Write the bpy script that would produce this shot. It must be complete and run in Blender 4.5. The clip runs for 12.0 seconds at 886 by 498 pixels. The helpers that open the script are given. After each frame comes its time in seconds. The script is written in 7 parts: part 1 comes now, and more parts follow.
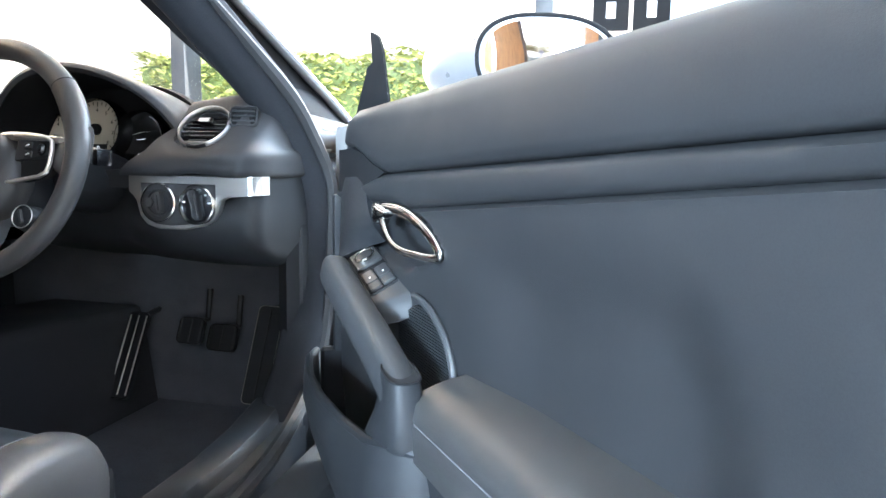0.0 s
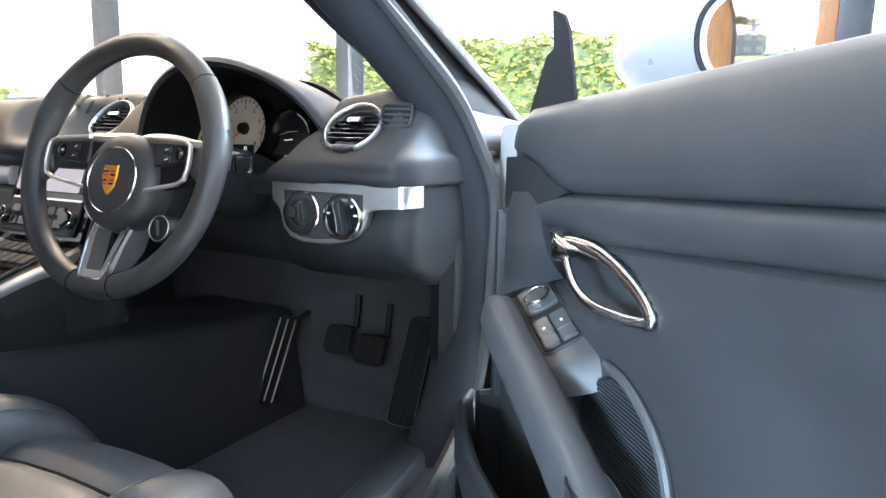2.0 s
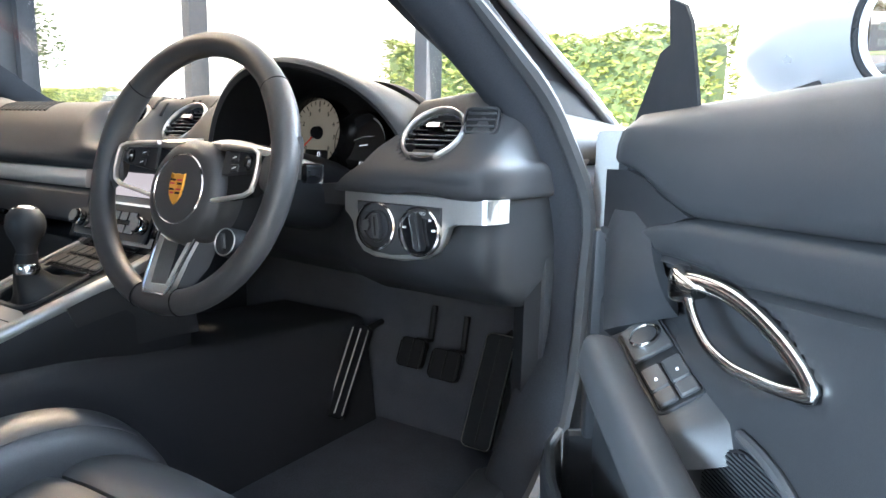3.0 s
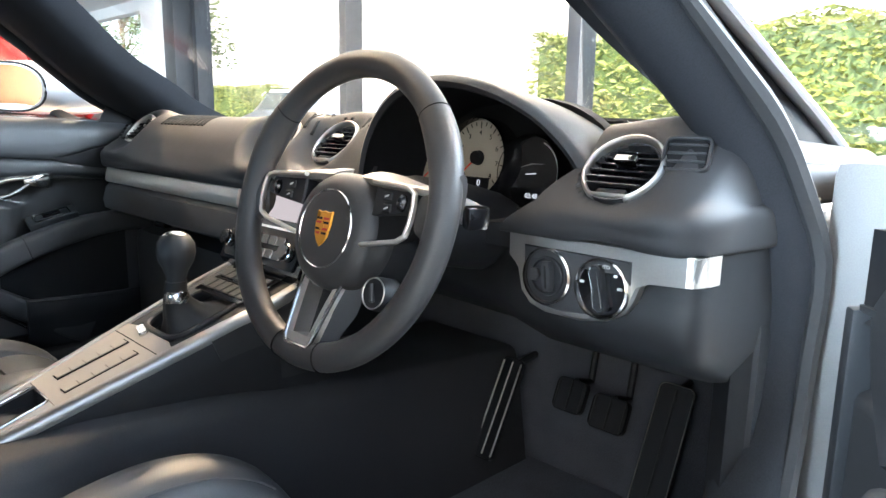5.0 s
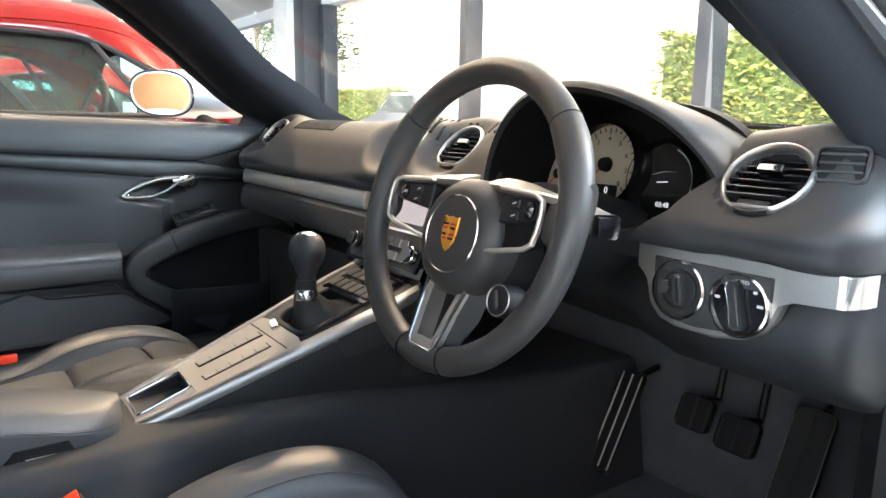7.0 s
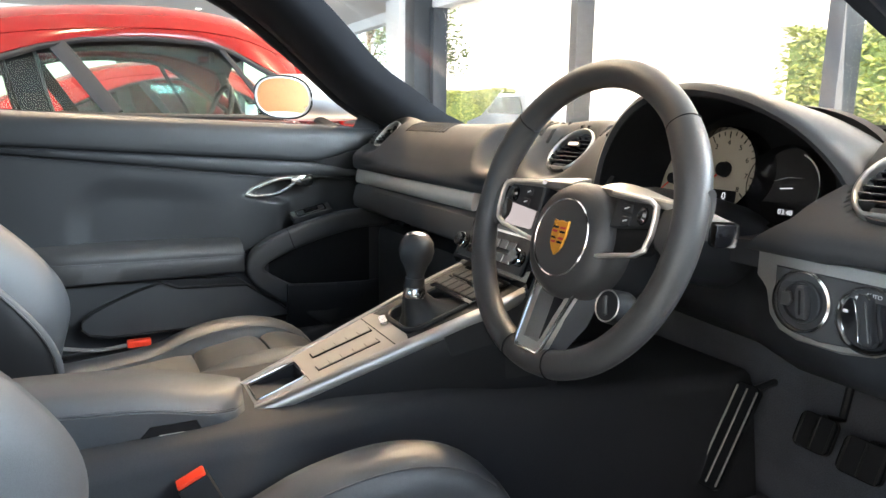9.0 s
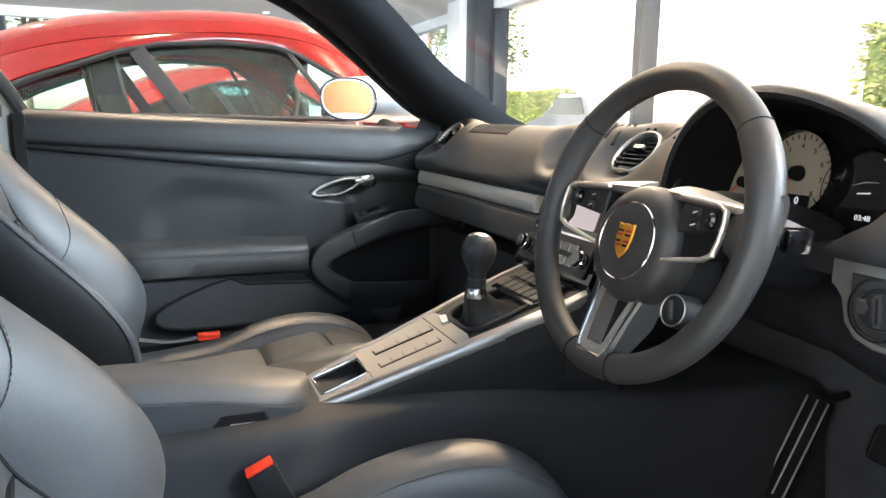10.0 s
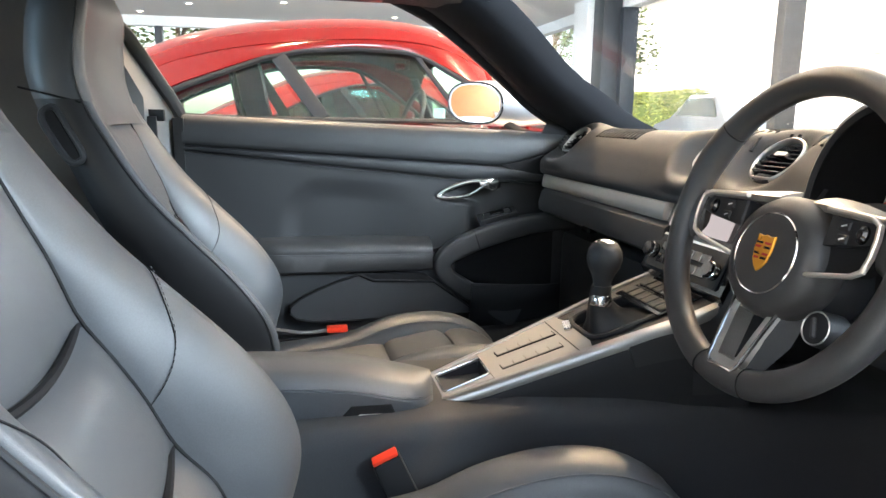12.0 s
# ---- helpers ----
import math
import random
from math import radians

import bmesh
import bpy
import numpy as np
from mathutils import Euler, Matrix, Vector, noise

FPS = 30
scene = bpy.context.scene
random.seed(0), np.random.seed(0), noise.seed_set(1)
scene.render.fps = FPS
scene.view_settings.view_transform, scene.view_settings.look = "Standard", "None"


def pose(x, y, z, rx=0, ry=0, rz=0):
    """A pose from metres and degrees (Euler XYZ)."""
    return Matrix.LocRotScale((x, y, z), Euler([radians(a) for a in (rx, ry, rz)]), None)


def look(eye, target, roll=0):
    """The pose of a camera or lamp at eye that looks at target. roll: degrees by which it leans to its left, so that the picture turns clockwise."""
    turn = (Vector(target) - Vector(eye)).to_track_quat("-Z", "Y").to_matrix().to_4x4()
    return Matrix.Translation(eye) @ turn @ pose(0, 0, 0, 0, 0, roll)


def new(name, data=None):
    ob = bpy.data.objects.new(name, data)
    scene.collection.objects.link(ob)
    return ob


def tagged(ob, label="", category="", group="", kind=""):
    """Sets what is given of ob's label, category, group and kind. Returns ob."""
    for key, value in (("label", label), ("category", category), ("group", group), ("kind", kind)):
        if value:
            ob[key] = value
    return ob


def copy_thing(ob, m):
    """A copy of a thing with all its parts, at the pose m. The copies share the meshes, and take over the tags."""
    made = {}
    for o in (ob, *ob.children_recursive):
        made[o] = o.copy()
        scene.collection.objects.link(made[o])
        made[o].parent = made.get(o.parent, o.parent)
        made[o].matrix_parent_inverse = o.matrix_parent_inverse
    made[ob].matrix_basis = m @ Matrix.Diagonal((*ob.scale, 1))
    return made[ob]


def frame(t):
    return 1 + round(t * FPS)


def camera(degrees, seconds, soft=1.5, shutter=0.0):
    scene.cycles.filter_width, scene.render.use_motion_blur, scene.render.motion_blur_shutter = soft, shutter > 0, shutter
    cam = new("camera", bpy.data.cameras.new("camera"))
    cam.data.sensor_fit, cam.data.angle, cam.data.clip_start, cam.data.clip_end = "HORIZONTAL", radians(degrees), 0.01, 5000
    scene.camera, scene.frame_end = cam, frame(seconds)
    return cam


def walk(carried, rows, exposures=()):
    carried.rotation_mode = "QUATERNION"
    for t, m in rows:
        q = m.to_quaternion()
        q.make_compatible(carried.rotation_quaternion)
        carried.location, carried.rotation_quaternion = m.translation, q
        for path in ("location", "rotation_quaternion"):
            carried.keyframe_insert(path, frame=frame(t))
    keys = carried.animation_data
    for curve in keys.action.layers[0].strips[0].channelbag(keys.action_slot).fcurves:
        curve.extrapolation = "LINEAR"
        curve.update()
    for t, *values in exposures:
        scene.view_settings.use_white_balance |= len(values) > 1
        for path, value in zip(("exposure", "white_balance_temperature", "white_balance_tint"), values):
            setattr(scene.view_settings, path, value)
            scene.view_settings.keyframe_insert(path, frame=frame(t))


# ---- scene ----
cam = camera(65.6, 12.0)
PATH = [
    (0, (1.23, -0.803, 0.841), (0.755, 1.119, 0.56), 1.0),
    (0.5, (1.211, -0.762, 0.847), (0.649, 1.133, 0.538), 1.0),
    (1, (1.192, -0.716, 0.858), (0.492, 1.13, 0.541), 1.1),
    (1.5, (1.168, -0.673, 0.861), (0.37, 1.132, 0.539), 1.1),
    (2, (1.143, -0.635, 0.866), (0.262, 1.13, 0.535), 1.1),
    (2.5, (1.113, -0.6, 0.872), (0.144, 1.117, 0.533), 1.1),
    (3, (1.088, -0.561, 0.878), (0.022, 1.096, 0.533), 1.2),
    (3.2, (1.08, -0.545, 0.882), (-0.026, 1.085, 0.535), 1.1),
    (4.8, (0.977, -0.468, 0.912), (-0.377, 0.956, 0.543), 0.9),
    (5, (0.972, -0.467, 0.918), (-0.408, 0.931, 0.544), 0.9),
    (5.5, (0.963, -0.468, 0.919), (-0.48, 0.867, 0.548), 0.9),
    (6, (0.962, -0.471, 0.921), (-0.532, 0.806, 0.55), 0.9),
    (6.5, (0.961, -0.474, 0.921), (-0.581, 0.744, 0.55), 0.9),
    (7, (0.962, -0.476, 0.923), (-0.631, 0.674, 0.549), 0.8),
    (9, (0.967, -0.487, 0.926), (-0.781, 0.408, 0.551), 0.7),
    (9.5, (0.969, -0.491, 0.927), (-0.81, 0.343, 0.552), 0.7),
    (10, (0.973, -0.498, 0.928), (-0.846, 0.246, 0.553), 0.7),
    (10.5, (0.975, -0.502, 0.93), (-0.88, 0.144, 0.555), 0.6),
    (11, (0.978, -0.507, 0.931), (-0.902, 0.064, 0.557), 0.6),
    (11.5, (0.981, -0.51, 0.932), (-0.921, -0.016, 0.558), 0.6),
    (12, (0.984, -0.514, 0.934), (-0.936, -0.095, 0.559), 0.7),
]
# the film's own exposure and white balance, which drift from cool to warm
walk(cam, [(t, look(eye, target, roll)) for t, eye, target, roll in PATH],
     [(0, 2.16, 5950, 10), (2.5, 2.24, 5950, 10), (5, 2.18, 6200, 10), (9, 2.12, 6600, 10), (12, 2.10, 6550, 10)])

# ---- light ----
world = bpy.data.worlds.new("sky")
scene.world = world
world.use_nodes = True
wn = world.node_tree.nodes
sky = wn.new("ShaderNodeTexSky")
sky.sky_type = "NISHITA"
sky.sun_disc = False
sky.sun_elevation, sky.sun_rotation = radians(38), radians(150)
sky.air_density, sky.dust_density = 1.2, 1.5
wn["Background"].inputs[1].default_value = 0.13
world.node_tree.links.new(sky.outputs[0], wn["Background"].inputs[0])
sun = new("sun", bpy.data.lights.new("sun", "SUN"))
sun.data.energy, sun.data.angle, sun.data.color = 4.0, radians(0.6), (1.0, 0.93, 0.82)
sun.matrix_world = look((4, -8, 9), (0, 0, 0))


def area_lamp(name, eye, target, w, h, watts, colour):
    lamp = new(name, bpy.data.lights.new(name, "AREA"))
    lamp.data.shape, lamp.data.size, lamp.data.size_y = "RECTANGLE", w, h
    lamp.data.energy, lamp.data.color = watts, colour
    lamp.matrix_world = look(eye, target)
    return lamp


# daylight in the openings of the glazing, and the showroom's warm downlights
area_lamp("daylight_front", (-3.75, 4.75, 1.9), (-3.0, -4, 1.0), 9.5, 2.6, 150, (1.0, 0.94, 0.84))
area_lamp("daylight_side", (2.26, 2.2, 2.25), (0.3, 1.4, 1.3), 2.4, 0.9, 170, (0.72, 0.87, 1.0))
# rear lamp is added at an unseen opening to light the open door
area_lamp("daylight_rear", (0.68, -8.8, 2.1), (0.9, 0, 0.9), 2, 1.2, 1120, (0.66, 0.84, 1.0))
# the last downlight is unseen, added to warm the passenger door and armrest
DOWNLIGHTS = [(-0.9, 2.3), (-1.9, 1.5), (-1.6, -0.4), (-4.2, 1.2), (-4.2, -1.6), (-6.6, 1.4), (-6.6, -1.6), (-1.8, -3.2), (1.75, 1.7)]
for dx, dy in DOWNLIGHTS:
    lamp = new("downlight_beam", bpy.data.lights.new("downlight_beam", "SPOT"))
    lamp.data.energy, lamp.data.color, lamp.data.spot_size, lamp.data.spot_blend = (240 if dx > 0 else 140 if dy == -0.4 else 580 if dy > 1.4 and dx > -3 else 260 if dx > -3 else 170), (1.0, 0.74, 0.47), radians(115), 0.6
    lamp.data.shadow_soft_size = 0.05
    lamp.matrix_world = look((dx, dy, 2.93), (dx + 0.001, dy, 0))


# ---- materials ----
def mat(name, base, rough=0.5, metal=0.0, grain=0.0, bump=0.0, vary=0.12, wear=6.0, coat=0.0, kind="noise", aniso=None, spec=0.5):
    """A principled surface: fine relief at grain (1/m), colour and gloss that vary at two scales."""
    m = bpy.data.materials.new(name)
    m.use_nodes = True
    n, l = m.node_tree.nodes, m.node_tree.links
    b = n["Principled BSDF"]
    b.inputs["Metallic"].default_value = metal
    b.inputs["Coat Weight"].default_value = coat
    b.inputs["Coat Roughness"].default_value = 0.05
    b.inputs["Specular IOR Level"].default_value = spec
    pos = n.new("ShaderNodeTexCoord").outputs["Object"]
    if aniso:
        mp = n.new("ShaderNodeMapping")
        mp.inputs["Scale"].default_value = aniso
        l.new(pos, mp.inputs[0])
        pos = mp.outputs[0]
    big = n.new("ShaderNodeTexNoise")
    big.inputs["Scale"].default_value, big.inputs["Detail"].default_value = wear, 5
    small = n.new("ShaderNodeTexNoise")
    small.inputs["Scale"].default_value, small.inputs["Detail"].default_value = max(grain, 40) * 0.5, 3
    l.new(pos, big.inputs["Vector"]), l.new(pos, small.inputs["Vector"])
    mix = n.new("ShaderNodeMath")
    mix.operation = "MULTIPLY_ADD"
    l.new(big.outputs[0], mix.inputs[0])
    mix.inputs[1].default_value = 0.7
    l.new(small.outputs[0], mix.inputs[2])
    ramp = n.new("ShaderNodeValToRGB")
    ramp.color_ramp.elements[0].position, ramp.color_ramp.elements[1].position = 0.55, 1.15
    ramp.color_ramp.elements[0].color = (*[c * (1 - vary) for c in base], 1)
    ramp.color_ramp.elements[1].color = (*[min(1, c * (1 + vary)) for c in base], 1)
    l.new(mix.outputs[0], ramp.inputs[0])
    l.new(ramp.outputs[0], b.inputs["Base Color"])
    rr = n.new("ShaderNodeMapRange")
    rr.inputs["From Min"].default_value, rr.inputs["From Max"].default_value = 0.3, 0.7
    rr.inputs["To Min"].default_value, rr.inputs["To Max"].default_value = max(0.02, rough * 0.88), min(1, rough * 1.12)
    l.new(big.outputs[0], rr.inputs["Value"])
    l.new(rr.outputs[0], b.inputs["Roughness"])
    if bump:
        if kind == "voronoi":
            g = n.new("ShaderNodeTexVoronoi")
            g.inputs["Scale"].default_value = grain
            out = g.outputs["Distance"]
        else:
            g = n.new("ShaderNodeTexNoise")
            g.inputs["Scale"].default_value, g.inputs["Detail"].default_value = grain, 4
            out = g.outputs[0]
        l.new(pos, g.inputs["Vector"])
        bp = n.new("ShaderNodeBump")
        bp.inputs["Strength"].default_value, bp.inputs["Distance"].default_value = bump, 0.0006
        l.new(out, bp.inputs["Height"])
        l.new(bp.outputs[0], b.inputs["Normal"])
    return m


def glow(name, colour, strength):
    m = bpy.data.materials.new(name)
    m.use_nodes = True
    b = m.node_tree.nodes["Principled BSDF"]
    b.inputs["Base Color"].default_value = (0.02, 0.02, 0.02, 1)
    b.inputs["Emission Color"].default_value = (*colour, 1)
    b.inputs["Emission Strength"].default_value = strength
    return m


def glass(name, tint=(1, 1, 1), rough=0.0, edge=0.45):
    """A thin pane: clear with a surface reflection."""
    m = bpy.data.materials.new(name)
    m.use_nodes = True
    n, l = m.node_tree.nodes, m.node_tree.links
    n.remove(n["Principled BSDF"])
    tr, gl, lw, mx = n.new("ShaderNodeBsdfTransparent"), n.new("ShaderNodeBsdfGlossy"), n.new("ShaderNodeLayerWeight"), n.new("ShaderNodeMixShader")
    pw, fr = n.new("ShaderNodeMath"), n.new("ShaderNodeMath")
    pw.operation, fr.operation = "POWER", "MULTIPLY_ADD"
    pw.inputs[1].default_value, fr.inputs[1].default_value, fr.inputs[2].default_value = 4.0, edge, 0.025
    l.new(lw.outputs["Facing"], pw.inputs[0]), l.new(pw.outputs[0], fr.inputs[0])
    tr.inputs[0].default_value = (*tint, 1)
    gl.inputs["Roughness"].default_value = rough
    l.new(fr.outputs[0], mx.inputs[0]), l.new(tr.outputs[0], mx.inputs[1]), l.new(gl.outputs[0], mx.inputs[2])
    l.new(mx.outputs[0], n["Material Output"].inputs[0])
    return m


M_DASH = mat("soft_touch_dash", (0.023, 0.0235, 0.0255), 0.55, grain=1500, bump=0.2, kind="voronoi", spec=0.35)
M_LEATHER = mat("black_leather", (0.018, 0.0185, 0.020), 0.48, grain=1500, bump=0.10, kind="voronoi", wear=9, spec=0.35)
M_SEAT = mat("seat_leather", (0.049, 0.052, 0.057), 0.47, grain=1200, bump=0.18, kind="voronoi", wear=8)
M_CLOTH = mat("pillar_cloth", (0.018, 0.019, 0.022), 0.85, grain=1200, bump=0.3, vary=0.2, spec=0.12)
M_WARM = mat("brushed_button_plate", (0.42, 0.39, 0.34), 0.42, 0.7, grain=300, bump=0.06, vary=0.06, aniso=(14, 1, 14))
M_SHELL = mat("shell_leather", (0.012, 0.012, 0.013), 0.50, grain=1300, bump=0.12, kind="voronoi", wear=8, spec=0.3)
# tunnel colour lifted to stand in for lens haze over the dark footwell
M_TUNNEL = mat("tunnel_covering", (0.032, 0.033, 0.036), 0.70, grain=1400, bump=0.15, kind="voronoi", spec=0.2)
M_SATIN = mat("satin_plastic", (0.026, 0.027, 0.029), 0.56, grain=2000, bump=0.08, kind="voronoi", spec=0.45)
M_RIM = mat("wheel_leather", (0.035, 0.034, 0.034), 0.44, grain=1500, bump=0.14, kind="voronoi", wear=12)
M_PLASTIC = mat("hard_plastic", (0.015, 0.016, 0.018), 0.52, grain=1800, bump=0.15, kind="voronoi", spec=0.3)
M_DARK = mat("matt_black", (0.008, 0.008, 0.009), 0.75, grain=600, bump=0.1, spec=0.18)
M_GLOSS = mat("gloss_black", (0.006, 0.006, 0.007), 0.12, vary=0.05, coat=0.4)
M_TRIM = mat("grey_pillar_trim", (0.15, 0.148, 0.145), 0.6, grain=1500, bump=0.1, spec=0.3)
M_RUBBER = mat("rubber_seal", (0.014, 0.014, 0.015), 0.65, grain=500, bump=0.15)
# carpet lightened and blued: the footwell's veiling haze is put in its colour
M_CARPET = mat("carpet", (0.072, 0.078, 0.092), 0.95, grain=900, bump=1.0, vary=0.35, wear=15)
M_SILVER = mat("brushed_silver", (0.76, 0.72, 0.66), 0.36, 0.85, grain=260, bump=0.02, vary=0.04, aniso=(1, 14, 14))
M_RING = mat("satin_silver", (0.44, 0.43, 0.41), 0.36, 0.9, vary=0.05, grain=900, bump=0.03)
M_CHROME = mat("satin_chrome", (0.66, 0.65, 0.63), 0.16, 1.0, vary=0.04)
M_STEEL = mat("pedal_steel", (0.34, 0.32, 0.29), 0.38, 1.0, grain=300, bump=0.1)
M_PAINT = mat("silver_paint", (0.38, 0.38, 0.39), 0.30, 0.5, vary=0.03, coat=0.8)
M_RED = mat("red_paint", (0.075, 0.002, 0.002), 0.12, 0.0, vary=0.05, coat=0.06, spec=0.22)
M_RED2 = mat("bright_red_paint", (0.20, 0.006, 0.006), 0.15, 0.0, vary=0.05, coat=0.3)
M_MIRROR = mat("mirror_silver", (0.86, 0.86, 0.86), 0.02, 1.0, vary=0.01)
M_WHITE = mat("white_paint", (0.78, 0.77, 0.74), 0.6, grain=60, bump=0.1, vary=0.04, wear=1.5)
M_CEIL = mat("ceiling_plaster", (0.74, 0.71, 0.66), 0.8, grain=80, bump=0.1, vary=0.05, wear=1.0)
M_FLOOR = mat("polished_tile", (0.42, 0.42, 0.42), 0.25, grain=30, bump=0.02, vary=0.08, wear=1.2)
M_POST = mat("grey_metal_post", (0.05, 0.053, 0.058), 0.45, 0.2, vary=0.08)
M_TIMBER = mat("orange_timber", (0.25, 0.11, 0.038), 0.5, grain=60, bump=0.2, vary=0.3, wear=3, aniso=(12, 12, 1))
M_GRASS = mat("grass", (0.10, 0.16, 0.035), 0.9, grain=30, bump=0.5, vary=0.4, wear=0.6)
M_ASPHALT = mat("asphalt", (0.07, 0.07, 0.07), 0.9, grain=60, bump=0.3, vary=0.2, wear=0.5)
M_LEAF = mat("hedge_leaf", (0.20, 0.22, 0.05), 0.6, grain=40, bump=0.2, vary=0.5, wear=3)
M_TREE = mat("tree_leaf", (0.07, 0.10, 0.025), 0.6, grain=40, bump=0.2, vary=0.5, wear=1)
M_BARK = mat("bark", (0.12, 0.085, 0.055), 0.9, grain=20, bump=0.6, vary=0.3)
M_RENDER = mat("pale_render", (0.72, 0.68, 0.60), 0.8, grain=20, bump=0.2, vary=0.08, wear=0.4)
# roof tiles and far panes paled: burnt-out glare put in their colour
M_SLATE = mat("glare_paled_roof_tile", (0.62, 0.58, 0.52), 0.7, grain=10, bump=0.4, vary=0.2)
M_FARPANE = mat("far_window_glass", (0.46, 0.47, 0.48), 0.3, vary=0.1)
M_HOUSE = mat("grey_house_wall", (0.34, 0.35, 0.40), 0.8, grain=15, bump=0.2, vary=0.1)
M_PANE = glass("clear_pane")
M_CARGLASS = glass("car_glass", (0.88, 0.97, 0.95), edge=0.3)
M_TINT = glass("tinted_hatch_glass", (0.22, 0.24, 0.25))
M_LENS = glass("gauge_lens")
M_GAUGE = mat("gauge_face", (0.42, 0.37, 0.29), 0.6, vary=0.03)
M_NEEDLE = mat("red_needle", (0.75, 0.05, 0.02), 0.4, vary=0.03)
M_GOLD = mat("crest_gold", (0.68, 0.31, 0.035), 0.28, 0.6, vary=0.06)
M_CREST_RED = mat("crest_red", (0.5, 0.03, 0.02), 0.3, vary=0.05)
M_BUCKLE = mat("red_button", (0.75, 0.05, 0.02), 0.4, vary=0.05)
M_STRAP = mat("belt_webbing", (0.03, 0.03, 0.032), 0.7, grain=900, bump=0.4)
M_THREAD = mat("grey_thread", (0.07, 0.07, 0.075), 0.8)
M_SCREEN = glow("screen_light", (0.92, 0.80, 0.80), 0.15)
M_DIGIT = glow("lit_digit", (0.9, 0.93, 1.0), 0.22)
M_LAMP = glow("lamp_light", (1.0, 0.86, 0.62), 12.0)
M_LETTER = mat("white_print", (0.6, 0.6, 0.6), 0.6, vary=0.02)


# ---- mesh helpers ----
V = Vector


def mesh_of(verts, faces):
    bm = bmesh.new()
    vs = [bm.verts.new(v) for v in verts]
    for f in faces:
        try:
            bm.faces.new([vs[i] for i in f])
        except ValueError:
            pass
    bmesh.ops.remove_doubles(bm, verts=bm.verts, dist=1e-6)
    bmesh.ops.recalc_face_normals(bm, faces=bm.faces)
    return bm


def finish(bm, name, material, sharp=32):
    for f in bm.faces:
        f.smooth = True
    for e in bm.edges:
        if len(e.link_faces) == 2 and e.calc_face_angle(0) > radians(sharp):
            e.smooth = False
    me = bpy.data.meshes.new(name)
    bm.to_mesh(me)
    bm.free()
    me.materials.append(material)
    return me


ORIGIN = {}


def thing(name, base, label, category, group="", kind=""):
    ob = new(name)
    ob.empty_display_size = 0.05
    ob.location = base
    ORIGIN[ob.name] = V(base)
    return tagged(ob, label, category, group, kind)


def part(name, bm, material, parent, label="", sharp=32):
    ob = new(name, finish(bm, name, material, sharp))
    if parent is not None:
        ob.parent = parent
        ob.matrix_parent_inverse = Matrix.Translation(-ORIGIN.get(parent.name, V((0, 0, 0))))
    if label:
        tagged(ob, label)
    return ob


def solo(name, bm, material, label="", category="", group="", kind="", sharp=32):
    return tagged(part(name, bm, material, None, sharp=sharp), label, category, group, kind)


def box(x0, x1, y0, y1, z0, z1, b=0.0, seg=2, m=None):
    bm = bmesh.new()
    bmesh.ops.create_cube(bm, size=1)
    for v in bm.verts:
        v.co = V(((x0 + x1) / 2 + v.co.x * (x1 - x0), (y0 + y1) / 2 + v.co.y * (y1 - y0), (z0 + z1) / 2 + v.co.z * (z1 - z0)))
    if b:
        bmesh.ops.bevel(bm, geom=bm.edges[:], offset=b, segments=seg, affect="EDGES", profile=0.6)
    if m is not None:
        bm.transform(m)
    return bm


def join(*bms):
    out = bmesh.new()
    for b in bms:
        me = bpy.data.meshes.new("tmp")
        b.to_mesh(me)
        b.free()
        out.from_mesh(me)
        bpy.data.meshes.remove(me)
    return out


def loft(rings, caps=True, closed=True, loop=False):
    """A skin over rings of points; loop: last ring meets the first."""
    n, k = len(rings), len(rings[0])
    verts = [p for r in rings for p in r]
    faces = []
    for i in range(n if loop else n - 1):
        for j in range(k if closed else k - 1):
            a, b = i * k + j, i * k + (j + 1) % k
            c, d = ((i + 1) % n) * k + (j + 1) % k, ((i + 1) % n) * k + j
            faces.append((a, b, c, d))
    if caps and closed and not loop:
        faces += [tuple(range(k)), tuple(range((n - 1) * k, n * k))]
    return mesh_of(verts, faces)


def sheet(P, t):
    """A thick skin from a grid of points, t metres to the back of its normals."""
    nu, nv = len(P), len(P[0])
    N = []
    for i in range(nu):
        row = []
        for j in range(nv):
            du = V(P[min(i + 1, nu - 1)][j]) - V(P[max(i - 1, 0)][j])
            dv = V(P[i][min(j + 1, nv - 1)]) - V(P[i][max(j - 1, 0)])
            c = du.cross(dv)
            row.append(c.normalized() if c.length > 1e-9 else V((0, 0, 1)))
        N.append(row)
    top = [V(p) for r in P for p in r]
    bot = [V(P[i][j]) - N[i][j] * t for i in range(nu) for j in range(nv)]
    o, faces = nu * nv, []
    for i in range(nu - 1):
        for j in range(nv - 1):
            a, b, c, d = i * nv + j, i * nv + j + 1, (i + 1) * nv + j + 1, (i + 1) * nv + j
            faces += [(a, b, c, d), (o + d, o + c, o + b, o + a)]
    for i in range(nu - 1):
        for j in (0, nv - 1):
            a, b = i * nv + j, (i + 1) * nv + j
            faces.append((a, b, o + b, o + a))
    for j in range(nv - 1):
        for i in (0, nu - 1):
            a, b = i * nv + j, i * nv + j + 1
            faces.append((a, b, o + b, o + a))
    return mesh_of(top + bot, faces)


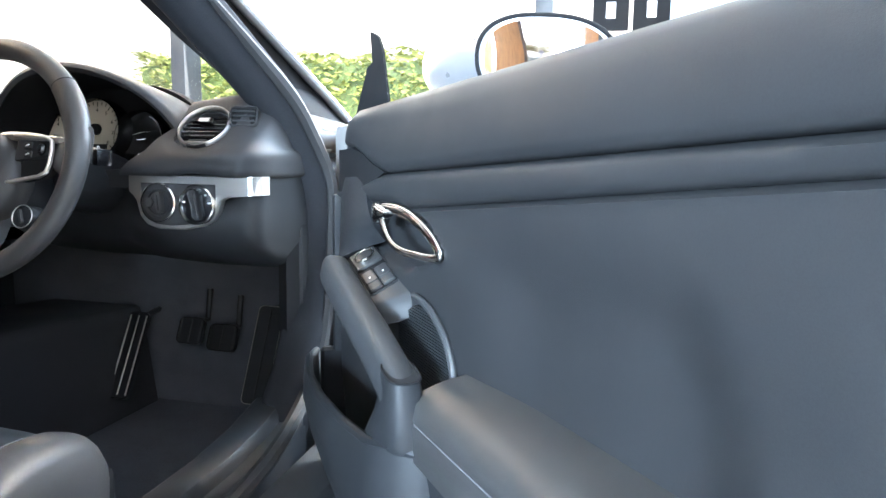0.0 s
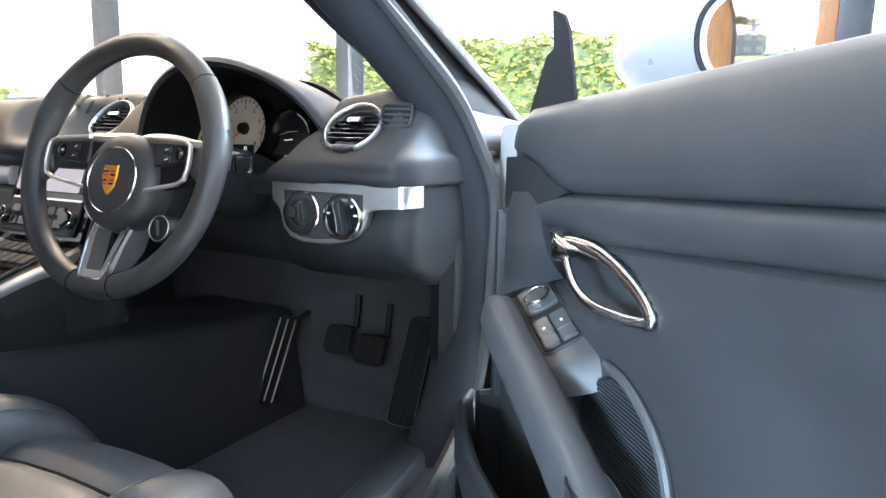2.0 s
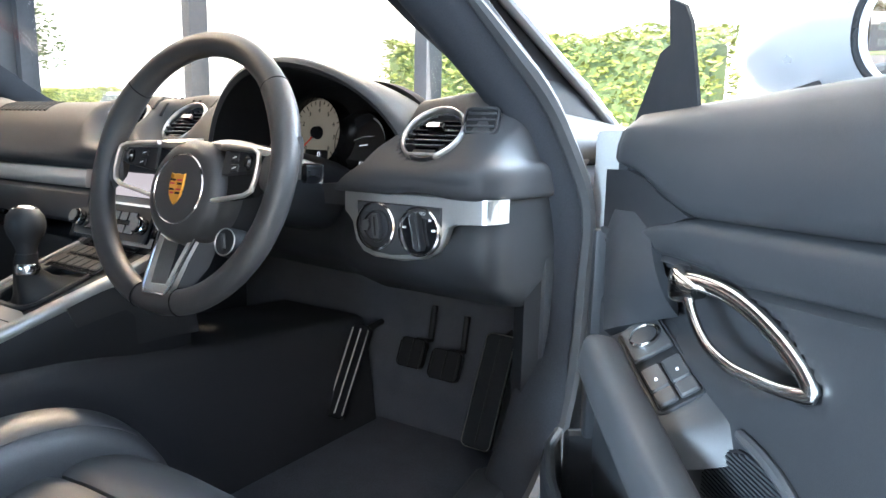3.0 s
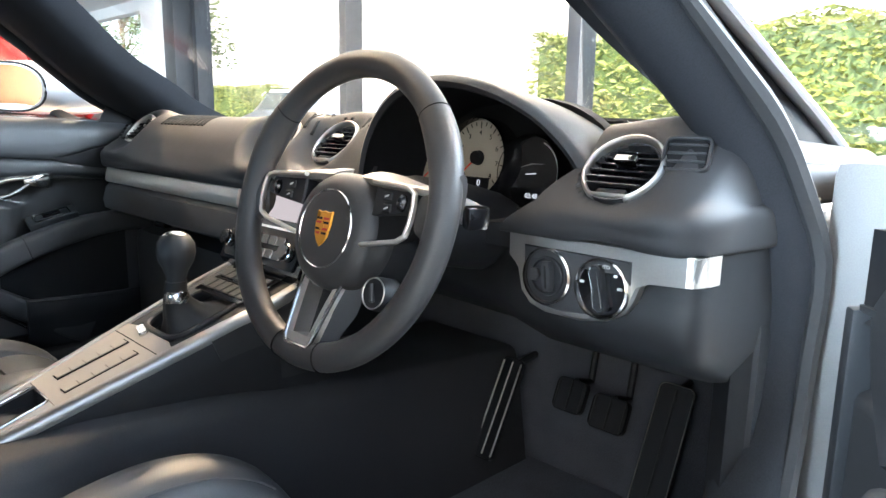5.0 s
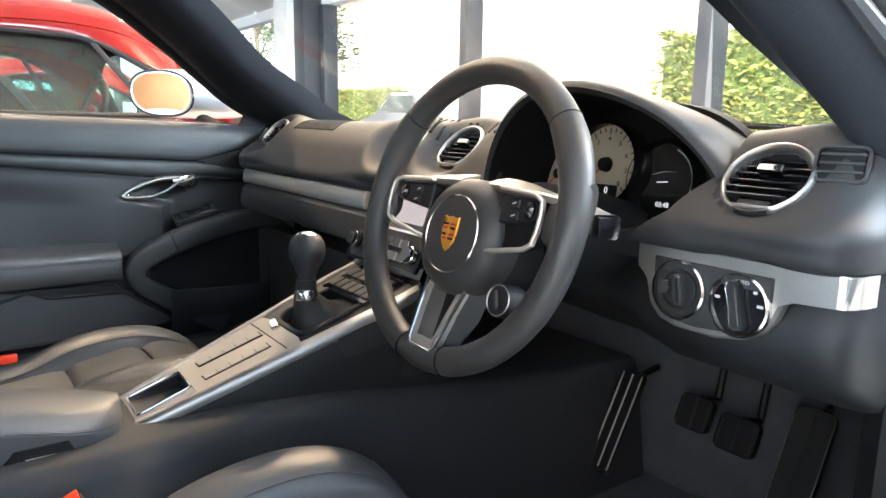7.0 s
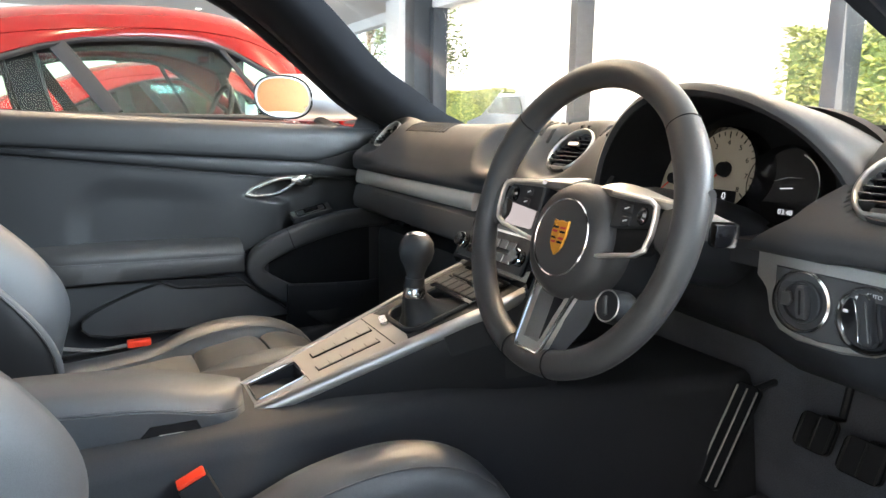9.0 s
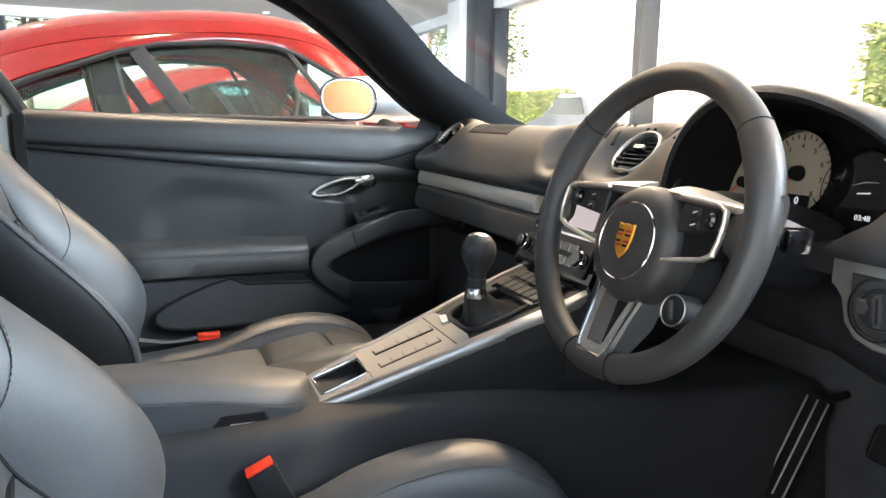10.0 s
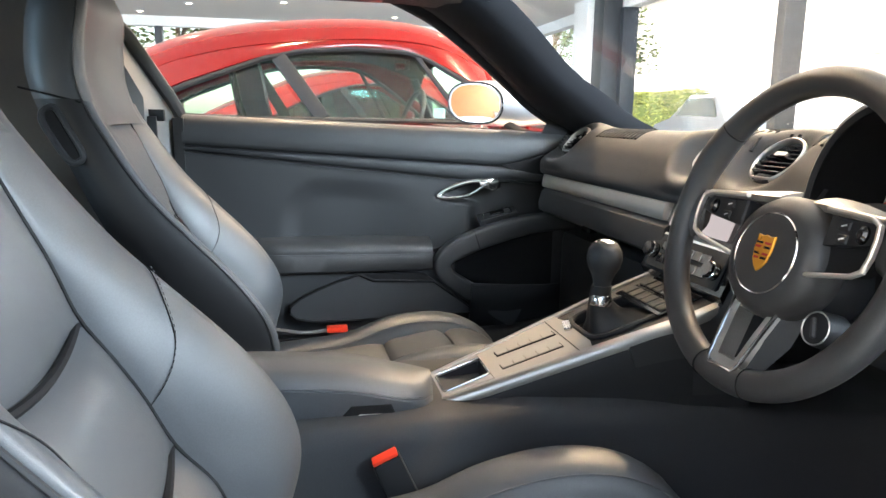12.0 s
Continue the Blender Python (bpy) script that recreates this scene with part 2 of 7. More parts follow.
def curve(pts, n, closed=False):
    """n points on a smooth line through pts (Catmull-Rom)."""
    pts, out = [V(p) for p in pts], []
    m = len(pts)
    spans = m if closed else m - 1
    for k in range(n):
        u = k * spans / (n if closed else n - 1)
        i = min(int(u), spans - 1)
        f = u - i
        if closed:
            a, b, c, d = (pts[(i + q) % m] for q in (-1, 0, 1, 2))
        else:
            b, c = pts[i], pts[i + 1]
            a, d = pts[i - 1] if i else b * 2 - c, pts[i + 2] if i + 2 < m else c * 2 - b
        out.append(0.5 * (2 * b + (c - a) * f + (2 * a - 5 * b + 4 * c - d) * f * f + (3 * b - a - 3 * c + d) * f ** 3))
    return out


def tube(path, ra, rb=None, up=(0, 0, 1), seg=12, closed=False, power=2.0):
    """A bar along a path; ra across, rb along up; numbers or one for each point. power over 2 squares the section."""
    path = [V(p) for p in path]
    n, rings, up = len(path), [], V(up)
    for i, p in enumerate(path):
        a, b = path[(i - 1) % n if closed else max(i - 1, 0)], path[(i + 1) % n if closed else min(i + 1, n - 1)]
        t = (b - a).normalized()
        s = t.cross(up).normalized()
        w = s.cross(t).normalized()
        A = ra[i] if isinstance(ra, (list, tuple)) else ra
        B = A if rb is None else (rb[i] if isinstance(rb, (list, tuple)) else rb)
        ring = []
        for q in range(seg):
            h = 2 * math.pi * q / seg
            c, d = math.cos(h), math.sin(h)
            c, d = math.copysign(abs(c) ** (2 / power), c), math.copysign(abs(d) ** (2 / power), d)
            ring.append(p + s * A * c + w * B * d)
        rings.append(ring)
    return loft(rings, loop=closed)


def lathe(profile, seg=32, m=None):
    """A turned shape about z from (radius, height) pairs."""
    rings = [[V((r * math.cos(2 * math.pi * k / seg), r * math.sin(2 * math.pi * k / seg), h)) for k in range(seg)] for r, h in profile]
    bm = loft(rings, loop=profile[0][0] > 1e-6 and profile[-1][0] > 1e-6)
    if m is not None:
        bm.transform(m)
    return bm


def facing(centre, normal, up=(0, 0, 1)):
    """A pose with z along normal and y as near to up as can be."""
    z = V(normal).normalized()
    x = V(up).cross(z).normalized()
    y = z.cross(x)
    return Matrix(((x.x, y.x, z.x, centre[0]), (x.y, y.y, z.y, centre[1]), (x.z, y.z, z.z, centre[2]), (0, 0, 0, 1)))


def plate(outline, t, m=None, bevel=0.0):
    """A flat plate from an outline in x, y, t thick, with its face at z = 0."""
    k = len(outline)
    if bevel:
        c = V((sum(p[0] for p in outline) / k, sum(p[1] for p in outline) / k))
        inner = []
        for p in outline:
            q = V((p[0], p[1])) - c
            inner.append((c + q * max(0, 1 - bevel / max(q.length, 1e-6)))[:])
        rings = [[(x, y, 0) for x, y in inner], [(x, y, -bevel) for x, y in outline], [(x, y, -t) for x, y in outline]]
    else:
        rings = [[(x, y, 0) for x, y in outline], [(x, y, -t) for x, y in outline]]
    bm = loft([[V(p) for p in r] for r in rings])
    if m is not None:
        bm.transform(m)
    return bm


def round_rect(w, h, r, n=5):
    pts = []
    for cx, cy, a in ((w / 2 - r, h / 2 - r, 0), (-w / 2 + r, h / 2 - r, 90), (-w / 2 + r, -h / 2 + r, 180), (w / 2 - r, -h / 2 + r, 270)):
        for k in range(n):
            q = radians(a + 90 * k / (n - 1))
            pts.append((cx + r * math.cos(q), cy + r * math.sin(q)))
    return pts


def frame_ring(outline, width, t, m=None):
    """A flat ring that follows an outline, width inwards, t thick, edges softened."""
    k = len(outline)
    c = V((sum(p[0] for p in outline) / k, sum(p[1] for p in outline) / k))
    def inset(d):
        out = []
        for i in range(k):
            a, b = V(outline[i - 1]), V(outline[(i + 1) % k])
            e = (b - a).normalized()
            nrm = V((-e.y, e.x))
            p = V(outline[i])
            if nrm.dot(c - p) < 0:
                nrm = -nrm
            out.append(p + nrm * d)
        return out
    e = min(width, t) * 0.3
    rings = [[V((*p, -t)) for p in inset(0)], [V((*p, -e)) for p in inset(0)], [V((*p, 0)) for p in inset(e)], [V((*p, 0)) for p in inset(width - e)], [V((*p, -e)) for p in inset(width)], [V((*p, -t)) for p in inset(width)]]
    bm = loft(rings, loop=True)
    if m is not None:
        bm.transform(m)
    return bm


def words(text, size, m, material, parent, name="lettering"):
    cu = bpy.data.curves.new(name, "FONT")
    cu.body, cu.size, cu.extrude, cu.align_x, cu.align_y = text, size, 0.0002, "CENTER", "CENTER"
    cu.materials.append(material)
    ob = new(name, cu)
    ob.parent = parent
    ob.matrix_parent_inverse = Matrix.Translation(-ORIGIN.get(parent.name, V((0, 0, 0))))
    ob.matrix_basis = m
    return ob


def smooth01(x):
    x = max(0.0, min(1.0, x))
    return x * x * (3 - 2 * x)


def lerp(a, b, t):
    return a + (b - a) * t


def table(xs, ys, x):
    return float(np.interp(x, xs, ys))


# ---- the showroom ----
WX0, WX1, WY0, WY1, CEIL = -15.0, 2.4, -9.0, 5.0, 2.95
solo("ground", box(-400, 400, -400, 400, -0.30, -0.02), M_ASPHALT, "grey asphalt ground outside the showroom", "ground", kind="structure")
solo("floor", box(WX0, WX1, WY0, WY1, -0.02, 0.0), M_FLOOR, "pale grey polished showroom floor", "floor", kind="structure")
solo("ceiling", box(WX0 - 0.2, WX1 + 0.2, WY0 - 0.2, WY1 + 0.2, CEIL, CEIL + 0.25), M_CEIL, "off-white plaster showroom ceiling", "ceiling", kind="structure")


def glazing(name, along, fixed, lo, hi, posts, sill=0.0, top=2.75, out=1):
    """A glazed front: a header, a low sill, grey posts and clear panes."""
    g = thing(name, (0, 0, 0), "tall showroom glazing with grey metal posts", "window", kind="structure")
    def bx(a0, a1, f0, f1, z0, z1, b=0.0):
        return box(a0, a1, fixed + f0, fixed + f1, z0, z1, b) if along == "x" else box(fixed + f0, fixed + f1, a0, a1, z0, z1, b)
    part("header", bx(lo, hi, -0.1, 0.1, top, CEIL), M_WHITE, g, "white boxed header")
    part("sill", bx(lo, hi, -0.07, 0.07, 0.0, 0.12 + sill, 0.01), M_POST, g)
    edges = [lo] + list(posts) + [hi]
    for p in posts:
        part("post", bx(p - 0.07, p + 0.07, -0.16, 0.10, 0.0, top, 0.006), M_POST, g)
    for a, b in zip(edges[:-1], edges[1:]):
        pane = part("pane", bx(a + 0.071, b - 0.071, -0.006, 0.006, 0.121 + sill, top - 0.001), M_PANE, g)
        pane.visible_shadow = False
    return g


glazing("window_1", "x", WY1, WX0, WX1, [-9.95, -6.05, -2.68, 0.62])
glazing("window_2", "y", WX1, WY0, WY1, [-5.85, -2.05, 1.5])
glazing("window_3", "y", WX0, WY0, WY1, [-6.3, -3.2, 0.2, 2.6])
solo("corner_post", box(-10.42, -10.03, 4.55, 4.88, 0, CEIL - 0.002, 0.01), M_POST, "broad grey metal post beside the white column", "column", kind="structure")
solo("corner_column", box(-11.05, -10.45, 4.45, 4.88, 0, CEIL, 0.01), M_WHITE, "white plastered column beside the glazing", "column", kind="structure")
# rear of the room: timber walls with one wide opening, unseen, added for the rear lamp
solo("wall_south", box(WX0, -0.4, WY0 - 0.15, WY0, 0, CEIL), M_TIMBER, "orange timber-clad rear wall", "wall", kind="structure")
solo("wall_south_east", box(1.75, WX1, WY0 - 0.15, WY0, 0, CEIL), M_TIMBER, "orange timber-clad rear wall beside the opening", "wall", kind="structure")
solo("wall_south_lintel", box(-0.4, 1.75, WY0 - 0.15, WY0, 2.7, CEIL), M_TIMBER, "orange timber lintel over the opening", "wall", kind="structure")
solo("timber_pier", box(1.80, 2.39, -6.1, -5.6, 0, CEIL - 0.002, 0.01), M_TIMBER, "orange timber-clad pier beside the side glazing", "wall", kind="structure")
solo("timber_post", box(2.10, 2.23, -2.13, -1.97, 0, CEIL - 0.002, 0.008), M_TIMBER, "orange timber post before the side glazing", "column", kind="structure")
rear_pane = solo("window_4", box(-0.4, 1.75, WY0 - 0.05, WY0 - 0.04, 0, 2.7), M_PANE, "clear pane in the added rear opening", "window", kind="structure")
rear_pane.visible_shadow = False

DL = thing("downlight", (0, 0, 0), "round recessed warm ceiling downlight", "lamp", "ceiling downlights")
part("bezel", lathe([(0.05, 0), (0.075, 0), (0.078, 0.008), (0.07, 0.02), (0.05, 0.02)], 24), M_WHITE, DL)
part("lens", lathe([(0.0, 0.010), (0.049, 0.008), (0.049, 0.018), (0.0, 0.018)], 24), M_LAMP, DL, "glowing lens")
for k, (dx, dy) in enumerate(DOWNLIGHTS + [(-12.9, -2.3), (-14.2, -3.4), (-13.6, 1.6), (-12.3, -0.6), (-9.5, 1.0), (-9.5, -2.0)]):
    m = pose(dx, dy, CEIL - 0.0215)
    if k:
        copy_thing(DL, m)
    else:
        DL.matrix_basis = m


# ---- outside ----
def leaf_cloud(spots, size, seed, squash=0.7):
    """Many small leaves round the given spots, each a bent quad."""
    rnd = random.Random(seed)
    verts, faces = [], []
    for c in spots:
        a, b = rnd.uniform(0, 6.28), rnd.uniform(-1.2, 1.2)
        u = V((math.cos(a), math.sin(a), 0.5 * math.sin(b))).normalized()
        w = u.cross(V((rnd.uniform(-1, 1), rnd.uniform(-1, 1), rnd.uniform(-1, 1)))).normalized()
        s = size * rnd.uniform(0.6, 1.4)
        k = len(verts)
        verts += [c - u * s, c - w * s * squash * 0.5, c + u * s, c + w * s * squash * 0.5]
        faces.append((k, k + 1, k + 2, k + 3))
    me = bpy.data.meshes.new("leaves")
    me.from_pydata([tuple(v) for v in verts], [], faces)
    return me


def hedge(x0, x1, y0, y1, h, n, seed):
    rnd = random.Random(seed)
    spots = []
    while len(spots) < n:
        x, y, z = rnd.uniform(x0, x1), rnd.uniform(y0, y1), rnd.uniform(0.0, h)
        bulge = 0.12 * noise.noise(V((x * 1.3, y * 1.3, z * 1.3)))
        if min(y - y0, y1 - y) < 0.16 + bulge or h - z < 0.16 + bulge:
            spots.append(V((x, y + bulge, z + bulge)))
    me = leaf_cloud(spots, 0.06, seed)
    me.materials.append(M_LEAF)
    h_ob = thing("hedge", ((x0 + x1) / 2, (y0 + y1) / 2, -0.02), "dense clipped green hedge in sunlight", "hedge")
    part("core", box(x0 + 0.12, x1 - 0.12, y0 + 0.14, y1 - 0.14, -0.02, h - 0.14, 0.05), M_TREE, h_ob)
    lv = new("foliage", me)
    lv.parent = h_ob
    lv.matrix_parent_inverse = Matrix.Translation(-ORIGIN[h_ob.name])
    tagged(lv, kind="stuff")


hedge(-5.7, -0.7, 8.0, 9.2, 2.15, 14000, 3)
hedge(-14.0, -9.5, 9.0, 9.8, 0.75, 5000, 4)
hedge(-28.5, -22.4, 13.6, 14.8, 2.1, 9000, 8)


def tree(x, y, h, r, seed):
    rnd = random.Random(seed)
    t = thing("tree", (x, y, -0.02), "leafy deciduous tree with a tapered trunk", "tree", "trees outside")
    limbs = [tube(curve([(x, y, -0.02), (x + 0.1, y, h * 0.3), (x - 0.1, y + 0.1, h * 0.75)], 9), [0.02 * h * (1 - 0.09 * k) for k in range(9)], seg=8)]
    spots = []
    for k in range(9):
        a, z0 = rnd.uniform(0, 6.28), h * rnd.uniform(0.28, 0.65)
        e = V((x + math.cos(a) * r * rnd.uniform(0.4, 0.8), y + math.sin(a) * r * rnd.uniform(0.4, 0.8), z0 + h * rnd.uniform(0.1, 0.33)))
        limbs.append(tube(curve([(x, y, z0), (V((x, y, z0)) + e) / 2 + V((0, 0, 0.1)), e], 5), [0.007 * h * (1 - 0.18 * q) for q in range(5)], seg=6))
        for q in range(300):
            d = V((rnd.gauss(0, 1), rnd.gauss(0, 1), rnd.gauss(0, 0.8)))
            spots.append(e + d.normalized() * r * 0.45 * rnd.random() ** 0.5)
    part("trunk", join(*limbs), M_BARK, t)
    me = leaf_cloud(spots, max(0.12, 0.05 * r), seed)
    me.materials.append(M_TREE)
    c = new("crown", me)
    c.parent = t
    c.matrix_parent_inverse = Matrix.Translation(-ORIGIN[t.name])


for x, y, h, r, sd in ((-22, 6, 8, 2.8, 2), (-24, 1, 8, 3, 5), (-29.0, 11.0, 7.5, 2.4, 21), (-33.5, 15.5, 8.5, 2.6, 22), (-26.5, 8.4, 6.0, 1.8, 23), (-23, -4, 7, 2.7, 6), (-27, -8, 9, 3, 7),
                       (8, -74, 14, 6, 10), (15, -78, 16, 6.5, 11), (22, -76, 15, 6, 12), (30, -72, 14, 6, 13), (37, -70, 13, 6, 14), (3, -70, 13, 5.5, 15)):
    tree(x, y, h, r, sd)


def house(x, y, w, d, h, roof, wall_m, label, cols, rows, face):
    """A gabled house with windows on the side that faces the showroom (face: +1 or -1 along y)."""
    g = thing("house", (x, y, -0.02), label, "house", "houses across the road")
    part("wall", box(x - w / 2, x + w / 2, y - d / 2, y + d / 2, -0.02, h), wall_m, g)
    ridge = [[V((x - w / 2 - 0.2, y - d / 2 - 0.3, h - 0.1)), V((x - w / 2 - 0.2, y, h + roof)), V((x - w / 2 - 0.2, y + d / 2 + 0.3, h - 0.1))],
             [V((x + w / 2 + 0.2, y - d / 2 - 0.3, h - 0.1)), V((x + w / 2 + 0.2, y, h + roof)), V((x + w / 2 + 0.2, y + d / 2 + 0.3, h - 0.1))]]
    rf = part("roof", loft(ridge), M_SLATE, g)
    part("chimney", box(x + w * 0.3, x + w * 0.3 + 0.7, y - 0.3, y + 0.3, h + roof * 0.5, h + roof + 0.9, 0.03), wall_m, rf)
    fy = y + face * d / 2
    for i in range(cols):
        for j in range(rows):
            wx, wz = x - w / 2 + (i + 0.5) * w / cols, 1.0 + j * 2.7
            fr = part("window", box(wx - 0.5, wx + 0.5, min(fy, fy + face * 0.06), max(fy, fy + face * 0.06), wz, wz + 1.3, 0.01), M_WHITE, g)
            part("pane", box(wx - 0.42, wx + 0.42, min(fy + face * 0.05, fy + face * 0.07), max(fy + face * 0.05, fy + face * 0.07), wz + 0.08, wz + 1.22), M_FARPANE, fr)
    return g


house(-34, 27, 24, 9, 8.6, 3.0, M_RENDER, "long pale rendered two-storey house in bright sun", 8, 2, -1)
house(-8, 30, 20, 9, 9.4, 2.6, M_RENDER, "tall pale rendered house beyond the hedge", 6, 3, -1)
house(17.0, -62, 6.0, 7, 4.6, 2.6, M_HOUSE, "grey gabled house beside the road", 3, 2, 1)
solo("verge", box(-10, 60, -66, -30, -0.02, 0.03), M_GRASS, "green grass verge beside the road", "grass", kind="structure")


def saloon(x, y, yaw, paint, label):
    """A plain parked saloon car, far off."""
    c = thing("parked_car", (x, y, 0), label, "car", "parked cars outside")
    m = pose(x, y, 0, 0, 0, yaw)
    prof = [(-2.1, 0.35), (-2.1, 0.85), (-1.6, 0.95), (-1.0, 1.38), (0.3, 1.42), (1.0, 0.98), (1.9, 0.85), (2.1, 0.6), (2.1, 0.35)]
    rings = []
    for w in (-0.82, -0.78, 0.78, 0.82):
        k = 0.97 if abs(w) > 0.8 else 1.0
        rings.append([V((w * (0.82 if pz > 1.2 else 1.0), py * k, pz)) for py, pz in prof])
    bm = loft(rings)
    bm.transform(m)
    part("body", bm, paint, c)
    for sx in (-0.72, 0.72):
        for sy in (-1.3, 1.3):
            w = lathe([(0.0, -0.09), (0.26, -0.1), (0.31, -0.06), (0.31, 0.06), (0.26, 0.1), (0.0, 0.09)], 20, pose(sx, sy, 0.31, 0, 90, 0))
            w.transform(m)
            part("wheel", w, M_RUBBER, c)
    for side in (-1, 1):
        gl = sheet([[V((side * 0.70, -1.2, 1.0)), V((side * 0.66, -0.9, 1.33))], [V((side * 0.70, 0.75, 1.0)), V((side * 0.66, 0.25, 1.36))]], 0.02)
        gl.transform(m @ pose(side * 0.085, 0, 0))
        part("window", gl, M_GLOSS, c)


saloon(-10.8, 7.6, 80, M_WHITE, "white parked car outside the glazing")
saloon(17, -44, 60, M_WHITE, "white car on the road behind")


NB = thing("notice_panel", (1.2, 4.8, 1.78), "pair of black panels with white plates hung in the glazing", "panel")
for px in (1.00, 1.30):
    pb = part("board", box(px, px + 0.27, 4.80, 4.83, 1.78, CEIL - 0.001, 0.006), M_DARK, NB)
    part("plate", box(px + 0.10, px + 0.17, 4.792, 4.799, 1.87, 1.99, 0.002, 1), M_WHITE, pb, "white plate")


# ---- the sports car: shell ----
def mirrored(pts, side):
    return [V((side * p[0], p[1], p[2])) for p in pts]


CAR = thing("sports_car", (0, 0, 0), "silver two-seat coupe with its driver's door wide open", "car")
part("floor_pan", box(-0.74, 0.74, -1.3, 0.9, 0.16, 0.20, 0.01), M_DARK, CAR)
part("carpet", join(box(0.13, 0.70, -1.1, 0.62, 0.20, 0.225, 0.008), box(-0.70, -0.13, -1.1, 0.62, 0.20, 0.225, 0.008)), M_CARPET, CAR, "dark grey floor carpet")
part("bulkhead", box(-0.74, 0.74, 0.62, 0.66, 0.20, 0.86), M_CARPET, CAR, "carpeted footwell wall")
part("rear_shelf", box(-0.72, 0.72, -1.9, -1.12, 0.20, 0.83, 0.02), M_CARPET, CAR, "grey carpeted shelf behind the seats")
for side in (-1, 1):
    # A-pillar: a broad padded bar from the dash to the roof
    inner = curve(mirrored([(0.66, 0.50, 0.86), (0.62, 0.34, 0.925), (0.588, 0.266, 0.971), (0.557, 0.145, 1.028), (0.503, 0.021, 1.126), (0.466, -0.078, 1.193), (0.44, -0.20, 1.235)] if side < 0 else [(0.700, 0.300, 0.835), (0.662, 0.285, 0.885), (0.620, 0.255, 0.933), (0.582, 0.210, 0.978), (0.552, 0.142, 1.028), (0.503, 0.021, 1.126), (0.466, -0.078, 1.193), (0.44, -0.20, 1.235)], side), 14)
    outer = curve(mirrored([(0.80, 0.40, 0.86), (0.765, 0.22, 0.905), (0.75, 0.115, 0.955), (0.725, 0.03, 1.02), (0.69, -0.06, 1.09), (0.65, -0.18, 1.17), (0.60, -0.30, 1.215)] if side < 0 else [(0.70, 0.56, 0.86), (0.672, 0.49, 0.92), (0.653, 0.43, 0.96), (0.632, 0.32, 1.02), (0.608, 0.19, 1.09), (0.580, 0.04, 1.17), (0.565, -0.06, 1.22)], side), 14)
    rings = []
    for a, b in zip(inner, outer):
        a = a.lerp(b, 0.24 if side < 0 else 0.0)
        w = (b - a)
        n = V((0, -0.75, -0.5)).normalized()
        rings.append([a, a.lerp(b, 0.10) + n * 0.016, a.lerp(b, 0.35) + n * 0.026, a.lerp(b, 0.65) + n * 0.026, a.lerp(b, 0.9) + n * 0.014, b, b - n * 0.03, a.lerp(b, 0.5) - n * 0.05, a - n * 0.035])
    # driver's pillar swaps cloth for matt black, so shade sits in its colour
    part("a_pillar", loft(rings), M_CLOTH if side < 0 else M_DARK, CAR, "dark cloth-covered windscreen pillar, blackened for shade on the driver's side", sharp=50)
    skin = [b + V((side * 0.010, 0.010, 0.006)) for b in outer]
    part("pillar_skin", tube(skin, 0.011, 0.009, seg=10), M_PAINT, CAR, "silver painted pillar edge")
    # sill and the opening's foot
    upper = ((0.716, 0.248, 0.86), (0.702, 0.208, 0.915), (0.684, 0.15, 0.965), (0.663, 0.08, 1.02), (0.634, 0.00, 1.085), (0.600, -0.10, 1.155), (0.565, -0.20, 1.20)) if side > 0 else ((0.764, 0.262, 0.86), (0.764, 0.20, 0.915), (0.752, 0.11, 0.965), (0.732, 0.03, 1.025), (0.70, -0.06, 1.09), (0.66, -0.18, 1.165), (0.615, -0.31, 1.215))
    sill = [V((side * sx, sy, sz)) for sx, sy, sz in ((0.735, -1.05, 0.37), (0.735, -0.6, 0.368), (0.735, -0.2, 0.372), (0.735, 0.03, 0.392), (0.735, 0.14, 0.43), (0.732, 0.225, 0.485), (0.729, 0.275, 0.57), (0.728, 0.292, 0.68), (0.731, 0.288, 0.78)) + upper]
    post = [V((side * 0.704, 0.185, 0.34)), V((side * 0.716, 0.212, 0.42))] + sill[5:]
    part("post_trim", tube(curve(post, 44), [lerp(0.040, 0.036 if side > 0 else 0.022, smooth01(k / 30)) for k in range(44)], [lerp(0.042, 0.034 if side > 0 else 0.018, smooth01(k / 30)) for k in range(44)], up=(side, 0, 0), seg=18, power=2.4), M_CLOTH, CAR, "dark trim up the front of the door opening")
    part("sill_trim", loft([[V((side * sx, sy, sz + e)) for sx, sz in ((0.655, 0.225), (0.655, 0.380), (0.660, 0.392), (0.668, 0.397), (0.706, 0.401), (0.714, 0.399), (0.719, 0.392), (0.722, 0.380), (0.742, 0.379), (0.746, 0.383), (0.752, 0.381), (0.754, 0.225))] for sy, e in ((-1.05, -0.01), (-0.4, 0.0), (0.02, 0.002), (0.12, 0.012), (0.20, 0.03))]), M_PLASTIC, CAR, "dark stepped sill trim", sharp=40)
    part("sill_seal", tube([p + V((side * 0.036, -0.012, 0.004)) for p in curve(sill, 44)[:38]], [0.012] * 30 + [0.012 - 0.0012 * k for k in range(8)], up=(side, 0, 0), seg=8), M_RUBBER, CAR)
    part("sill_plate", loft([[V((side * sx, sy, sz)) for sx, sz in ((0.778, 0.22), (0.778, 0.366), (0.786, 0.368), (0.846, 0.356), (0.850, 0.350), (0.862, 0.348), (0.868, 0.340), (0.868, 0.22))] for sy in (-1.05, -0.3, 0.28)]), M_SATIN, CAR, "dark outer sill plate", sharp=40)
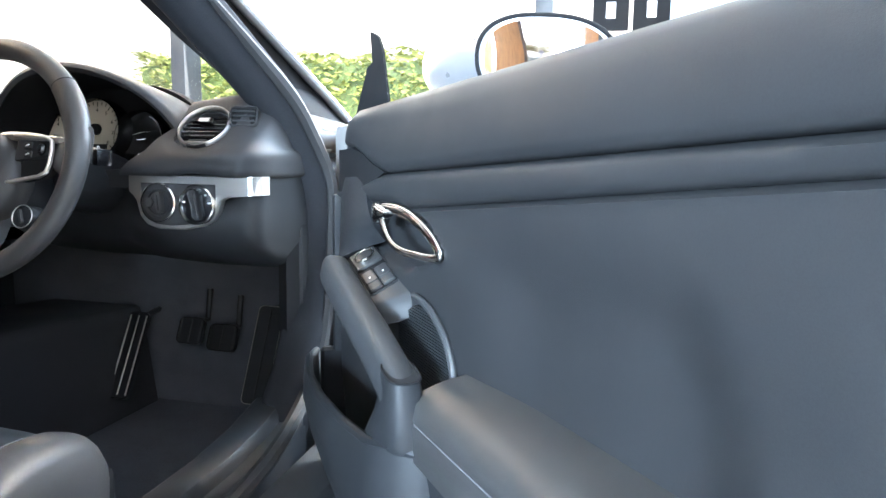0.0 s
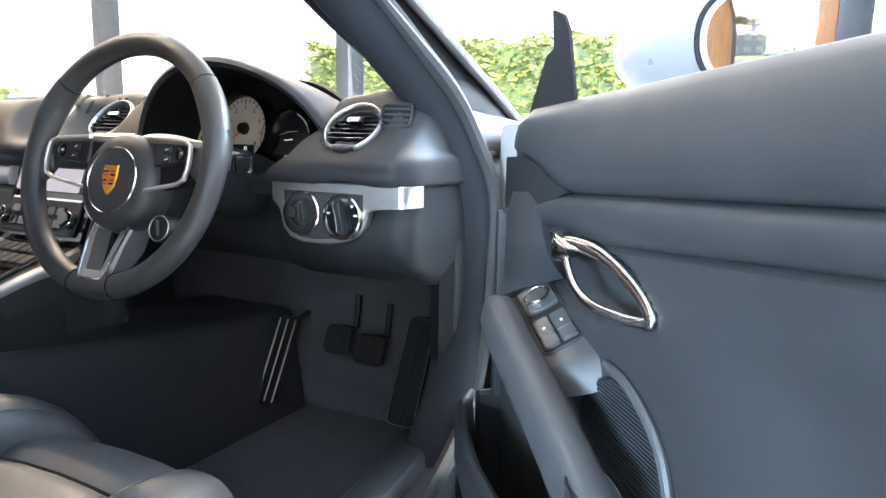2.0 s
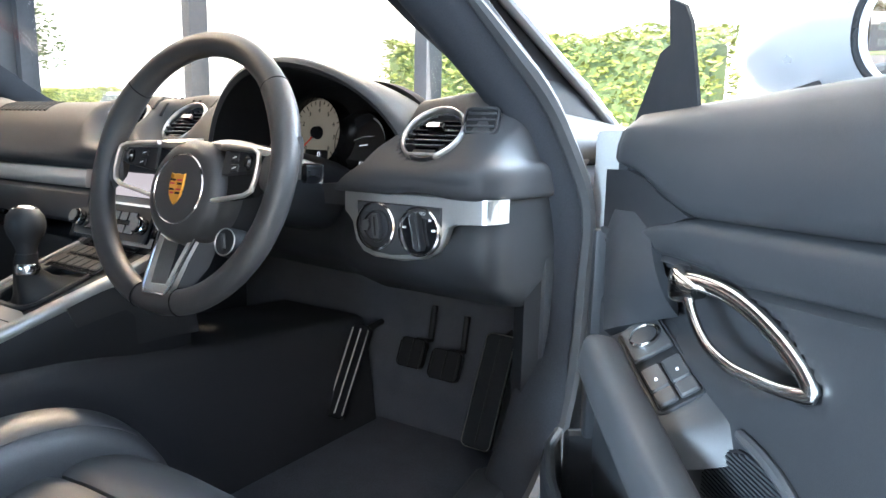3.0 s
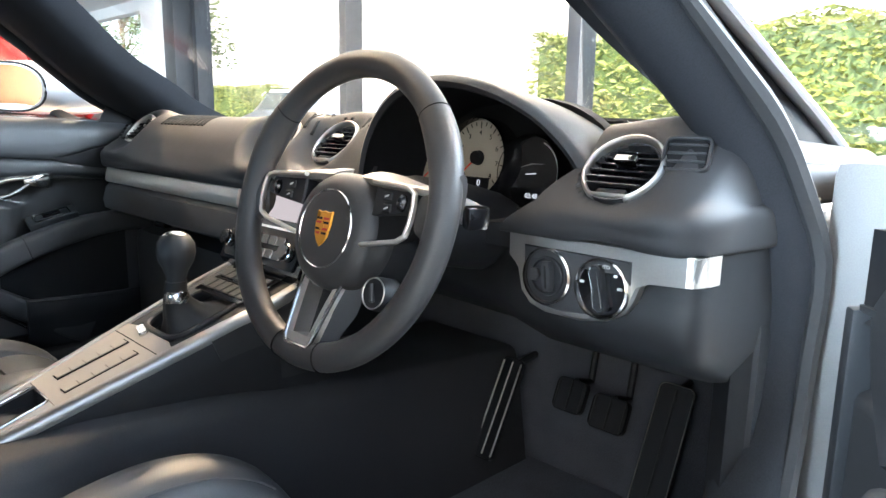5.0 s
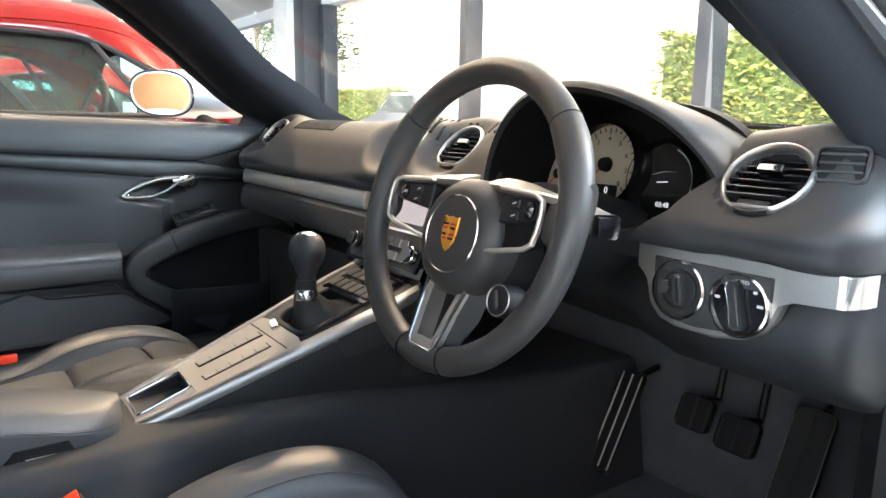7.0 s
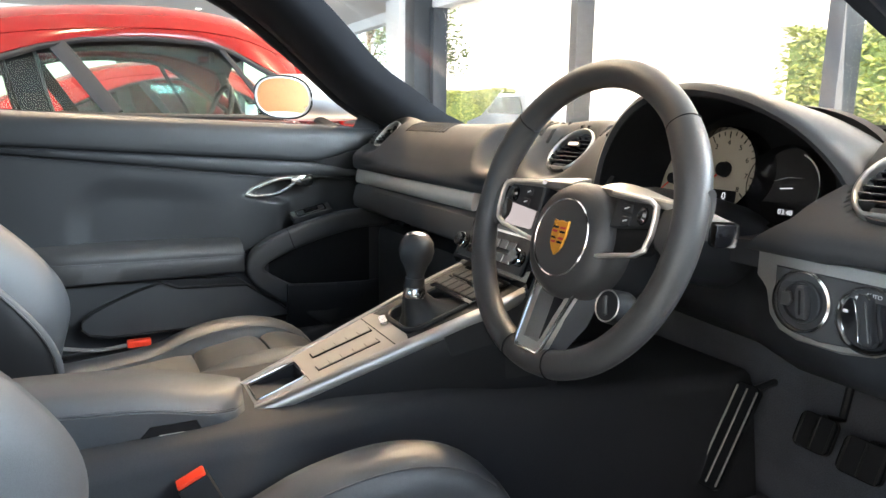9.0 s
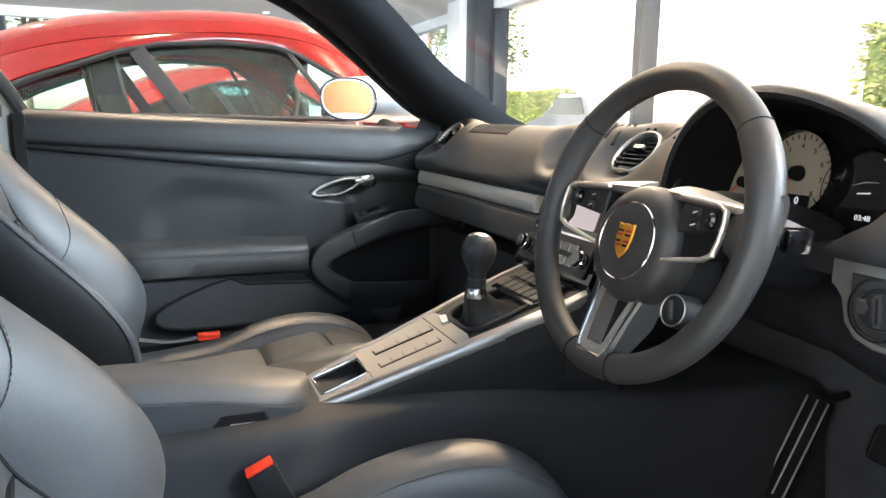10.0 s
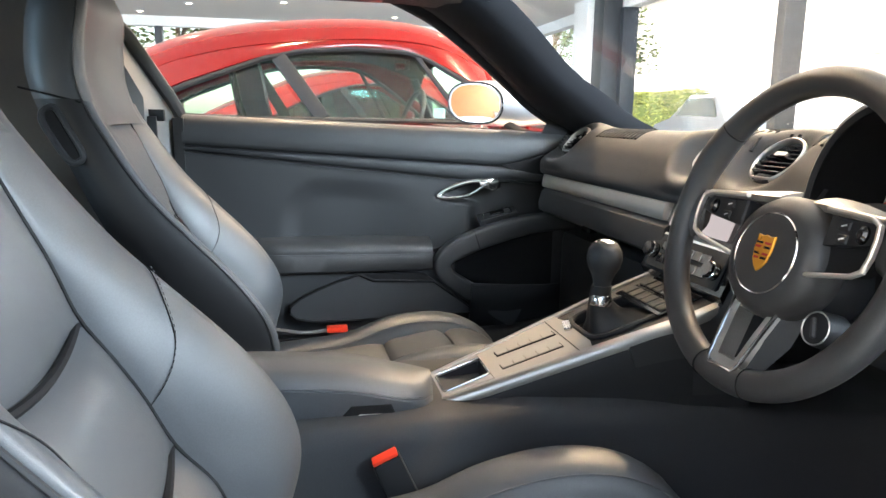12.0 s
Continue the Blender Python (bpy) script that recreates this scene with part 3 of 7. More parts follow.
    part("rocker", loft([[V((side * sx, sy, sz)) for sx, sz in ((0.860, 0.18), (0.868, 0.314), (0.876, 0.319), (0.896, 0.312), (0.904, 0.298), (0.900, 0.18))] for sy in (-1.05, -0.3, 0.30)]), M_PAINT, CAR, "silver painted lower edge of the body", sharp=40)
    part("kick_panel", box(min(side * 0.69, side * 0.735), max(side * 0.69, side * 0.735), 0.235, 0.62, 0.225, 0.72, 0.015), M_PLASTIC, CAR)
    # B-pillar trim and the cowl side
    part("b_pillar", loft([[V((side * 0.74, -0.80, 0.40)), V((side * 0.62, -0.86, 0.40)), V((side * 0.62, -1.2, 0.40)), V((side * 0.76, -1.2, 0.40))],
                           [V((side * 0.755, -0.785, 0.93)), V((side * 0.655, -0.83, 0.93)), V((side * 0.63, -1.2, 0.93)), V((side * 0.77, -1.2, 0.93))],
                           [V((side * 0.735, -0.80, 0.97)), V((side * 0.655, -0.83, 0.97)), V((side * 0.61, -1.2, 0.98)), V((side * 0.75, -1.2, 0.98))],
                           [V((side * 0.69, -0.875, 1.10)), V((side * 0.62, -0.89, 1.10)), V((side * 0.57, -1.2, 1.11)), V((side * 0.70, -1.2, 1.11))],
                           [V((side * 0.64, -0.97, 1.22)), V((side * 0.57, -0.98, 1.22)), V((side * 0.52, -1.25, 1.22)), V((side * 0.64, -1.25, 1.22))]]), M_TRIM, CAR, "grey trim behind the door", sharp=40)
    part("window_edge", tube([V((side * x, y, z)) for x, y, z in ((0.752, -0.762, 0.78), (0.755, -0.768, 0.93), (0.733, -0.785, 0.97), (0.692, -0.860, 1.10), (0.642, -0.955, 1.22))], 0.011, 0.016, seg=8), M_RUBBER, CAR)
    bg = part("belt_guide", box(-0.004, 0.004, -0.036, 0.036, -0.013, 0.013, 0.003, 2, pose(side * 0.672, -0.822, 0.932, 0, 0, side * 22)), M_PLASTIC, CAR, "black belt guide")
    part("belt", box(-0.002, 0.002, -0.022, 0.022, -0.30, 0.0, 0.001, 1, pose(side * 0.664, -0.826, 0.930, 0, 0, side * 22)), M_STRAP, bg)
    part("front_wing", sheet([[V((side * lerp(0.84, 0.55, smooth01(j / 9)), lerp(0.36, 1.9, i / 9), lerp(0.80, 0.62, (i / 9) ** 2) + 0.08 * math.sin(math.pi * j / 9) * math.sin(math.pi * i / 9))) for j in range(10)] for i in range(10)], 0.02), M_PAINT, CAR, "silver front wing")
    part("body_side", box(min(side * 0.70, side * 0.86), max(side * 0.70, side * 0.86), -2.2, -0.82, 0.2, 0.90, 0.05), M_PAINT, CAR)
    for wy in (-1.62, 1.15):
        tyre = part("wheel", lathe([(0.20, -0.10), (0.29, -0.115), (0.325, -0.09), (0.33, 0.09), (0.29, 0.115), (0.20, 0.10)], 32, pose(side * 0.76, wy, 0.325, 0, 90, 0)), M_RUBBER, CAR)
        part("rim", lathe([(0.0, -0.07), (0.20, -0.09), (0.215, 0.0), (0.20, 0.09), (0.0, 0.07)], 24, pose(side * 0.76, wy, 0.325, 0, 90, 0)), M_SILVER, tyre)
part("bonnet", sheet([[V((lerp(-0.56, 0.56, j / 11), lerp(0.74, 1.9, i / 9), lerp(0.86, 0.63, (i / 9) ** 1.5) + 0.03 * math.sin(math.pi * j / 11))) for j in range(12)] for i in range(10)], 0.015), M_PAINT, CAR, "silver bonnet")
# body-silver post drawn in flat grey: its shade is put in the colour
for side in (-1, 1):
    part("a_post", box(min(side * 0.76, side * 0.86), max(side * 0.76, side * 0.86), 0.30, 0.46, 0.2, 0.885, 0.02), M_TRIM, CAR, "hinge post between wing and door, greyed to its shade")
part("nose", box(-0.8, 0.8, 1.62, 1.95, 0.2, 0.62, 0.08, 4), M_PAINT, CAR)
part("cowl", box(-0.66, 0.66, 0.52, 0.76, 0.80, 0.885, 0.015), M_PLASTIC, CAR, "black cowl below the windscreen")
part("roof", sheet([[V((lerp(-0.53, 0.53, j / 11), lerp(-1.45, -0.32, i / 9), 1.258 + 0.03 * math.sin(math.pi * i / 9) - 0.055 * (2 * j / 11 - 1) ** 2)) for j in range(12)] for i in range(10)], -0.035), M_PAINT, CAR)
part("headliner", sheet([[V((lerp(-0.585, 0.585, j / 11), lerp(-1.4, -0.15, i / 9), 1.225 + 0.028 * math.sin(math.pi * i / 9) - 0.055 * (2 * j / 11 - 1) ** 2)) for j in range(12)] for i in range(10)], 0.012), M_DASH, CAR, "black headliner")
for side in (-1, 1):
    part("roof_rail", tube(curve(mirrored([(0.545, -0.08, 1.205), (0.595, -0.25, 1.215), (0.63, -0.55, 1.222), (0.63, -0.85, 1.222), (0.61, -1.2, 1.21)], side), 14), 0.05, 0.035, seg=12), M_DASH, CAR)
part("header_rail", tube(curve([(-0.60, -0.30, 1.225), (-0.46, -0.18, 1.245), (0.0, -0.14, 1.262), (0.46, -0.18, 1.245), (0.60, -0.30, 1.225)], 24), 0.045, 0.028, seg=12), M_DASH, CAR, "black rail over the windscreen")
ws = part("windscreen", sheet([[V((lerp(-1, 1, j / 9) * lerp(0.66, 0.46, i / 5), lerp(0.66, -0.16, i / 5) - 0.10 * (2 * j / 9 - 1) ** 2 * (1 - i / 5), lerp(0.885, 1.245, i / 5) + 0.02 * math.sin(math.pi * i / 5))) for j in range(10)] for i in range(6)], 0.005), M_LENS, CAR)
ws.visible_shadow = False
part("rear_hatch", sheet([[V((lerp(-0.60, 0.60, j / 11) * lerp(1, 0.9, i / 6), lerp(-1.43, -2.15, i / 6), lerp(1.24, 0.86, (i / 6) ** 1.3) - 0.05 * (2 * j / 11 - 1) ** 2)) for j in range(12)] for i in range(7)], 0.006), M_TINT, CAR, "tinted rear hatch glass")
part("rear_deck", box(-0.78, 0.78, -2.35, -1.9, 0.2, 0.85, 0.08, 3), M_PAINT, CAR)
for x0, a in ((0.02, 8), (-0.42, 5)):
    part("wiper", tube(curve([(x0 + 0.62, 0.60, 0.905), (x0 + 0.3, 0.57, 0.918), (x0, 0.56, 0.912)], 12), 0.008, 0.006, seg=6), M_DARK, CAR)


# ---- dashboard ----
DASH = thing("dashboard", (0, 0.15, 0.70), "dark grey soft-touch dashboard with round vents and silver trim", "dashboard")


def pad_profile(x):
    """(y, z) of the upper pad, windscreen to front lip, at a place across the car; its ends turn round to the doors."""
    pod = max(math.exp(-((abs(x) - 0.62) / 0.075) ** 2), math.exp(-((abs(x - 0.043) - 0.08) / 0.085) ** 2))
    e = 0.035 * max(0.0, abs(x) - 0.60) / 0.1
    up = 0.010 * pod
    d = min(1.0, max(0.0, (abs(x) - 0.684) / 0.035))
    corner = 0.070 * (1 - math.sqrt(max(0.0, 1 - d * d))) + 5.0 * max(0.0, abs(x) - 0.719)
    base = [(0.62, 0.885), (0.48, 0.893), (0.36, 0.900), (0.27, 0.905), (0.225, 0.908 + up), (0.195, 0.907 + up), (0.168, 0.897 + up), (0.142, 0.874 + up * 0.6), (0.124, 0.848), (0.114, 0.829), (0.1085, 0.815), (0.1095, 0.806), (0.117, 0.802), (0.15, 0.801)]
    out = []
    for y, z in base:
        high = smooth01((z - 0.83) / 0.05)
        out.append((y + e * high - 0.010 * pod * (1 if 0.11 < y < 0.2 and z > 0.82 else 0) + corner, z - (e * 0.25 + 0.030 * d * d) * high))
    return out


VENT_R = 0.0395
VENTS = [((0.620, 0.143, 0.869), 43, 0.10), ((-0.615, 0.170, 0.880), 43, 0.0), ((0.114, 0.170, 0.876), 43, 0.0), ((-0.037, 0.170, 0.876), 43, 0.0)]


def vent_pose(c, tilt, yaw):
    return facing(c, (math.sin(radians(yaw)), -math.cos(radians(tilt)), math.sin(radians(tilt))))


def moulded(p):
    """The pad's skin drawn up to the mouths of the vents and down into their cups."""
    for c, tilt, yaw in VENTS:
        m = vent_pose(c, tilt, yaw)
        q = m.inverted() @ p
        rho = math.hypot(q.x, q.y)
        if rho < 2.4 * VENT_R and -0.09 < q.z < 0.05:
            k = 1 - smooth01((rho - 1.12 * VENT_R) / (1.05 * VENT_R))
            z = lerp(q.z, -0.045 if rho < 1.0 * VENT_R else -0.003, k)
            p = m @ V((q.x, q.y, z))
    return p


for x0, x1, n in ((-0.744, 0.262, 240), (0.488, 0.744, 96)):
    rows = []
    for k in range(n + 1):
        x = lerp(x0, x1, k / n)
        # the driver's part leans away from the instruments: its inner edge runs up from the stalk to the vent
        lean = (1 - k / n) if x0 > 0 else 0.0
        rows.append([moulded(p + V((lean * table([0.802, 0.832, 0.877, 0.905], [0.0, 0.048, 0.084, 0.087], p.z), 0, 0))) for p in curve([(x, y, z) for y, z in pad_profile(x)], 76)])
    part("upper_pad", sheet(rows, 0.006), M_DASH, DASH, "padded upper dash", sharp=45)


def strip(x0, x1, prof, n=24):
    return loft([[V((lerp(x0, x1, k / n), y, z)) for y, z in prof] for k in range(n + 1)])


# silver strip on the passenger's side, and the pad under it
part("trim_strip", strip(-0.705, -0.10, [(0.150, 0.7985), (0.128, 0.7985), (0.1205, 0.794), (0.1165, 0.781), (0.1150, 0.768), (0.1175, 0.762), (0.150, 0.7605)]), M_SILVER, DASH, "brushed silver trim strip")
part("lower_pad", strip(-0.70, -0.085, [(0.155, 0.800), (0.145, 0.799), (0.145, 0.7600), (0.122, 0.7590), (0.113, 0.751), (0.105, 0.722), (0.108, 0.704), (0.125, 0.694), (0.30, 0.66), (0.30, 0.78)]), M_DASH, DASH, "lower glovebox pad")
part("glovebox_lid", box(-0.66, -0.12, 0.15, 0.5, 0.42, 0.66, 0.03), M_PLASTIC, DASH)
part("lid_catch", box(-0.42, -0.38, 0.105, 0.125, 0.692, 0.704, 0.003), M_GLOSS, DASH)
# driver's side: the pad that carries the two switches
# darker than the dash pads: the shadow below them is put in its colour
part("knee_pad", loft([[V((x, y + e, z)) for y, z in ((0.155, 0.800), (0.142, 0.799), (0.140, 0.76), (0.136, 0.752), (0.130, 0.735), (0.131, 0.712), (0.14, 0.690), (0.20, 0.655), (0.36, 0.62), (0.36, 0.78))]
                       for x, e in ((0.20, 0.06), (0.30, 0.05), (0.42, 0.04), (0.47, 0.015), (0.50, 0.0), (0.60, 0.0), (0.68, 0.0), (0.697, 0.003), (0.706, 0.010), (0.712, 0.022), (0.718, 0.05), (0.726, 0.09), (0.738, 0.15))]), M_PLASTIC, DASH, "knee panel below the switches, darkened for shade, turned round to the door opening", sharp=40)
part("end_panel", loft([[V((x, y, z)) for x, y in ((-0.705, 0.150), (-0.715, 0.170), (-0.725, 0.21), (-0.742, 0.29), (-0.70, 0.29))] for z in (0.44, 0.62, 0.78, 0.799)]), M_DASH, DASH, sharp=50)
# driver's end blackened against the other one: missing shade put in the colour
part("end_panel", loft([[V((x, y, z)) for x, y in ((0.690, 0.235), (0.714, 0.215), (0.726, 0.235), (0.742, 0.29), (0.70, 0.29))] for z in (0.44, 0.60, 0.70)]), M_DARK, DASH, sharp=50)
part("steering_column", loft([[V((0.385 + 0.075 * math.cos(a) * k, y, z + 0.055 * math.sin(a) * k)) for a in [2 * math.pi * q / 16 for q in range(16)]] for y, z, k in ((0.055, 0.805, 0.8), (0.08, 0.80, 0.95), (0.16, 0.785, 1.0), (0.30, 0.75, 1.0))]), M_PLASTIC, DASH)
# silver surround: a rail that widens round the two dials
out = [(0.496, 0.7985), (0.716, 0.7985), (0.712, 0.7705), (0.669, 0.7675), (0.657, 0.7615), (0.651, 0.7445), (0.642, 0.7305), (0.624, 0.7205), (0.593, 0.7145), (0.547, 0.7145), (0.527, 0.7205), (0.515, 0.7335), (0.509, 0.7575), (0.503, 0.7655), (0.496, 0.7715)]
ms = facing((0, 0.118, 0), (0, -1, 0))
part("switch_trim", plate([(x, z) for x, z in out], 0.014, ms, 0.003), M_RING, DASH, "silver switch surround")
part("trim_end", loft([[V((x, y, z)) for z in (0.7705, 0.7845, 0.7985)] + [V((x + 0.004, y + 0.012, z)) for z in (0.7985, 0.7705)] for x, y in ((0.704, 0.1165), (0.7110, 0.1185), (0.7150, 0.125), (0.7165, 0.140))]), M_SILVER, DASH)
inner = [(0.520, 0.7855), (0.649, 0.7855), (0.649, 0.7635), (0.644, 0.7445), (0.634, 0.7335), (0.617, 0.7255), (0.572, 0.7205), (0.545, 0.7225), (0.530, 0.7305), (0.521, 0.7445)]
part("switch_panel", plate([(x, z) for x, z in inner], 0.012, facing((0, 0.1155, 0), (0, -1, 0)), 0.002), M_SATIN, DASH)
for kx, kz, nm in ((0.553, 0.7560, "ignition_dial"), (0.619, 0.7545, "light_dial")):
    mm = facing((kx, 0.1135, kz), (0, -1, 0.06))
    dial = part(nm, lathe([(0.0, -0.001), (0.0265, -0.001), (0.0285, -0.004), (0.0285, -0.012), (0, -0.012)], 40, mm), M_PLASTIC if nm == "ignition_dial" else M_GLOSS, DASH)
    part("chrome_ring", lathe([(0.0272, 0.0), (0.0285, 0.0035), (0.0305, 0.002), (0.0305, -0.008), (0.0272, -0.008)], 48, mm), M_CHROME, dial, "thin chrome ring")
    if nm == "light_dial":
        part("knob", plate([(-0.0065, -0.019), (-0.0035, -0.0235), (0.0035, -0.0235), (0.0065, -0.019), (0.0055, 0.0), (0.0065, 0.019), (0.0035, 0.0235), (-0.0035, 0.0235), (-0.0065, 0.019), (-0.0055, 0.0)], 0.009, mm @ pose(0, 0, 0.008, 0, 0, 14), 0.002), M_PLASTIC, dial)
        part("knob_edge", tube([mm @ pose(0, 0, 0.0075, 0, 0, 14) @ V(p) for p in ((-0.0068, -0.019, 0), (-0.0056, 0, 0), (-0.0068, 0.019, 0), (-0.0035, 0.0238, 0), (0.0035, 0.0238, 0), (0.0068, 0.019, 0))], 0.0007, seg=6), M_CHROME, dial)
        part("pointer", plate(round_rect(0.0012, 0.036, 0.0005), 0.001, mm @ pose(0.0030, 0, 0.0087, 0, 0, 14)), M_CHROME, dial)
        for q, (tx, ty, tw) in enumerate(((-0.022, 0.004, 0.005), (0.021, 0.003, 0.006), (0.015, 0.015, 0.004), (-0.013, 0.018, 0.005))):
            part("symbol", plate(round_rect(tw, 0.0028, 0.0008), 0.0004, mm @ pose(tx, ty, 0.0004)), M_LETTER, dial)
        words("AUTO", 0.0052, mm @ pose(0.001, 0.0222, 0.0004), M_LETTER, dial)
    else:
        part("inner_ring", lathe([(0.0175, -0.002), (0.0185, 0.002), (0.0205, 0.0015), (0.0215, -0.002)], 40, mm), M_PLASTIC, dial)
        part("key_grip", plate([(-0.004, -0.016), (0.004, -0.016), (0.0062, -0.008), (0.0062, 0.008), (0.004, 0.016), (-0.004, 0.016), (-0.0062, 0.008), (-0.0062, -0.008)], 0.008, mm @ pose(0.003, 0, 0.0068, 0, 0, 8), 0.002), M_SATIN, dial)
        part("key_slot", plate(round_rect(0.0022, 0.024, 0.001), 0.001, mm @ pose(0.003, 0, 0.0072, 0, 0, 8)), M_DARK, dial)
        part("start_key", plate([(-0.006, -0.007), (0.003, -0.007), (0.006, 0.0), (0.003, 0.007), (-0.006, 0.007)], 0.004, mm @ pose(-0.0145, 0, 0.0030), 0.001), M_SATIN, dial)


def vent(cx, cy, cz, r, tilt, side_yaw=0.0):
    """A round air vent: dark cup, satin ring, slats, a tab and a thumbwheel."""
    mm = vent_pose((cx, cy, cz), tilt, side_yaw) @ pose(0, 0, 0.003)
    v = part("air_vent", lathe([(r * 1.05, -0.030), (r * 1.05, 0.004), (r * 1.0, 0.004), (r * 0.985, -0.034), (r * 1.0, -0.040)], 40, mm), M_DASH, DASH, "round air vent")
    part("cup", lathe([(0, -0.030), (r * 0.99, -0.030), (r * 0.995, -0.034), (0, -0.034)], 32, mm), M_DARK, v)
    def edge(q, z):
        """The mouth: a circle with a flattened foot."""
        return [mm @ V((q * r * math.cos(h), max(q * r * math.sin(h), -0.80 * r - (q - 0.93) * r), z)) for h in [2 * math.pi * k / 72 for k in range(72)]]
    part("ring", loft([edge(q, z) for q, z in ((0.96, 0.000), (0.975, 0.0045), (1.01, 0.0060), (1.06, 0.0052), (1.09, 0.002), (1.09, -0.010), (0.96, -0.014))], loop=True), M_RING, v, "satin silver ring", sharp=50)
    for k in range(6):
        yy = lerp(-0.60, 0.74, k / 5) * r
        w = math.sqrt(max(0, r * r * 0.90 - yy * yy))
        part("slat", box(-w, w, yy - 0.0013, yy + 0.0013, -0.022, 0.001, 0.0006, 1, mm @ pose(0, 0, 0, -14, 0, 0)), M_GLOSS, v)
    part("tab", box(-0.012, 0.012, 0.25 * r - 0.004, 0.25 * r + 0.004, -0.006, 0.007, 0.002, 2, mm), M_CHROME, v)
    part("thumbwheel", box(-0.016, 0.016, -0.76 * r - 0.003, -0.76 * r + 0.004, -0.006, 0.003, 0.0025, 2, mm), M_PLASTIC, v)
    return v


for c, tilt, yaw in VENTS:
    vent(*c, VENT_R, tilt, yaw)
# side window vents and the defroster slots along the pad's front
def on_pad(x, yv):
    """The place on the pad's skin at x whose depth is nearest to yv."""
    return min((moulded(c) for c in curve([(x, yy, zz) for yy, zz in pad_profile(x)], 73)[:50]), key=lambda v: abs(v.y - yv)) + V((0, -0.0036, 0.0062))


for side in (-1, 1):
    c = on_pad(side * 0.676, 0.163)
    mv = facing(c + V((side * 0.001, -0.0025, 0.0025)), (side * 0.20, -0.80, 0.55))
    sv = part("side_vent", plate(round_rect(0.040, 0.034, 0.007), 0.02, mv, 0.003), M_DARK, DASH, "small window vent")
    part("vent_rim", frame_ring(round_rect(0.044, 0.038, 0.008), 0.003, 0.008, mv @ pose(0, 0, 0.003)), M_DASH, sv)
    for k in range(3):
        part("slat", box(-0.018, 0.018, -0.0095 + k * 0.009, -0.0075 + k * 0.009, -0.002, 0.003, 0.0006, 1, mv), M_SATIN, sv)
for x0, x1, n, ya, yb in ((-0.486, -0.290, 12, 0.158, 0.205), (0.012, 0.142, 8, 0.166, 0.205), (0.182, 0.225, 3, 0.160, 0.205), (0.640, 0.676, 4, 0.190, 0.215)):
    for k in range(n):
        x = lerp(x0, x1, (k + 0.5) / n)
        p, q = on_pad(x, ya), on_pad(x, yb)
        mid = on_pad(x, 0.6 * ya + 0.4 * yb)
        part("defrost_slot", tube([p + V((0.004, 0, 0)), mid, q + V((-0.006, 0, 0))], 0.0033, 0.0022, seg=6), M_DARK, DASH)

# instrument hood
def arch(y, a, top, base=0.795, cx=0.405, n=26, pw=2.4):
    out = []
    for k in range(n + 1):
        h = math.pi * (1 - k / n)
        c, s = math.cos(h), math.sin(h)
        out.append(V((cx + a * math.copysign(abs(c) ** (2 / pw), c) + 0.012 * s, y, base + (top - base) * abs(s) ** (2 / pw))))
    return out


def hood_arch(y, aL, aR, top, base=0.800, cx=0.392, n=36, pR=1.45, rake=0.0):
    """An arch that falls steeply at the tunnel side and slopes away at the door side."""
    out = []
    for k in range(n + 1):
        h = math.pi * (1 - k / n)
        c, s = math.cos(h), math.sin(h)
        p, a = (2.3, aL) if c < 0 else (pR, aR)
        out.append(V((cx + a * math.copysign(abs(c) ** (2 / p), c), y + rake * max(0.0, c) ** 1.5, base + (top - base) * abs(s) ** (2 / p))))
    return out


rows = [hood_arch(0.44, 0.16, 0.27, 0.900), hood_arch(0.34, 0.163, 0.265, 0.926, pR=1.45), hood_arch(0.24, 0.160, 0.250, 0.950, pR=1.6, rake=0.01), hood_arch(0.16, 0.155, 0.232, 0.964, pR=1.75, rake=0.025),
        hood_arch(0.115, 0.150, 0.215, 0.968, pR=1.85, rake=0.04), hood_arch(0.103, 0.146, 0.207, 0.966, pR=1.9, rake=0.045), hood_arch(0.099, 0.141, 0.198, 0.960, pR=1.95, rake=0.045), hood_arch(0.103, 0.137, 0.190, 0.954, pR=2.0, rake=0.045)]
part("instrument_hood", sheet(rows, 0.006), M_DASH, DASH, "arched instrument hood", sharp=50)
part("hood_lining", sheet([hood_arch(0.104, 0.136, 0.188, 0.953, pR=2.0, rake=0.045), hood_arch(0.16, 0.135, 0.180, 0.948, pR=2.1, rake=0.03), hood_arch(0.235, 0.134, 0.172, 0.935, pR=2.2)], 0.004), M_DARK, DASH, sharp=50)
part("hood_sill", loft([[V((0.25, y, z)), V((0.40, y, z - 0.006)), V((0.50 + 0.4 * (y - 0.118), y, z)), V((0.50 + 0.4 * (y - 0.118), y + 0.01, z - 0.03)), V((0.25, y + 0.01, z - 0.03))] for y, z in ((0.118, 0.806), (0.16, 0.806), (0.24, 0.812))]), M_DASH, DASH)
CLUSTER = part("gauge_panel", plate([(p.x, p.z) for p in arch(0, 0.175, 0.945)], 0.02, facing((0, 0.228, 0), (0, -1, 0))), M_DARK, DASH, "black instrument cluster")
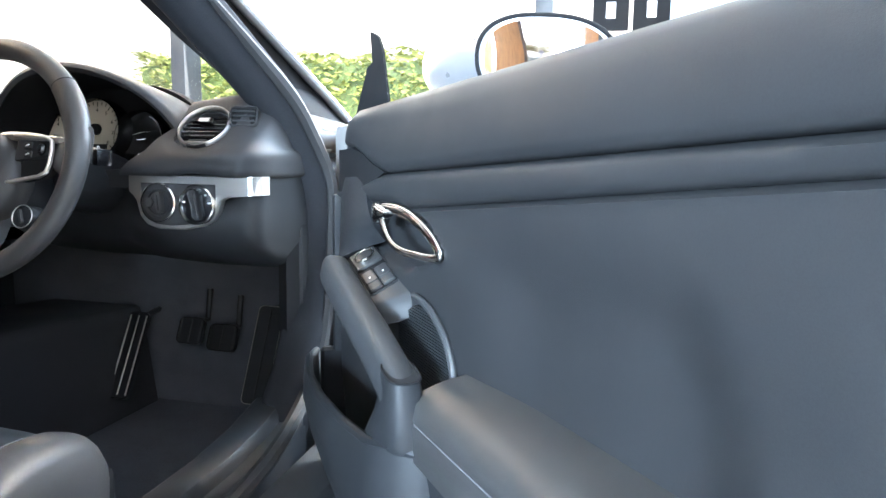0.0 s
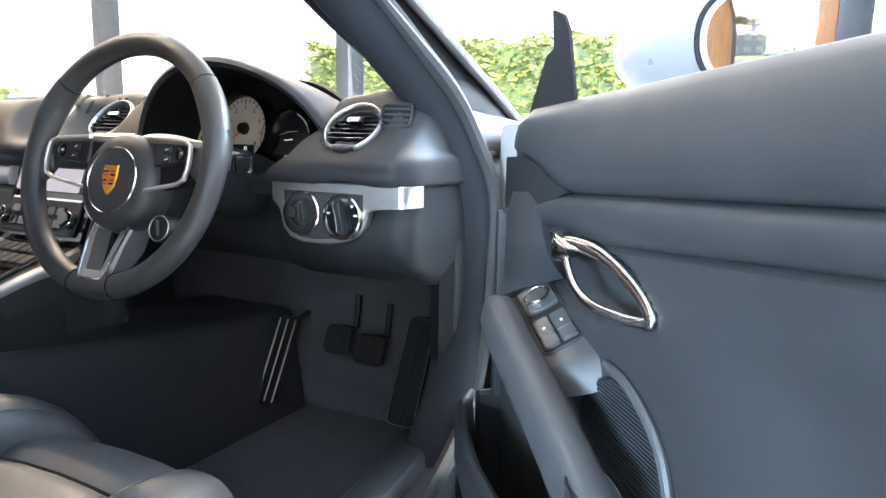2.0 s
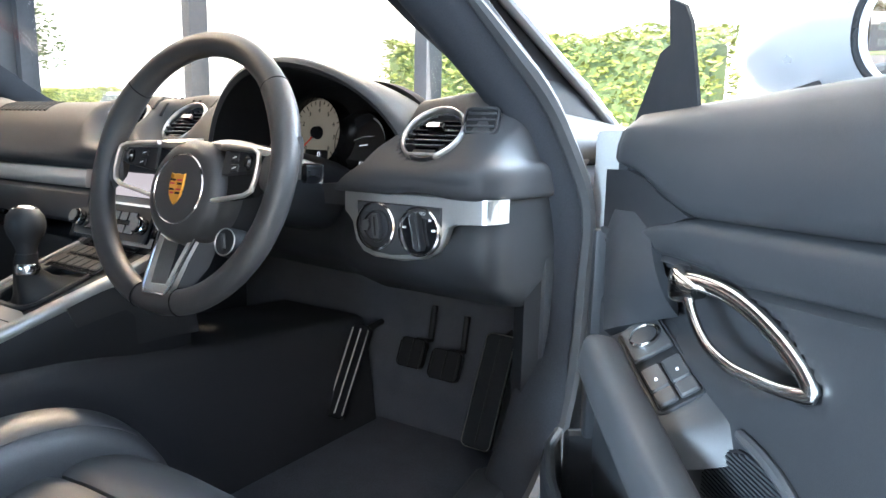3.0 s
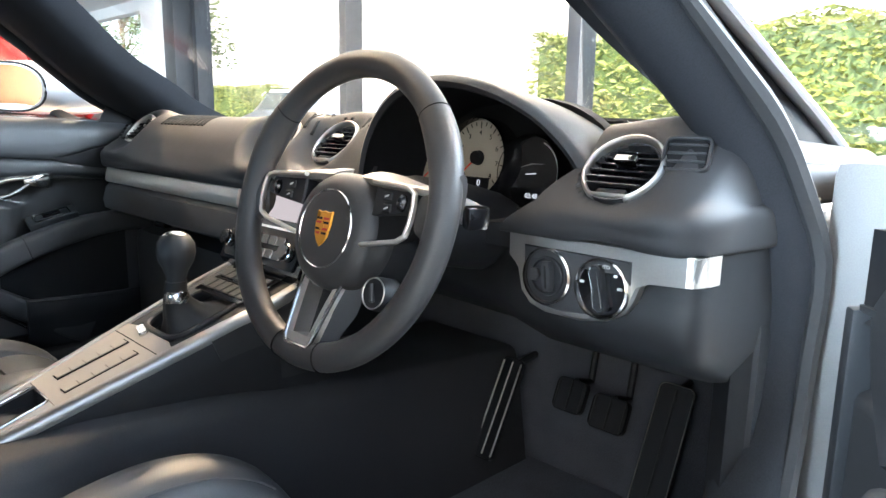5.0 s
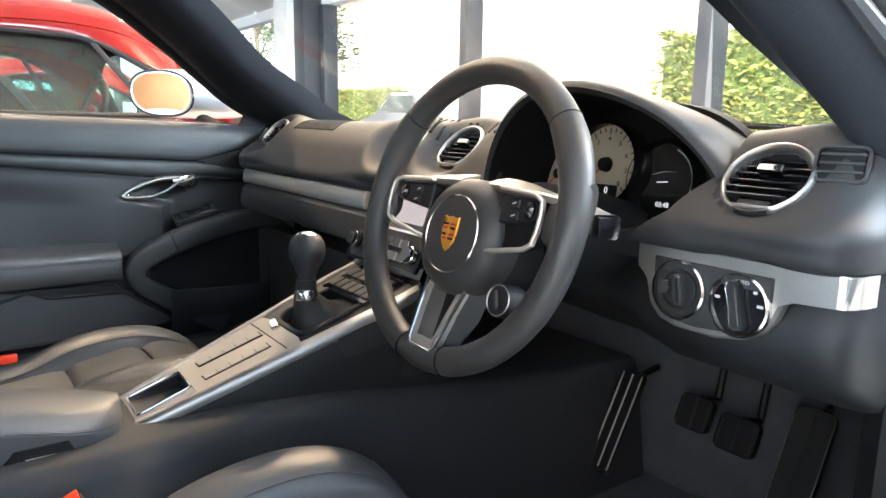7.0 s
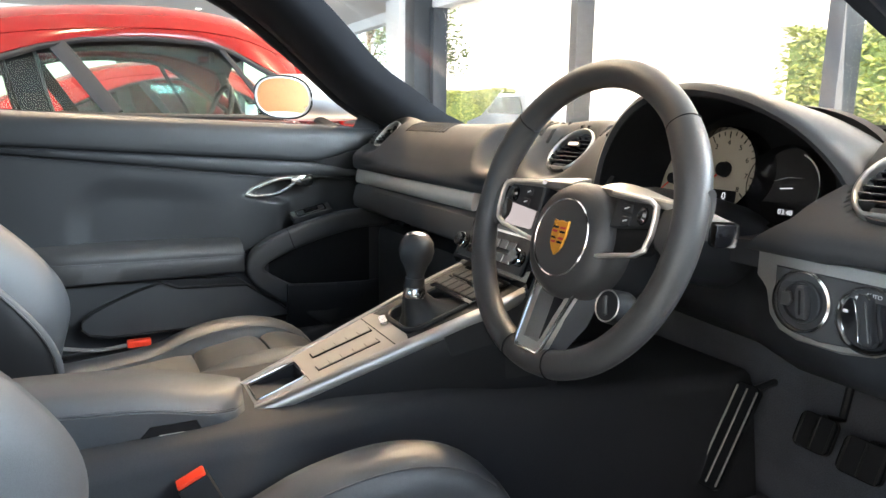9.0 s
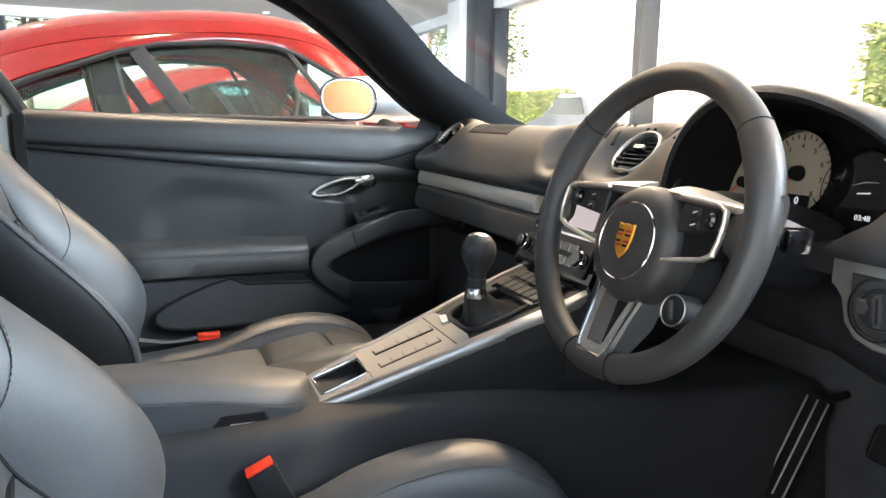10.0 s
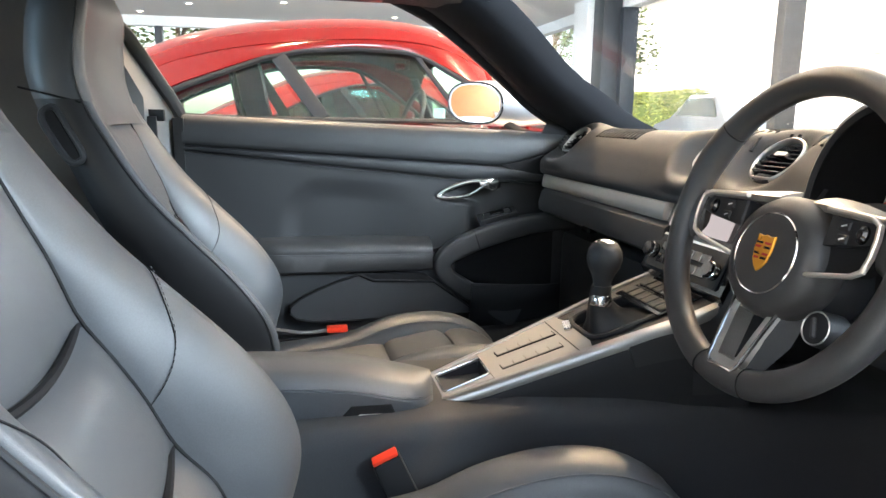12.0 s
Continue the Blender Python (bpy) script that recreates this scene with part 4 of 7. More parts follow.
for gx, gz, gr, face in ((0.284, 0.850, 0.040, M_GAUGE), (0.371, 0.868, 0.049, M_GAUGE), (0.452, 0.853, 0.045, M_GLOSS)):
    mm = facing((gx, 0.205 if gr > 0.048 else 0.212, gz), (0, -1, 0.12))
    gauge = part("gauge", lathe([(0, 0), (gr, 0), (gr, -0.02), (0, -0.02)], 44, mm), face, CLUSTER, "cream dial face" if face is M_GAUGE else "black display dial")
    part("bezel", lathe([(gr * 0.99, 0.004), (gr * 1.03, 0.010), (gr * 1.07, 0.006), (gr * 1.07, -0.02), (gr * 0.99, -0.02)], 44, mm), M_GLOSS, gauge)
    if face is M_GAUGE:
        for k in range(25):
            q = radians(225 - k * 270 / 24)
            L = 0.10 if k % 3 else 0.17
            part("tick", box(gr * (0.95 - L), gr * 0.95, -0.0006, 0.0006, 0.0002, 0.0008, m=mm @ pose(0, 0, 0, 0, 0, math.degrees(q))), M_DARK, gauge)
        for k in range(9):
            q = radians(225 - k * 270 / 8)
            words(str(k), 0.009, mm @ pose(gr * 0.66 * math.cos(q), gr * 0.66 * math.sin(q), 0.0006), M_DARK, gauge)
        part("needle", plate([(-0.002, -0.0011), (gr * 0.86, -0.0005), (gr * 0.86, 0.0005), (-0.002, 0.0011)], 0.0012, mm @ pose(0, 0, 0.005, 0, 0, 222)), M_NEEDLE, gauge)
        part("needle_cap", lathe([(0, 0.009), (gr * 0.17, 0.008), (gr * 0.20, 0.0), (0, 0)], 24, mm), M_DARK, gauge)
        part("readout", plate(round_rect(gr * 0.9, gr * 0.30, 0.002), 0.001, mm @ pose(0, -gr * 0.66, 0.0012)), M_DARK, gauge)
        words("0", 0.012, mm @ pose(gr * 0.12, -gr * 0.66, 0.0022), M_DIGIT, gauge)
    else:
        words("03:48", 0.0085, mm @ pose(0.004, -gr * 0.62, 0.0008), M_DIGIT, gauge)
        part("badge_bar", plate(round_rect(0.016, 0.0012, 0.0005), 0.0004, mm @ pose(0.0, -gr * 0.02, 0.0008, 0, 0, 6)), M_DIGIT, gauge)
        part("badge_line", plate([(-0.018, 0.006), (0.0, 0.011), (0.02, 0.012), (0.0, 0.012)], 0.0004, mm @ pose(0, 0, 0.0008)), M_LETTER, gauge)
        part("scale_arc", tube([mm @ V((gr * 0.9 * math.cos(radians(q)), gr * 0.9 * math.sin(radians(q)), 0.001)) for q in range(-30, 75, 7)], 0.0008, seg=5), M_LETTER, gauge)

# stalk between wheel and dash
ST = part("stalk", tube(curve([(0.455, 0.05, 0.808), (0.475, 0.045, 0.815), (0.492, 0.035, 0.822)], 6), 0.009, 0.008, seg=10), M_PLASTIC, DASH, "wiper stalk")
part("stalk_end", box(-0.026, 0.014, -0.012, 0.012, -0.009, 0.011, 0.004, 2, pose(0.512, 0.030, 0.826, 0, 6, -20)), M_TRIM, ST)
part("stalk_tip", box(0.015, 0.030, -0.012, 0.012, -0.011, 0.012, 0.004, 2, pose(0.512, 0.030, 0.826, 0, 6, -20)), M_GLOSS, ST)

# centre stack: screen and controls, leaning forward towards the windscreen
part("stack_panel", loft([[V((x, y, z)) for y, z in ((0.16, 0.84), (0.150, 0.835), (0.140, 0.80), (0.115, 0.735), (0.090, 0.68), (0.10, 0.66), (0.3, 0.66), (0.3, 0.84))] for x in (-0.118, -0.112, 0.112, 0.118)]), M_GLOSS, DASH, "gloss black centre stack")
mst = facing((0.0, 0.136, 0.795), (0, -0.94, 0.34))
part("screen", plate(round_rect(0.165, 0.085, 0.004), 0.002, mst @ pose(0, 0, 0.004)), M_SCREEN, DASH, "lit screen showing a pale map")
mcl = facing((0.0, 0.104, 0.713), (0, -0.91, 0.42))
CL = part("climate_panel", plate(round_rect(0.205, 0.060, 0.006), 0.004, mcl @ pose(0, 0, 0.004), 0.0015), M_PLASTIC, DASH, "climate control panel")
for sx in (-0.088, 0.088):
    kn = part("rotary_knob", lathe([(0, 0.018), (0.011, 0.018), (0.0125, 0.016), (0.0135, 0.0), (0, 0)], 28, mcl @ pose(sx, -0.004, 0.004)), M_GLOSS, CL)
    part("knob_ring", lathe([(0.0125, 0.012), (0.0142, 0.011), (0.0142, 0.004), (0.0125, 0.004)], 28, mcl @ pose(sx, -0.004, 0.004)), M_CHROME, kn)
for row in range(2):
    for k in range(6):
        part("button", box(-0.0105, 0.0105, -0.008, 0.008, 0, 0.004, 0.0012, 1, mcl @ pose(-0.058 + k * 0.0232, -0.012 + row * 0.022, 0.004)), M_GLOSS, CL)
part("display_strip", plate(round_rect(0.20, 0.004, 0.001), 0.001, mcl @ pose(0, 0.031, 0.005)), M_CHROME, CL)


# ---- steering wheel ----
WC, RAKE, R_RIM = V((0.362, -0.020, 0.820)), 16.5, 0.1622
MW = facing(WC, (0.023, -math.cos(radians(RAKE)), math.sin(radians(RAKE))))
HUB = MW @ pose(0.006, -0.024, -0.005)
WHEEL = thing("steering_wheel", tuple(WC), "black leather three-spoke steering wheel with silver trim", "steering wheel")


def on_wheel(pts):
    return [MW @ V(p) for p in pts]


def rim_arc(a0, a1, n, ra=0.0150, rb=0.0155, R=R_RIM):
    """A stretch of the rim; thicker at the thumb rests."""
    path, A, B = [], [], []
    for k in range(n + 1):
        a = radians(lerp(a0, a1, k / n))
        thumb = 0.0028 * (math.exp(-((abs(math.degrees(a) - 90) - 62) / 14) ** 2))
        path.append(MW @ V((R * math.cos(a), R * math.sin(a), 0)))
        A.append(ra + thumb), B.append(rb + thumb * 0.5)
    return tube(path, B, A, up=MW.to_3x3() @ V((0, 0, 1)), seg=20)


part("rim", rim_arc(41, 139, 48), M_RIM, WHEEL, "smooth black leather upper rim")
part("rim", rim_arc(139.6, 257, 52, 0.0155, 0.0160), M_RIM, WHEEL, "thick leather grip")
part("rim", rim_arc(-77, 40.4, 52, 0.0155, 0.0160), M_RIM, WHEEL, "thick leather grip")
part("rim", rim_arc(257.5, 282.5, 14), M_RIM, WHEEL)
for a in (40.7, 139.3, 257.2, -77.2):
    q = radians(a)
    part("rim_seam", tube([MW @ V((math.cos(q) * (R_RIM + 0.0166 * math.cos(h)), math.sin(q) * (R_RIM + 0.0166 * math.cos(h)), 0.0160 * math.sin(h))) for h in [2 * math.pi * k / 24 for k in range(24)]], 0.0008, seg=5, closed=True), M_DARK, WHEEL)
# airbag cushion
hub = lathe([(0, 0.048), (0.032, 0.0475), (0.048, 0.0455), (0.059, 0.040), (0.065, 0.030), (0.067, 0.012), (0.063, 0.0), (0, 0.0)], 56, HUB @ pose(0, 0, -0.030))
part("airbag_cover", hub, M_RIM, WHEEL, "round padded airbag cover", sharp=60)
part("hub_ring", lathe([(0.0418, 0.0468), (0.0428, 0.0478), (0.0438, 0.0466), (0.0428, 0.0448)], 56, HUB @ pose(0, 0, -0.0305)), M_CHROME, WHEEL, "thin chrome ring")
part("column_shroud", lathe([(0.058, 0.0), (0.060, -0.02), (0.052, -0.055), (0, -0.06)], 32, HUB @ pose(0, -0.004, -0.028)), M_PLASTIC, WHEEL)
shield = [(-0.0125, 0.0185), (-0.006, 0.0172), (0, 0.0185), (0.006, 0.0172), (0.0125, 0.0185), (0.0130, 0.004), (0.0105, -0.009), (0.0055, -0.016), (0, -0.0205), (-0.0055, -0.016), (-0.0105, -0.009), (-0.0130, 0.004)]
mc = HUB @ pose(0, 0.0, 0.0200)
CREST = part("shield_badge", plate(shield, 0.003, mc, 0.001), M_GOLD, WHEEL, "gold shield badge with red and black fields")
for x0, x1, y0, y1, mt in ((-0.0105, -0.0015, 0.004, 0.0065, M_CREST_RED), (-0.0105, -0.0015, 0.0085, 0.0110, M_DARK), (0.0015, 0.0105, -0.003, -0.0005, M_CREST_RED), (0.0015, 0.0095, -0.0075, -0.005, M_DARK), (0.0015, 0.0105, 0.004, 0.0065, M_DARK), (0.0015, 0.0105, 0.0085, 0.011, M_CREST_RED), (-0.0095, -0.0015, -0.003, -0.0005, M_DARK), (-0.008, -0.0015, -0.0075, -0.005, M_CREST_RED), (-0.003, 0.003, -0.002, 0.006, M_GOLD)):
    part("badge_field", box(x0, x1, y0, y1, 0, 0.0006, m=mc @ pose(0, 0, 0.0002)), mt, CREST)
SPK = MW @ pose(0.002, -0.004, -0.004) @ Matrix.Diagonal((1.07, 1.05, 1, 1))


def on_spoke(pts):
    return [SPK @ V(p) for p in pts]


# side spokes: an open frame with a switch pod in its upper half; the one beside the door is shorter
NW = MW.to_3x3() @ V((0, 0, 1))
for side in (-1, 1):
    def reach(x):
        return side * (x if side < 0 or x < 0.060 else 0.060 + (x - 0.060) * 0.80)
    pod = [(reach(x), y) for x, y in ((0.056, 0.031), (0.118, 0.030), (0.125, 0.022), (0.126, 0.012), (0.112, 0.008), (0.056, 0.002))]
    if side < 0:
        pod = pod[::-1]
    sp = part("side_spoke", plate(pod, 0.020, SPK @ pose(0, 0, 0.004), 0.002), M_PLASTIC, WHEEL, "side spoke with silver edge and switches")
    if side > 0:
        part("spoke_web", plate([(reach(x), y) for x, y in ((0.050, 0.006), (0.126, 0.014), (0.126, -0.004), (0.112, -0.016), (0.054, -0.026))], 0.012, SPK @ pose(0, 0, -0.003), 0.002), M_DARK, sp)
    part("spoke_trim", tube(on_spoke([(reach(x), y, 0.0075) for x, y in ((0.055, 0.036), (0.085, 0.035), (0.115, 0.033), (0.126, 0.028), (0.1285, 0.016), (0.128, 0.000), (0.124, -0.013), (0.112, -0.019), (0.080, -0.024), (0.050, -0.029))]), 0.0026, 0.0034, up=NW, seg=10, power=2.6), M_SILVER, sp, "satin silver edging")
    # upper flank: leans back from the trim to the column, falling outwards to the rim
    part("spoke_shoulder", loft([[SPK @ V((side * x, y0, z0)), SPK @ V((side * x, y0 + 0.002, z0 - 0.001)), SPK @ V((side * x, lerp(y0, y1, 0.6), lerp(z0, z1, 0.45))), SPK @ V((side * x, y1, z1)), SPK @ V((side * x, y0 - 0.004, z1)), SPK @ V((side * x, y0 - 0.006, z0 - 0.004))] for x, y0, z0, y1, z1 in ((0.022, 0.040, -0.004, 0.052, -0.030), (0.040, 0.0390, -0.001, 0.0515, -0.030), (0.060, 0.0375, 0.004, 0.0490, -0.029), (0.085, 0.0355, 0.006, 0.0440, -0.026), (0.112, 0.0340, 0.006, 0.0390, -0.020), (0.140, 0.0320, 0.003, 0.0350, -0.012))]), M_RING, sp, "satin silver shoulder", sharp=40)
    part("spoke_arm", tube(on_spoke([(reach(0.129), 0.012, -0.006), (side * 0.134, 0.011, -0.003), (side * 0.155, 0.008, 0.0)]), [0.022, 0.030, 0.046], [0.009, 0.011, 0.013], up=NW, seg=18), M_RIM, sp, "leather thumb rest")
    for bx, by, bw, bh in ((0.080, 0.023, 0.013, 0.009), (0.082, 0.011, 0.013, 0.009)):
        bt = part("button", box(-bw / 2, bw / 2, -bh / 2, bh / 2, 0, 0.0025, 0.0012, 1, SPK @ pose(reach(bx), by, 0.004)), M_PLASTIC, sp)
        part("symbol", plate(round_rect(0.006, 0.0013, 0.0005), 0.0003, SPK @ pose(reach(bx), by, 0.0068, 0, 0, 20)), M_LETTER, bt)
    part("scroll_wheel", lathe([(0, 0.006), (0.004, 0.0056), (0.0070, 0.003), (0.0075, 0), (0, 0)], 20, SPK @ pose(reach(0.106), 0.018, 0.004) @ Matrix.Diagonal((0.8, 1.15, 1, 1))), M_GLOSS, sp)
# double lower spoke: two deep bars joined at the rim
LS = part("lower_spoke", loft([[MW @ V(p) for p in ((-0.0345, -0.074, -0.008), (-0.024, -0.074, -0.008), (-0.024, -0.074, -0.03), (-0.0345, -0.074, -0.03))], [MW @ V(p) for p in ((-0.029, -0.11, 0.001), (-0.018, -0.11, 0.001), (-0.018, -0.11, -0.022), (-0.029, -0.11, -0.022))], [MW @ V(p) for p in ((-0.023, -0.151, 0.010), (-0.012, -0.151, 0.010), (-0.012, -0.151, -0.012), (-0.023, -0.151, -0.012))]]), M_RING, WHEEL, "satin silver twin lower spoke")
part("spoke_bar", loft([[MW @ V((-x, y, z)) for x, y, z in q] for q in (((-0.0345, -0.074, -0.008), (-0.024, -0.074, -0.008), (-0.024, -0.074, -0.03), (-0.0345, -0.074, -0.03)), ((-0.029, -0.11, 0.001), (-0.018, -0.11, 0.001), (-0.018, -0.11, -0.022), (-0.029, -0.11, -0.022)), ((-0.023, -0.151, 0.010), (-0.012, -0.151, 0.010), (-0.012, -0.151, -0.012), (-0.023, -0.151, -0.012)))]), M_RING, LS)
part("spoke_pod", loft([[MW @ V(p) for p in q] for q in (((0.033, -0.070, -0.012), (0.046, -0.070, -0.034), (0.022, -0.070, -0.034)), ((0.028, -0.11, -0.004), (0.040, -0.11, -0.030), (0.016, -0.11, -0.030)), ((0.022, -0.150, 0.004), (0.028, -0.150, -0.014), (0.010, -0.150, -0.014)))]), M_SATIN, LS)
part("spoke_foot", loft([[MW @ V((x, y, z)) for y, z in ((-0.141, 0.0085), (-0.153, 0.0105), (-0.153, -0.012), (-0.141, -0.012))] for x in (-0.0215, 0, 0.0215)]), M_RING, LS)
part("spoke_trim", tube(on_wheel([(-0.035, -0.074, -0.007), (-0.029, -0.110, 0.002), (-0.0235, -0.145, 0.010), (-0.019, -0.1525, 0.0115), (0.019, -0.1525, 0.0115), (0.0235, -0.145, 0.010), (0.029, -0.110, 0.002), (0.035, -0.074, -0.007)]), 0.0022, 0.0022, up=NW, seg=8), M_CHROME, LS, "bright edge of the spoke")
part("hub_edging", tube(on_wheel([(0.0685 * math.cos(radians(a)), 0.0685 * math.sin(radians(a)) - 0.019, -0.008) for a in range(215, 326, 6)]), 0.0024, seg=8), M_CHROME, LS)
MODE = part("mode_dial", lathe([(0, 0.012), (0.015, 0.012), (0.0175, 0.008), (0.018, -0.012), (0, -0.012)], 32, MW @ pose(0.089, -0.079, -0.014)), M_PLASTIC, WHEEL, "small drive mode dial")
part("dial_ring", lathe([(0.0150, 0.0125), (0.0158, 0.0132), (0.0166, 0.0125), (0.0158, 0.0112)], 32, MW @ pose(0.089, -0.079, -0.014)), M_RING, MODE)
part("dial_grip", box(-0.003, 0.003, -0.010, 0.010, 0.012, 0.017, 0.0015, 1, MW @ pose(0.089, -0.079, -0.014, 0, 0, 20)), M_SATIN, MODE)


# ---- doors ----
OPEN = 38.0


def door(side):
    """A frameless coupe door; s runs back from the hinge, m out from the cabin, z up. The driver's door stands open."""
    if side > 0:
        ds, do = V((math.sin(radians(OPEN)), -math.cos(radians(OPEN)), 0)), V((math.cos(radians(OPEN)), math.sin(radians(OPEN)), 0))
        def P(s, m, z):
            return ds * s + do * m + V((0, 0, z))
    else:
        def P(s, m, z):
            return V((-(m - 0.025), 0.62 - s, z))
    a, b, o = P(1, 0, 0) - P(0, 0, 0), P(0, 1, 0) - P(0, 0, 0), P(0, 0, 0)
    frame_m = Matrix(((a.x, b.x, 0, o.x), (a.y, b.y, 0, o.y), (0, 0, 1, 0), (0, 0, 0, 1)))
    D = thing("driver_door" if side > 0 else "passenger_door", tuple(P(0.9, 0.80, 0.30)),
              "open car door with a black leather panel and storage bin" if side > 0 else "closed car door with a black leather panel and armrest", "car door")
    S0, S1 = 0.410, 1.385
    def belt(s):
        return 0.897 + 0.040 * (s - 0.41)
    def c1b(s):
        return 0.809 + 0.0665 * (s - 0.542) - 0.016 * smooth01((0.60 - s) / 0.14)
    def c1(s):
        return c1b(s) if s > 0.62 else c1b(0.62) + 0.030 * smooth01((0.62 - s) / 0.16)
    def scoop_top(s):
        return table([0.41, 0.526, 0.575, 0.625, 0.665, 0.70, 0.728, 0.749, 0.766, 0.782], [0.770, 0.773, 0.778, 0.780, 0.7795, 0.7765, 0.770, 0.761, 0.751, 0.738], s)
    def c2(s):
        return max(0.780 + 0.106 * (s - 0.70), scoop_top(s)) if s > 0.68 else scoop_top(s)
    n = 110
    ss = [lerp(S0, S1, k / n) for k in range(n + 1)]
    def flip(rows):
        return [r[::-1] for r in rows] if side > 0 else rows
    # padded roll under the window
    rows = []
    for s in ss:
        zb, z1 = belt(s), c1(s)
        bow = 0.012 * smooth01((0.46 - s) / 0.05)
        rows.append([P(s, 0.800 + bow, zb - 0.012), P(s, 0.790 + bow, zb - 0.002), P(s, 0.776 + bow, zb), P(s, 0.763 + bow, zb - 0.004), P(s, 0.754 + bow, zb - 0.013), P(s, 0.748 + bow, lerp(zb, z1, 0.35)),
                     P(s, 0.744 + bow, lerp(zb, z1, 0.60)), P(s, 0.743 + bow, lerp(zb, z1, 0.85)), P(s, 0.745 + bow, z1 + 0.004), P(s, 0.751 + bow, z1 + 0.001), P(s, 0.762 + bow, z1)])
    part("window_roll", sheet(flip(rows), 0.010), M_LEATHER, D, "padded leather roll under the window", sharp=60)
    rows = []
    for s in ss:
        z1, z2 = c1b(s), c2(s)
        rows.append([P(s, 0.764, z1 + 0.002), P(s, 0.752, z1 - 0.001), P(s, 0.746, z1 - 0.004), P(s, 0.743, lerp(z1, z2, 0.3)), P(s, 0.744, lerp(z1, z2, 0.7)), P(s, 0.746, z2 + 0.003), P(s, 0.752, z2), P(s, 0.762, z2 - 0.001)])
    part("middle_band", sheet(flip(rows), 0.008), M_LEATHER, D, "leather band between two seams", sharp=60)
    # lower panel with its shallow hollow
    rows = []
    for s in ss:
        z2, row = c2(s), []
        row += [P(s, 0.762, z2 + 0.001), P(s, 0.752, z2 - 0.001), P(s, 0.747, z2 - 0.005)]
        for k in range(1, 61):
            z = lerp(z2 - 0.005, 0.36, (k / 60) ** 1.15)
            qs, qz = s - 1.045, z - (z2 - 0.024 - 0.130)
            d = math.hypot(max(qs, 0), max(qz, 0)) + min(max(qs, qz), 0) - 0.130
            hollow = smooth01(-d / 0.060) * smooth01((s - 0.80) / 0.16) * smooth01((z - 0.59) / 0.03)
            dent = smooth01((scoop_top(s) - 0.001 - z) / 0.008) * smooth01((0.805 - 0.10 * smooth01((0.742 - z) / 0.03) - s) / 0.045) * smooth01((z - (0.703 if side > 0 else 0.52)) / 0.02)
            row.append(P(s, 0.748 + 0.011 * hollow + 0.026 * dent + 0.012 * smooth01((0.55 - z) / 0.2), z))
        rows.append(row)
    part("lower_panel", sheet(flip(rows), 0.010), M_LEATHER, D, "leather lower panel with a shallow hollow", sharp=60)
    # body of the door with outer skin
    rings = []
    for s, e in ((0.40, 0.02), (0.42, 0.0), (0.9, -0.012), (1.37, 0.0), (1.40, 0.02)):
        rings.append([P(s, 0.798, 0.32), P(s, 0.798, 0.80), P(s, 0.800, belt(s) - 0.034), P(s, 0.84 - e, belt(s) - 0.036), P(s, 0.895 - e, 0.74), P(s, 0.905 - e, 0.55), P(s, 0.875 - e, 0.33)])
    part("outer_skin", loft(rings), M_PAINT, D, "silver painted outer skin", sharp=40)
    part("front_face", loft([[P(0.412, 0.758, z), P(0.405, 0.80, z), P(0.44, 0.80, z), P(0.44, 0.758, z)] for z in (0.34, 0.6, 0.86)]), M_PLASTIC, D)
    part("edge_seal", loft([[P(1.380, 0.744, z), P(1.404, 0.752, z), P(1.408, 0.84, z), P(1.380, 0.80, z)] for z in (0.36, 0.60, 0.80, belt(1.39) - 0.01)]), M_RUBBER, D, "black rubber seal on the rear edge")
    part("front_cover", box(0.390, 0.404, 0.720, 0.80, 0.35, 0.545, 0.004, 1, frame_m), M_DARK, D, "dark cover on the door's front edge")
    if side > 0:
        part("hinge_cover", box(0.398, 0.412, 0.738, 0.765, 0.540, 0.776, 0.004, 2, frame_m), M_PLASTIC, D, "dark cover on the hinge edge")
    part("weather_strip", tube([P(s, 0.803, belt(s) - 0.004) for s in ss[::10]], 0.007, seg=6), M_RUBBER, D)
    # cap below the roll's front end
    cap = [P(q, 0.7455, z) for q, z in ((0.412, 0.840), (0.47, 0.843), (0.515, 0.838), (0.555, 0.826), (0.61, 0.815), (0.55, 0.798), (0.412, 0.780))]
    part("speaker_cap", loft([cap, [p + (P(0, 1, 0) - P(0, 0, 0)) * 0.02 for p in cap]]), M_DARK, D, "small tweeter cover")
    # armrest
    rings = []
    for k in range(19):
        s = lerp(0.800 if side < 0 else 0.835, 1.265, k / 18)
        f = smooth01((1.27 - s) / 0.10) * 0.9 + 0.1
        g = smooth01((s - 0.79) / 0.03) * 0.3 + 0.7
        mi = lerp(0.742, 0.690, f)
        zt, zb = lerp(0.616, 0.624, k / 18), 0.558
        ring = [P(s, 0.765, zt + 0.022), P(s, lerp(mi, 0.765, 0.5), zt + 0.016), P(s, mi + 0.014, zt + 0.009), P(s, mi + 0.004, zt + 0.002), P(s, mi, zt - 0.012), P(s, mi + 0.0018, zt - 0.016), P(s, mi, zt - 0.020), P(s, mi + 0.002, zb + 0.006), P(s, mi + 0.010, zb), P(s, 0.765, zb - 0.004)]
        rings.append(ring)
    arm = part("armrest", loft(rings), M_RIM, D, "padded leather armrest with a stitched edge", sharp=50)
    part("stitching", tube([r[5] for r in rings], 0.0011, seg=5), M_THREAD, arm)
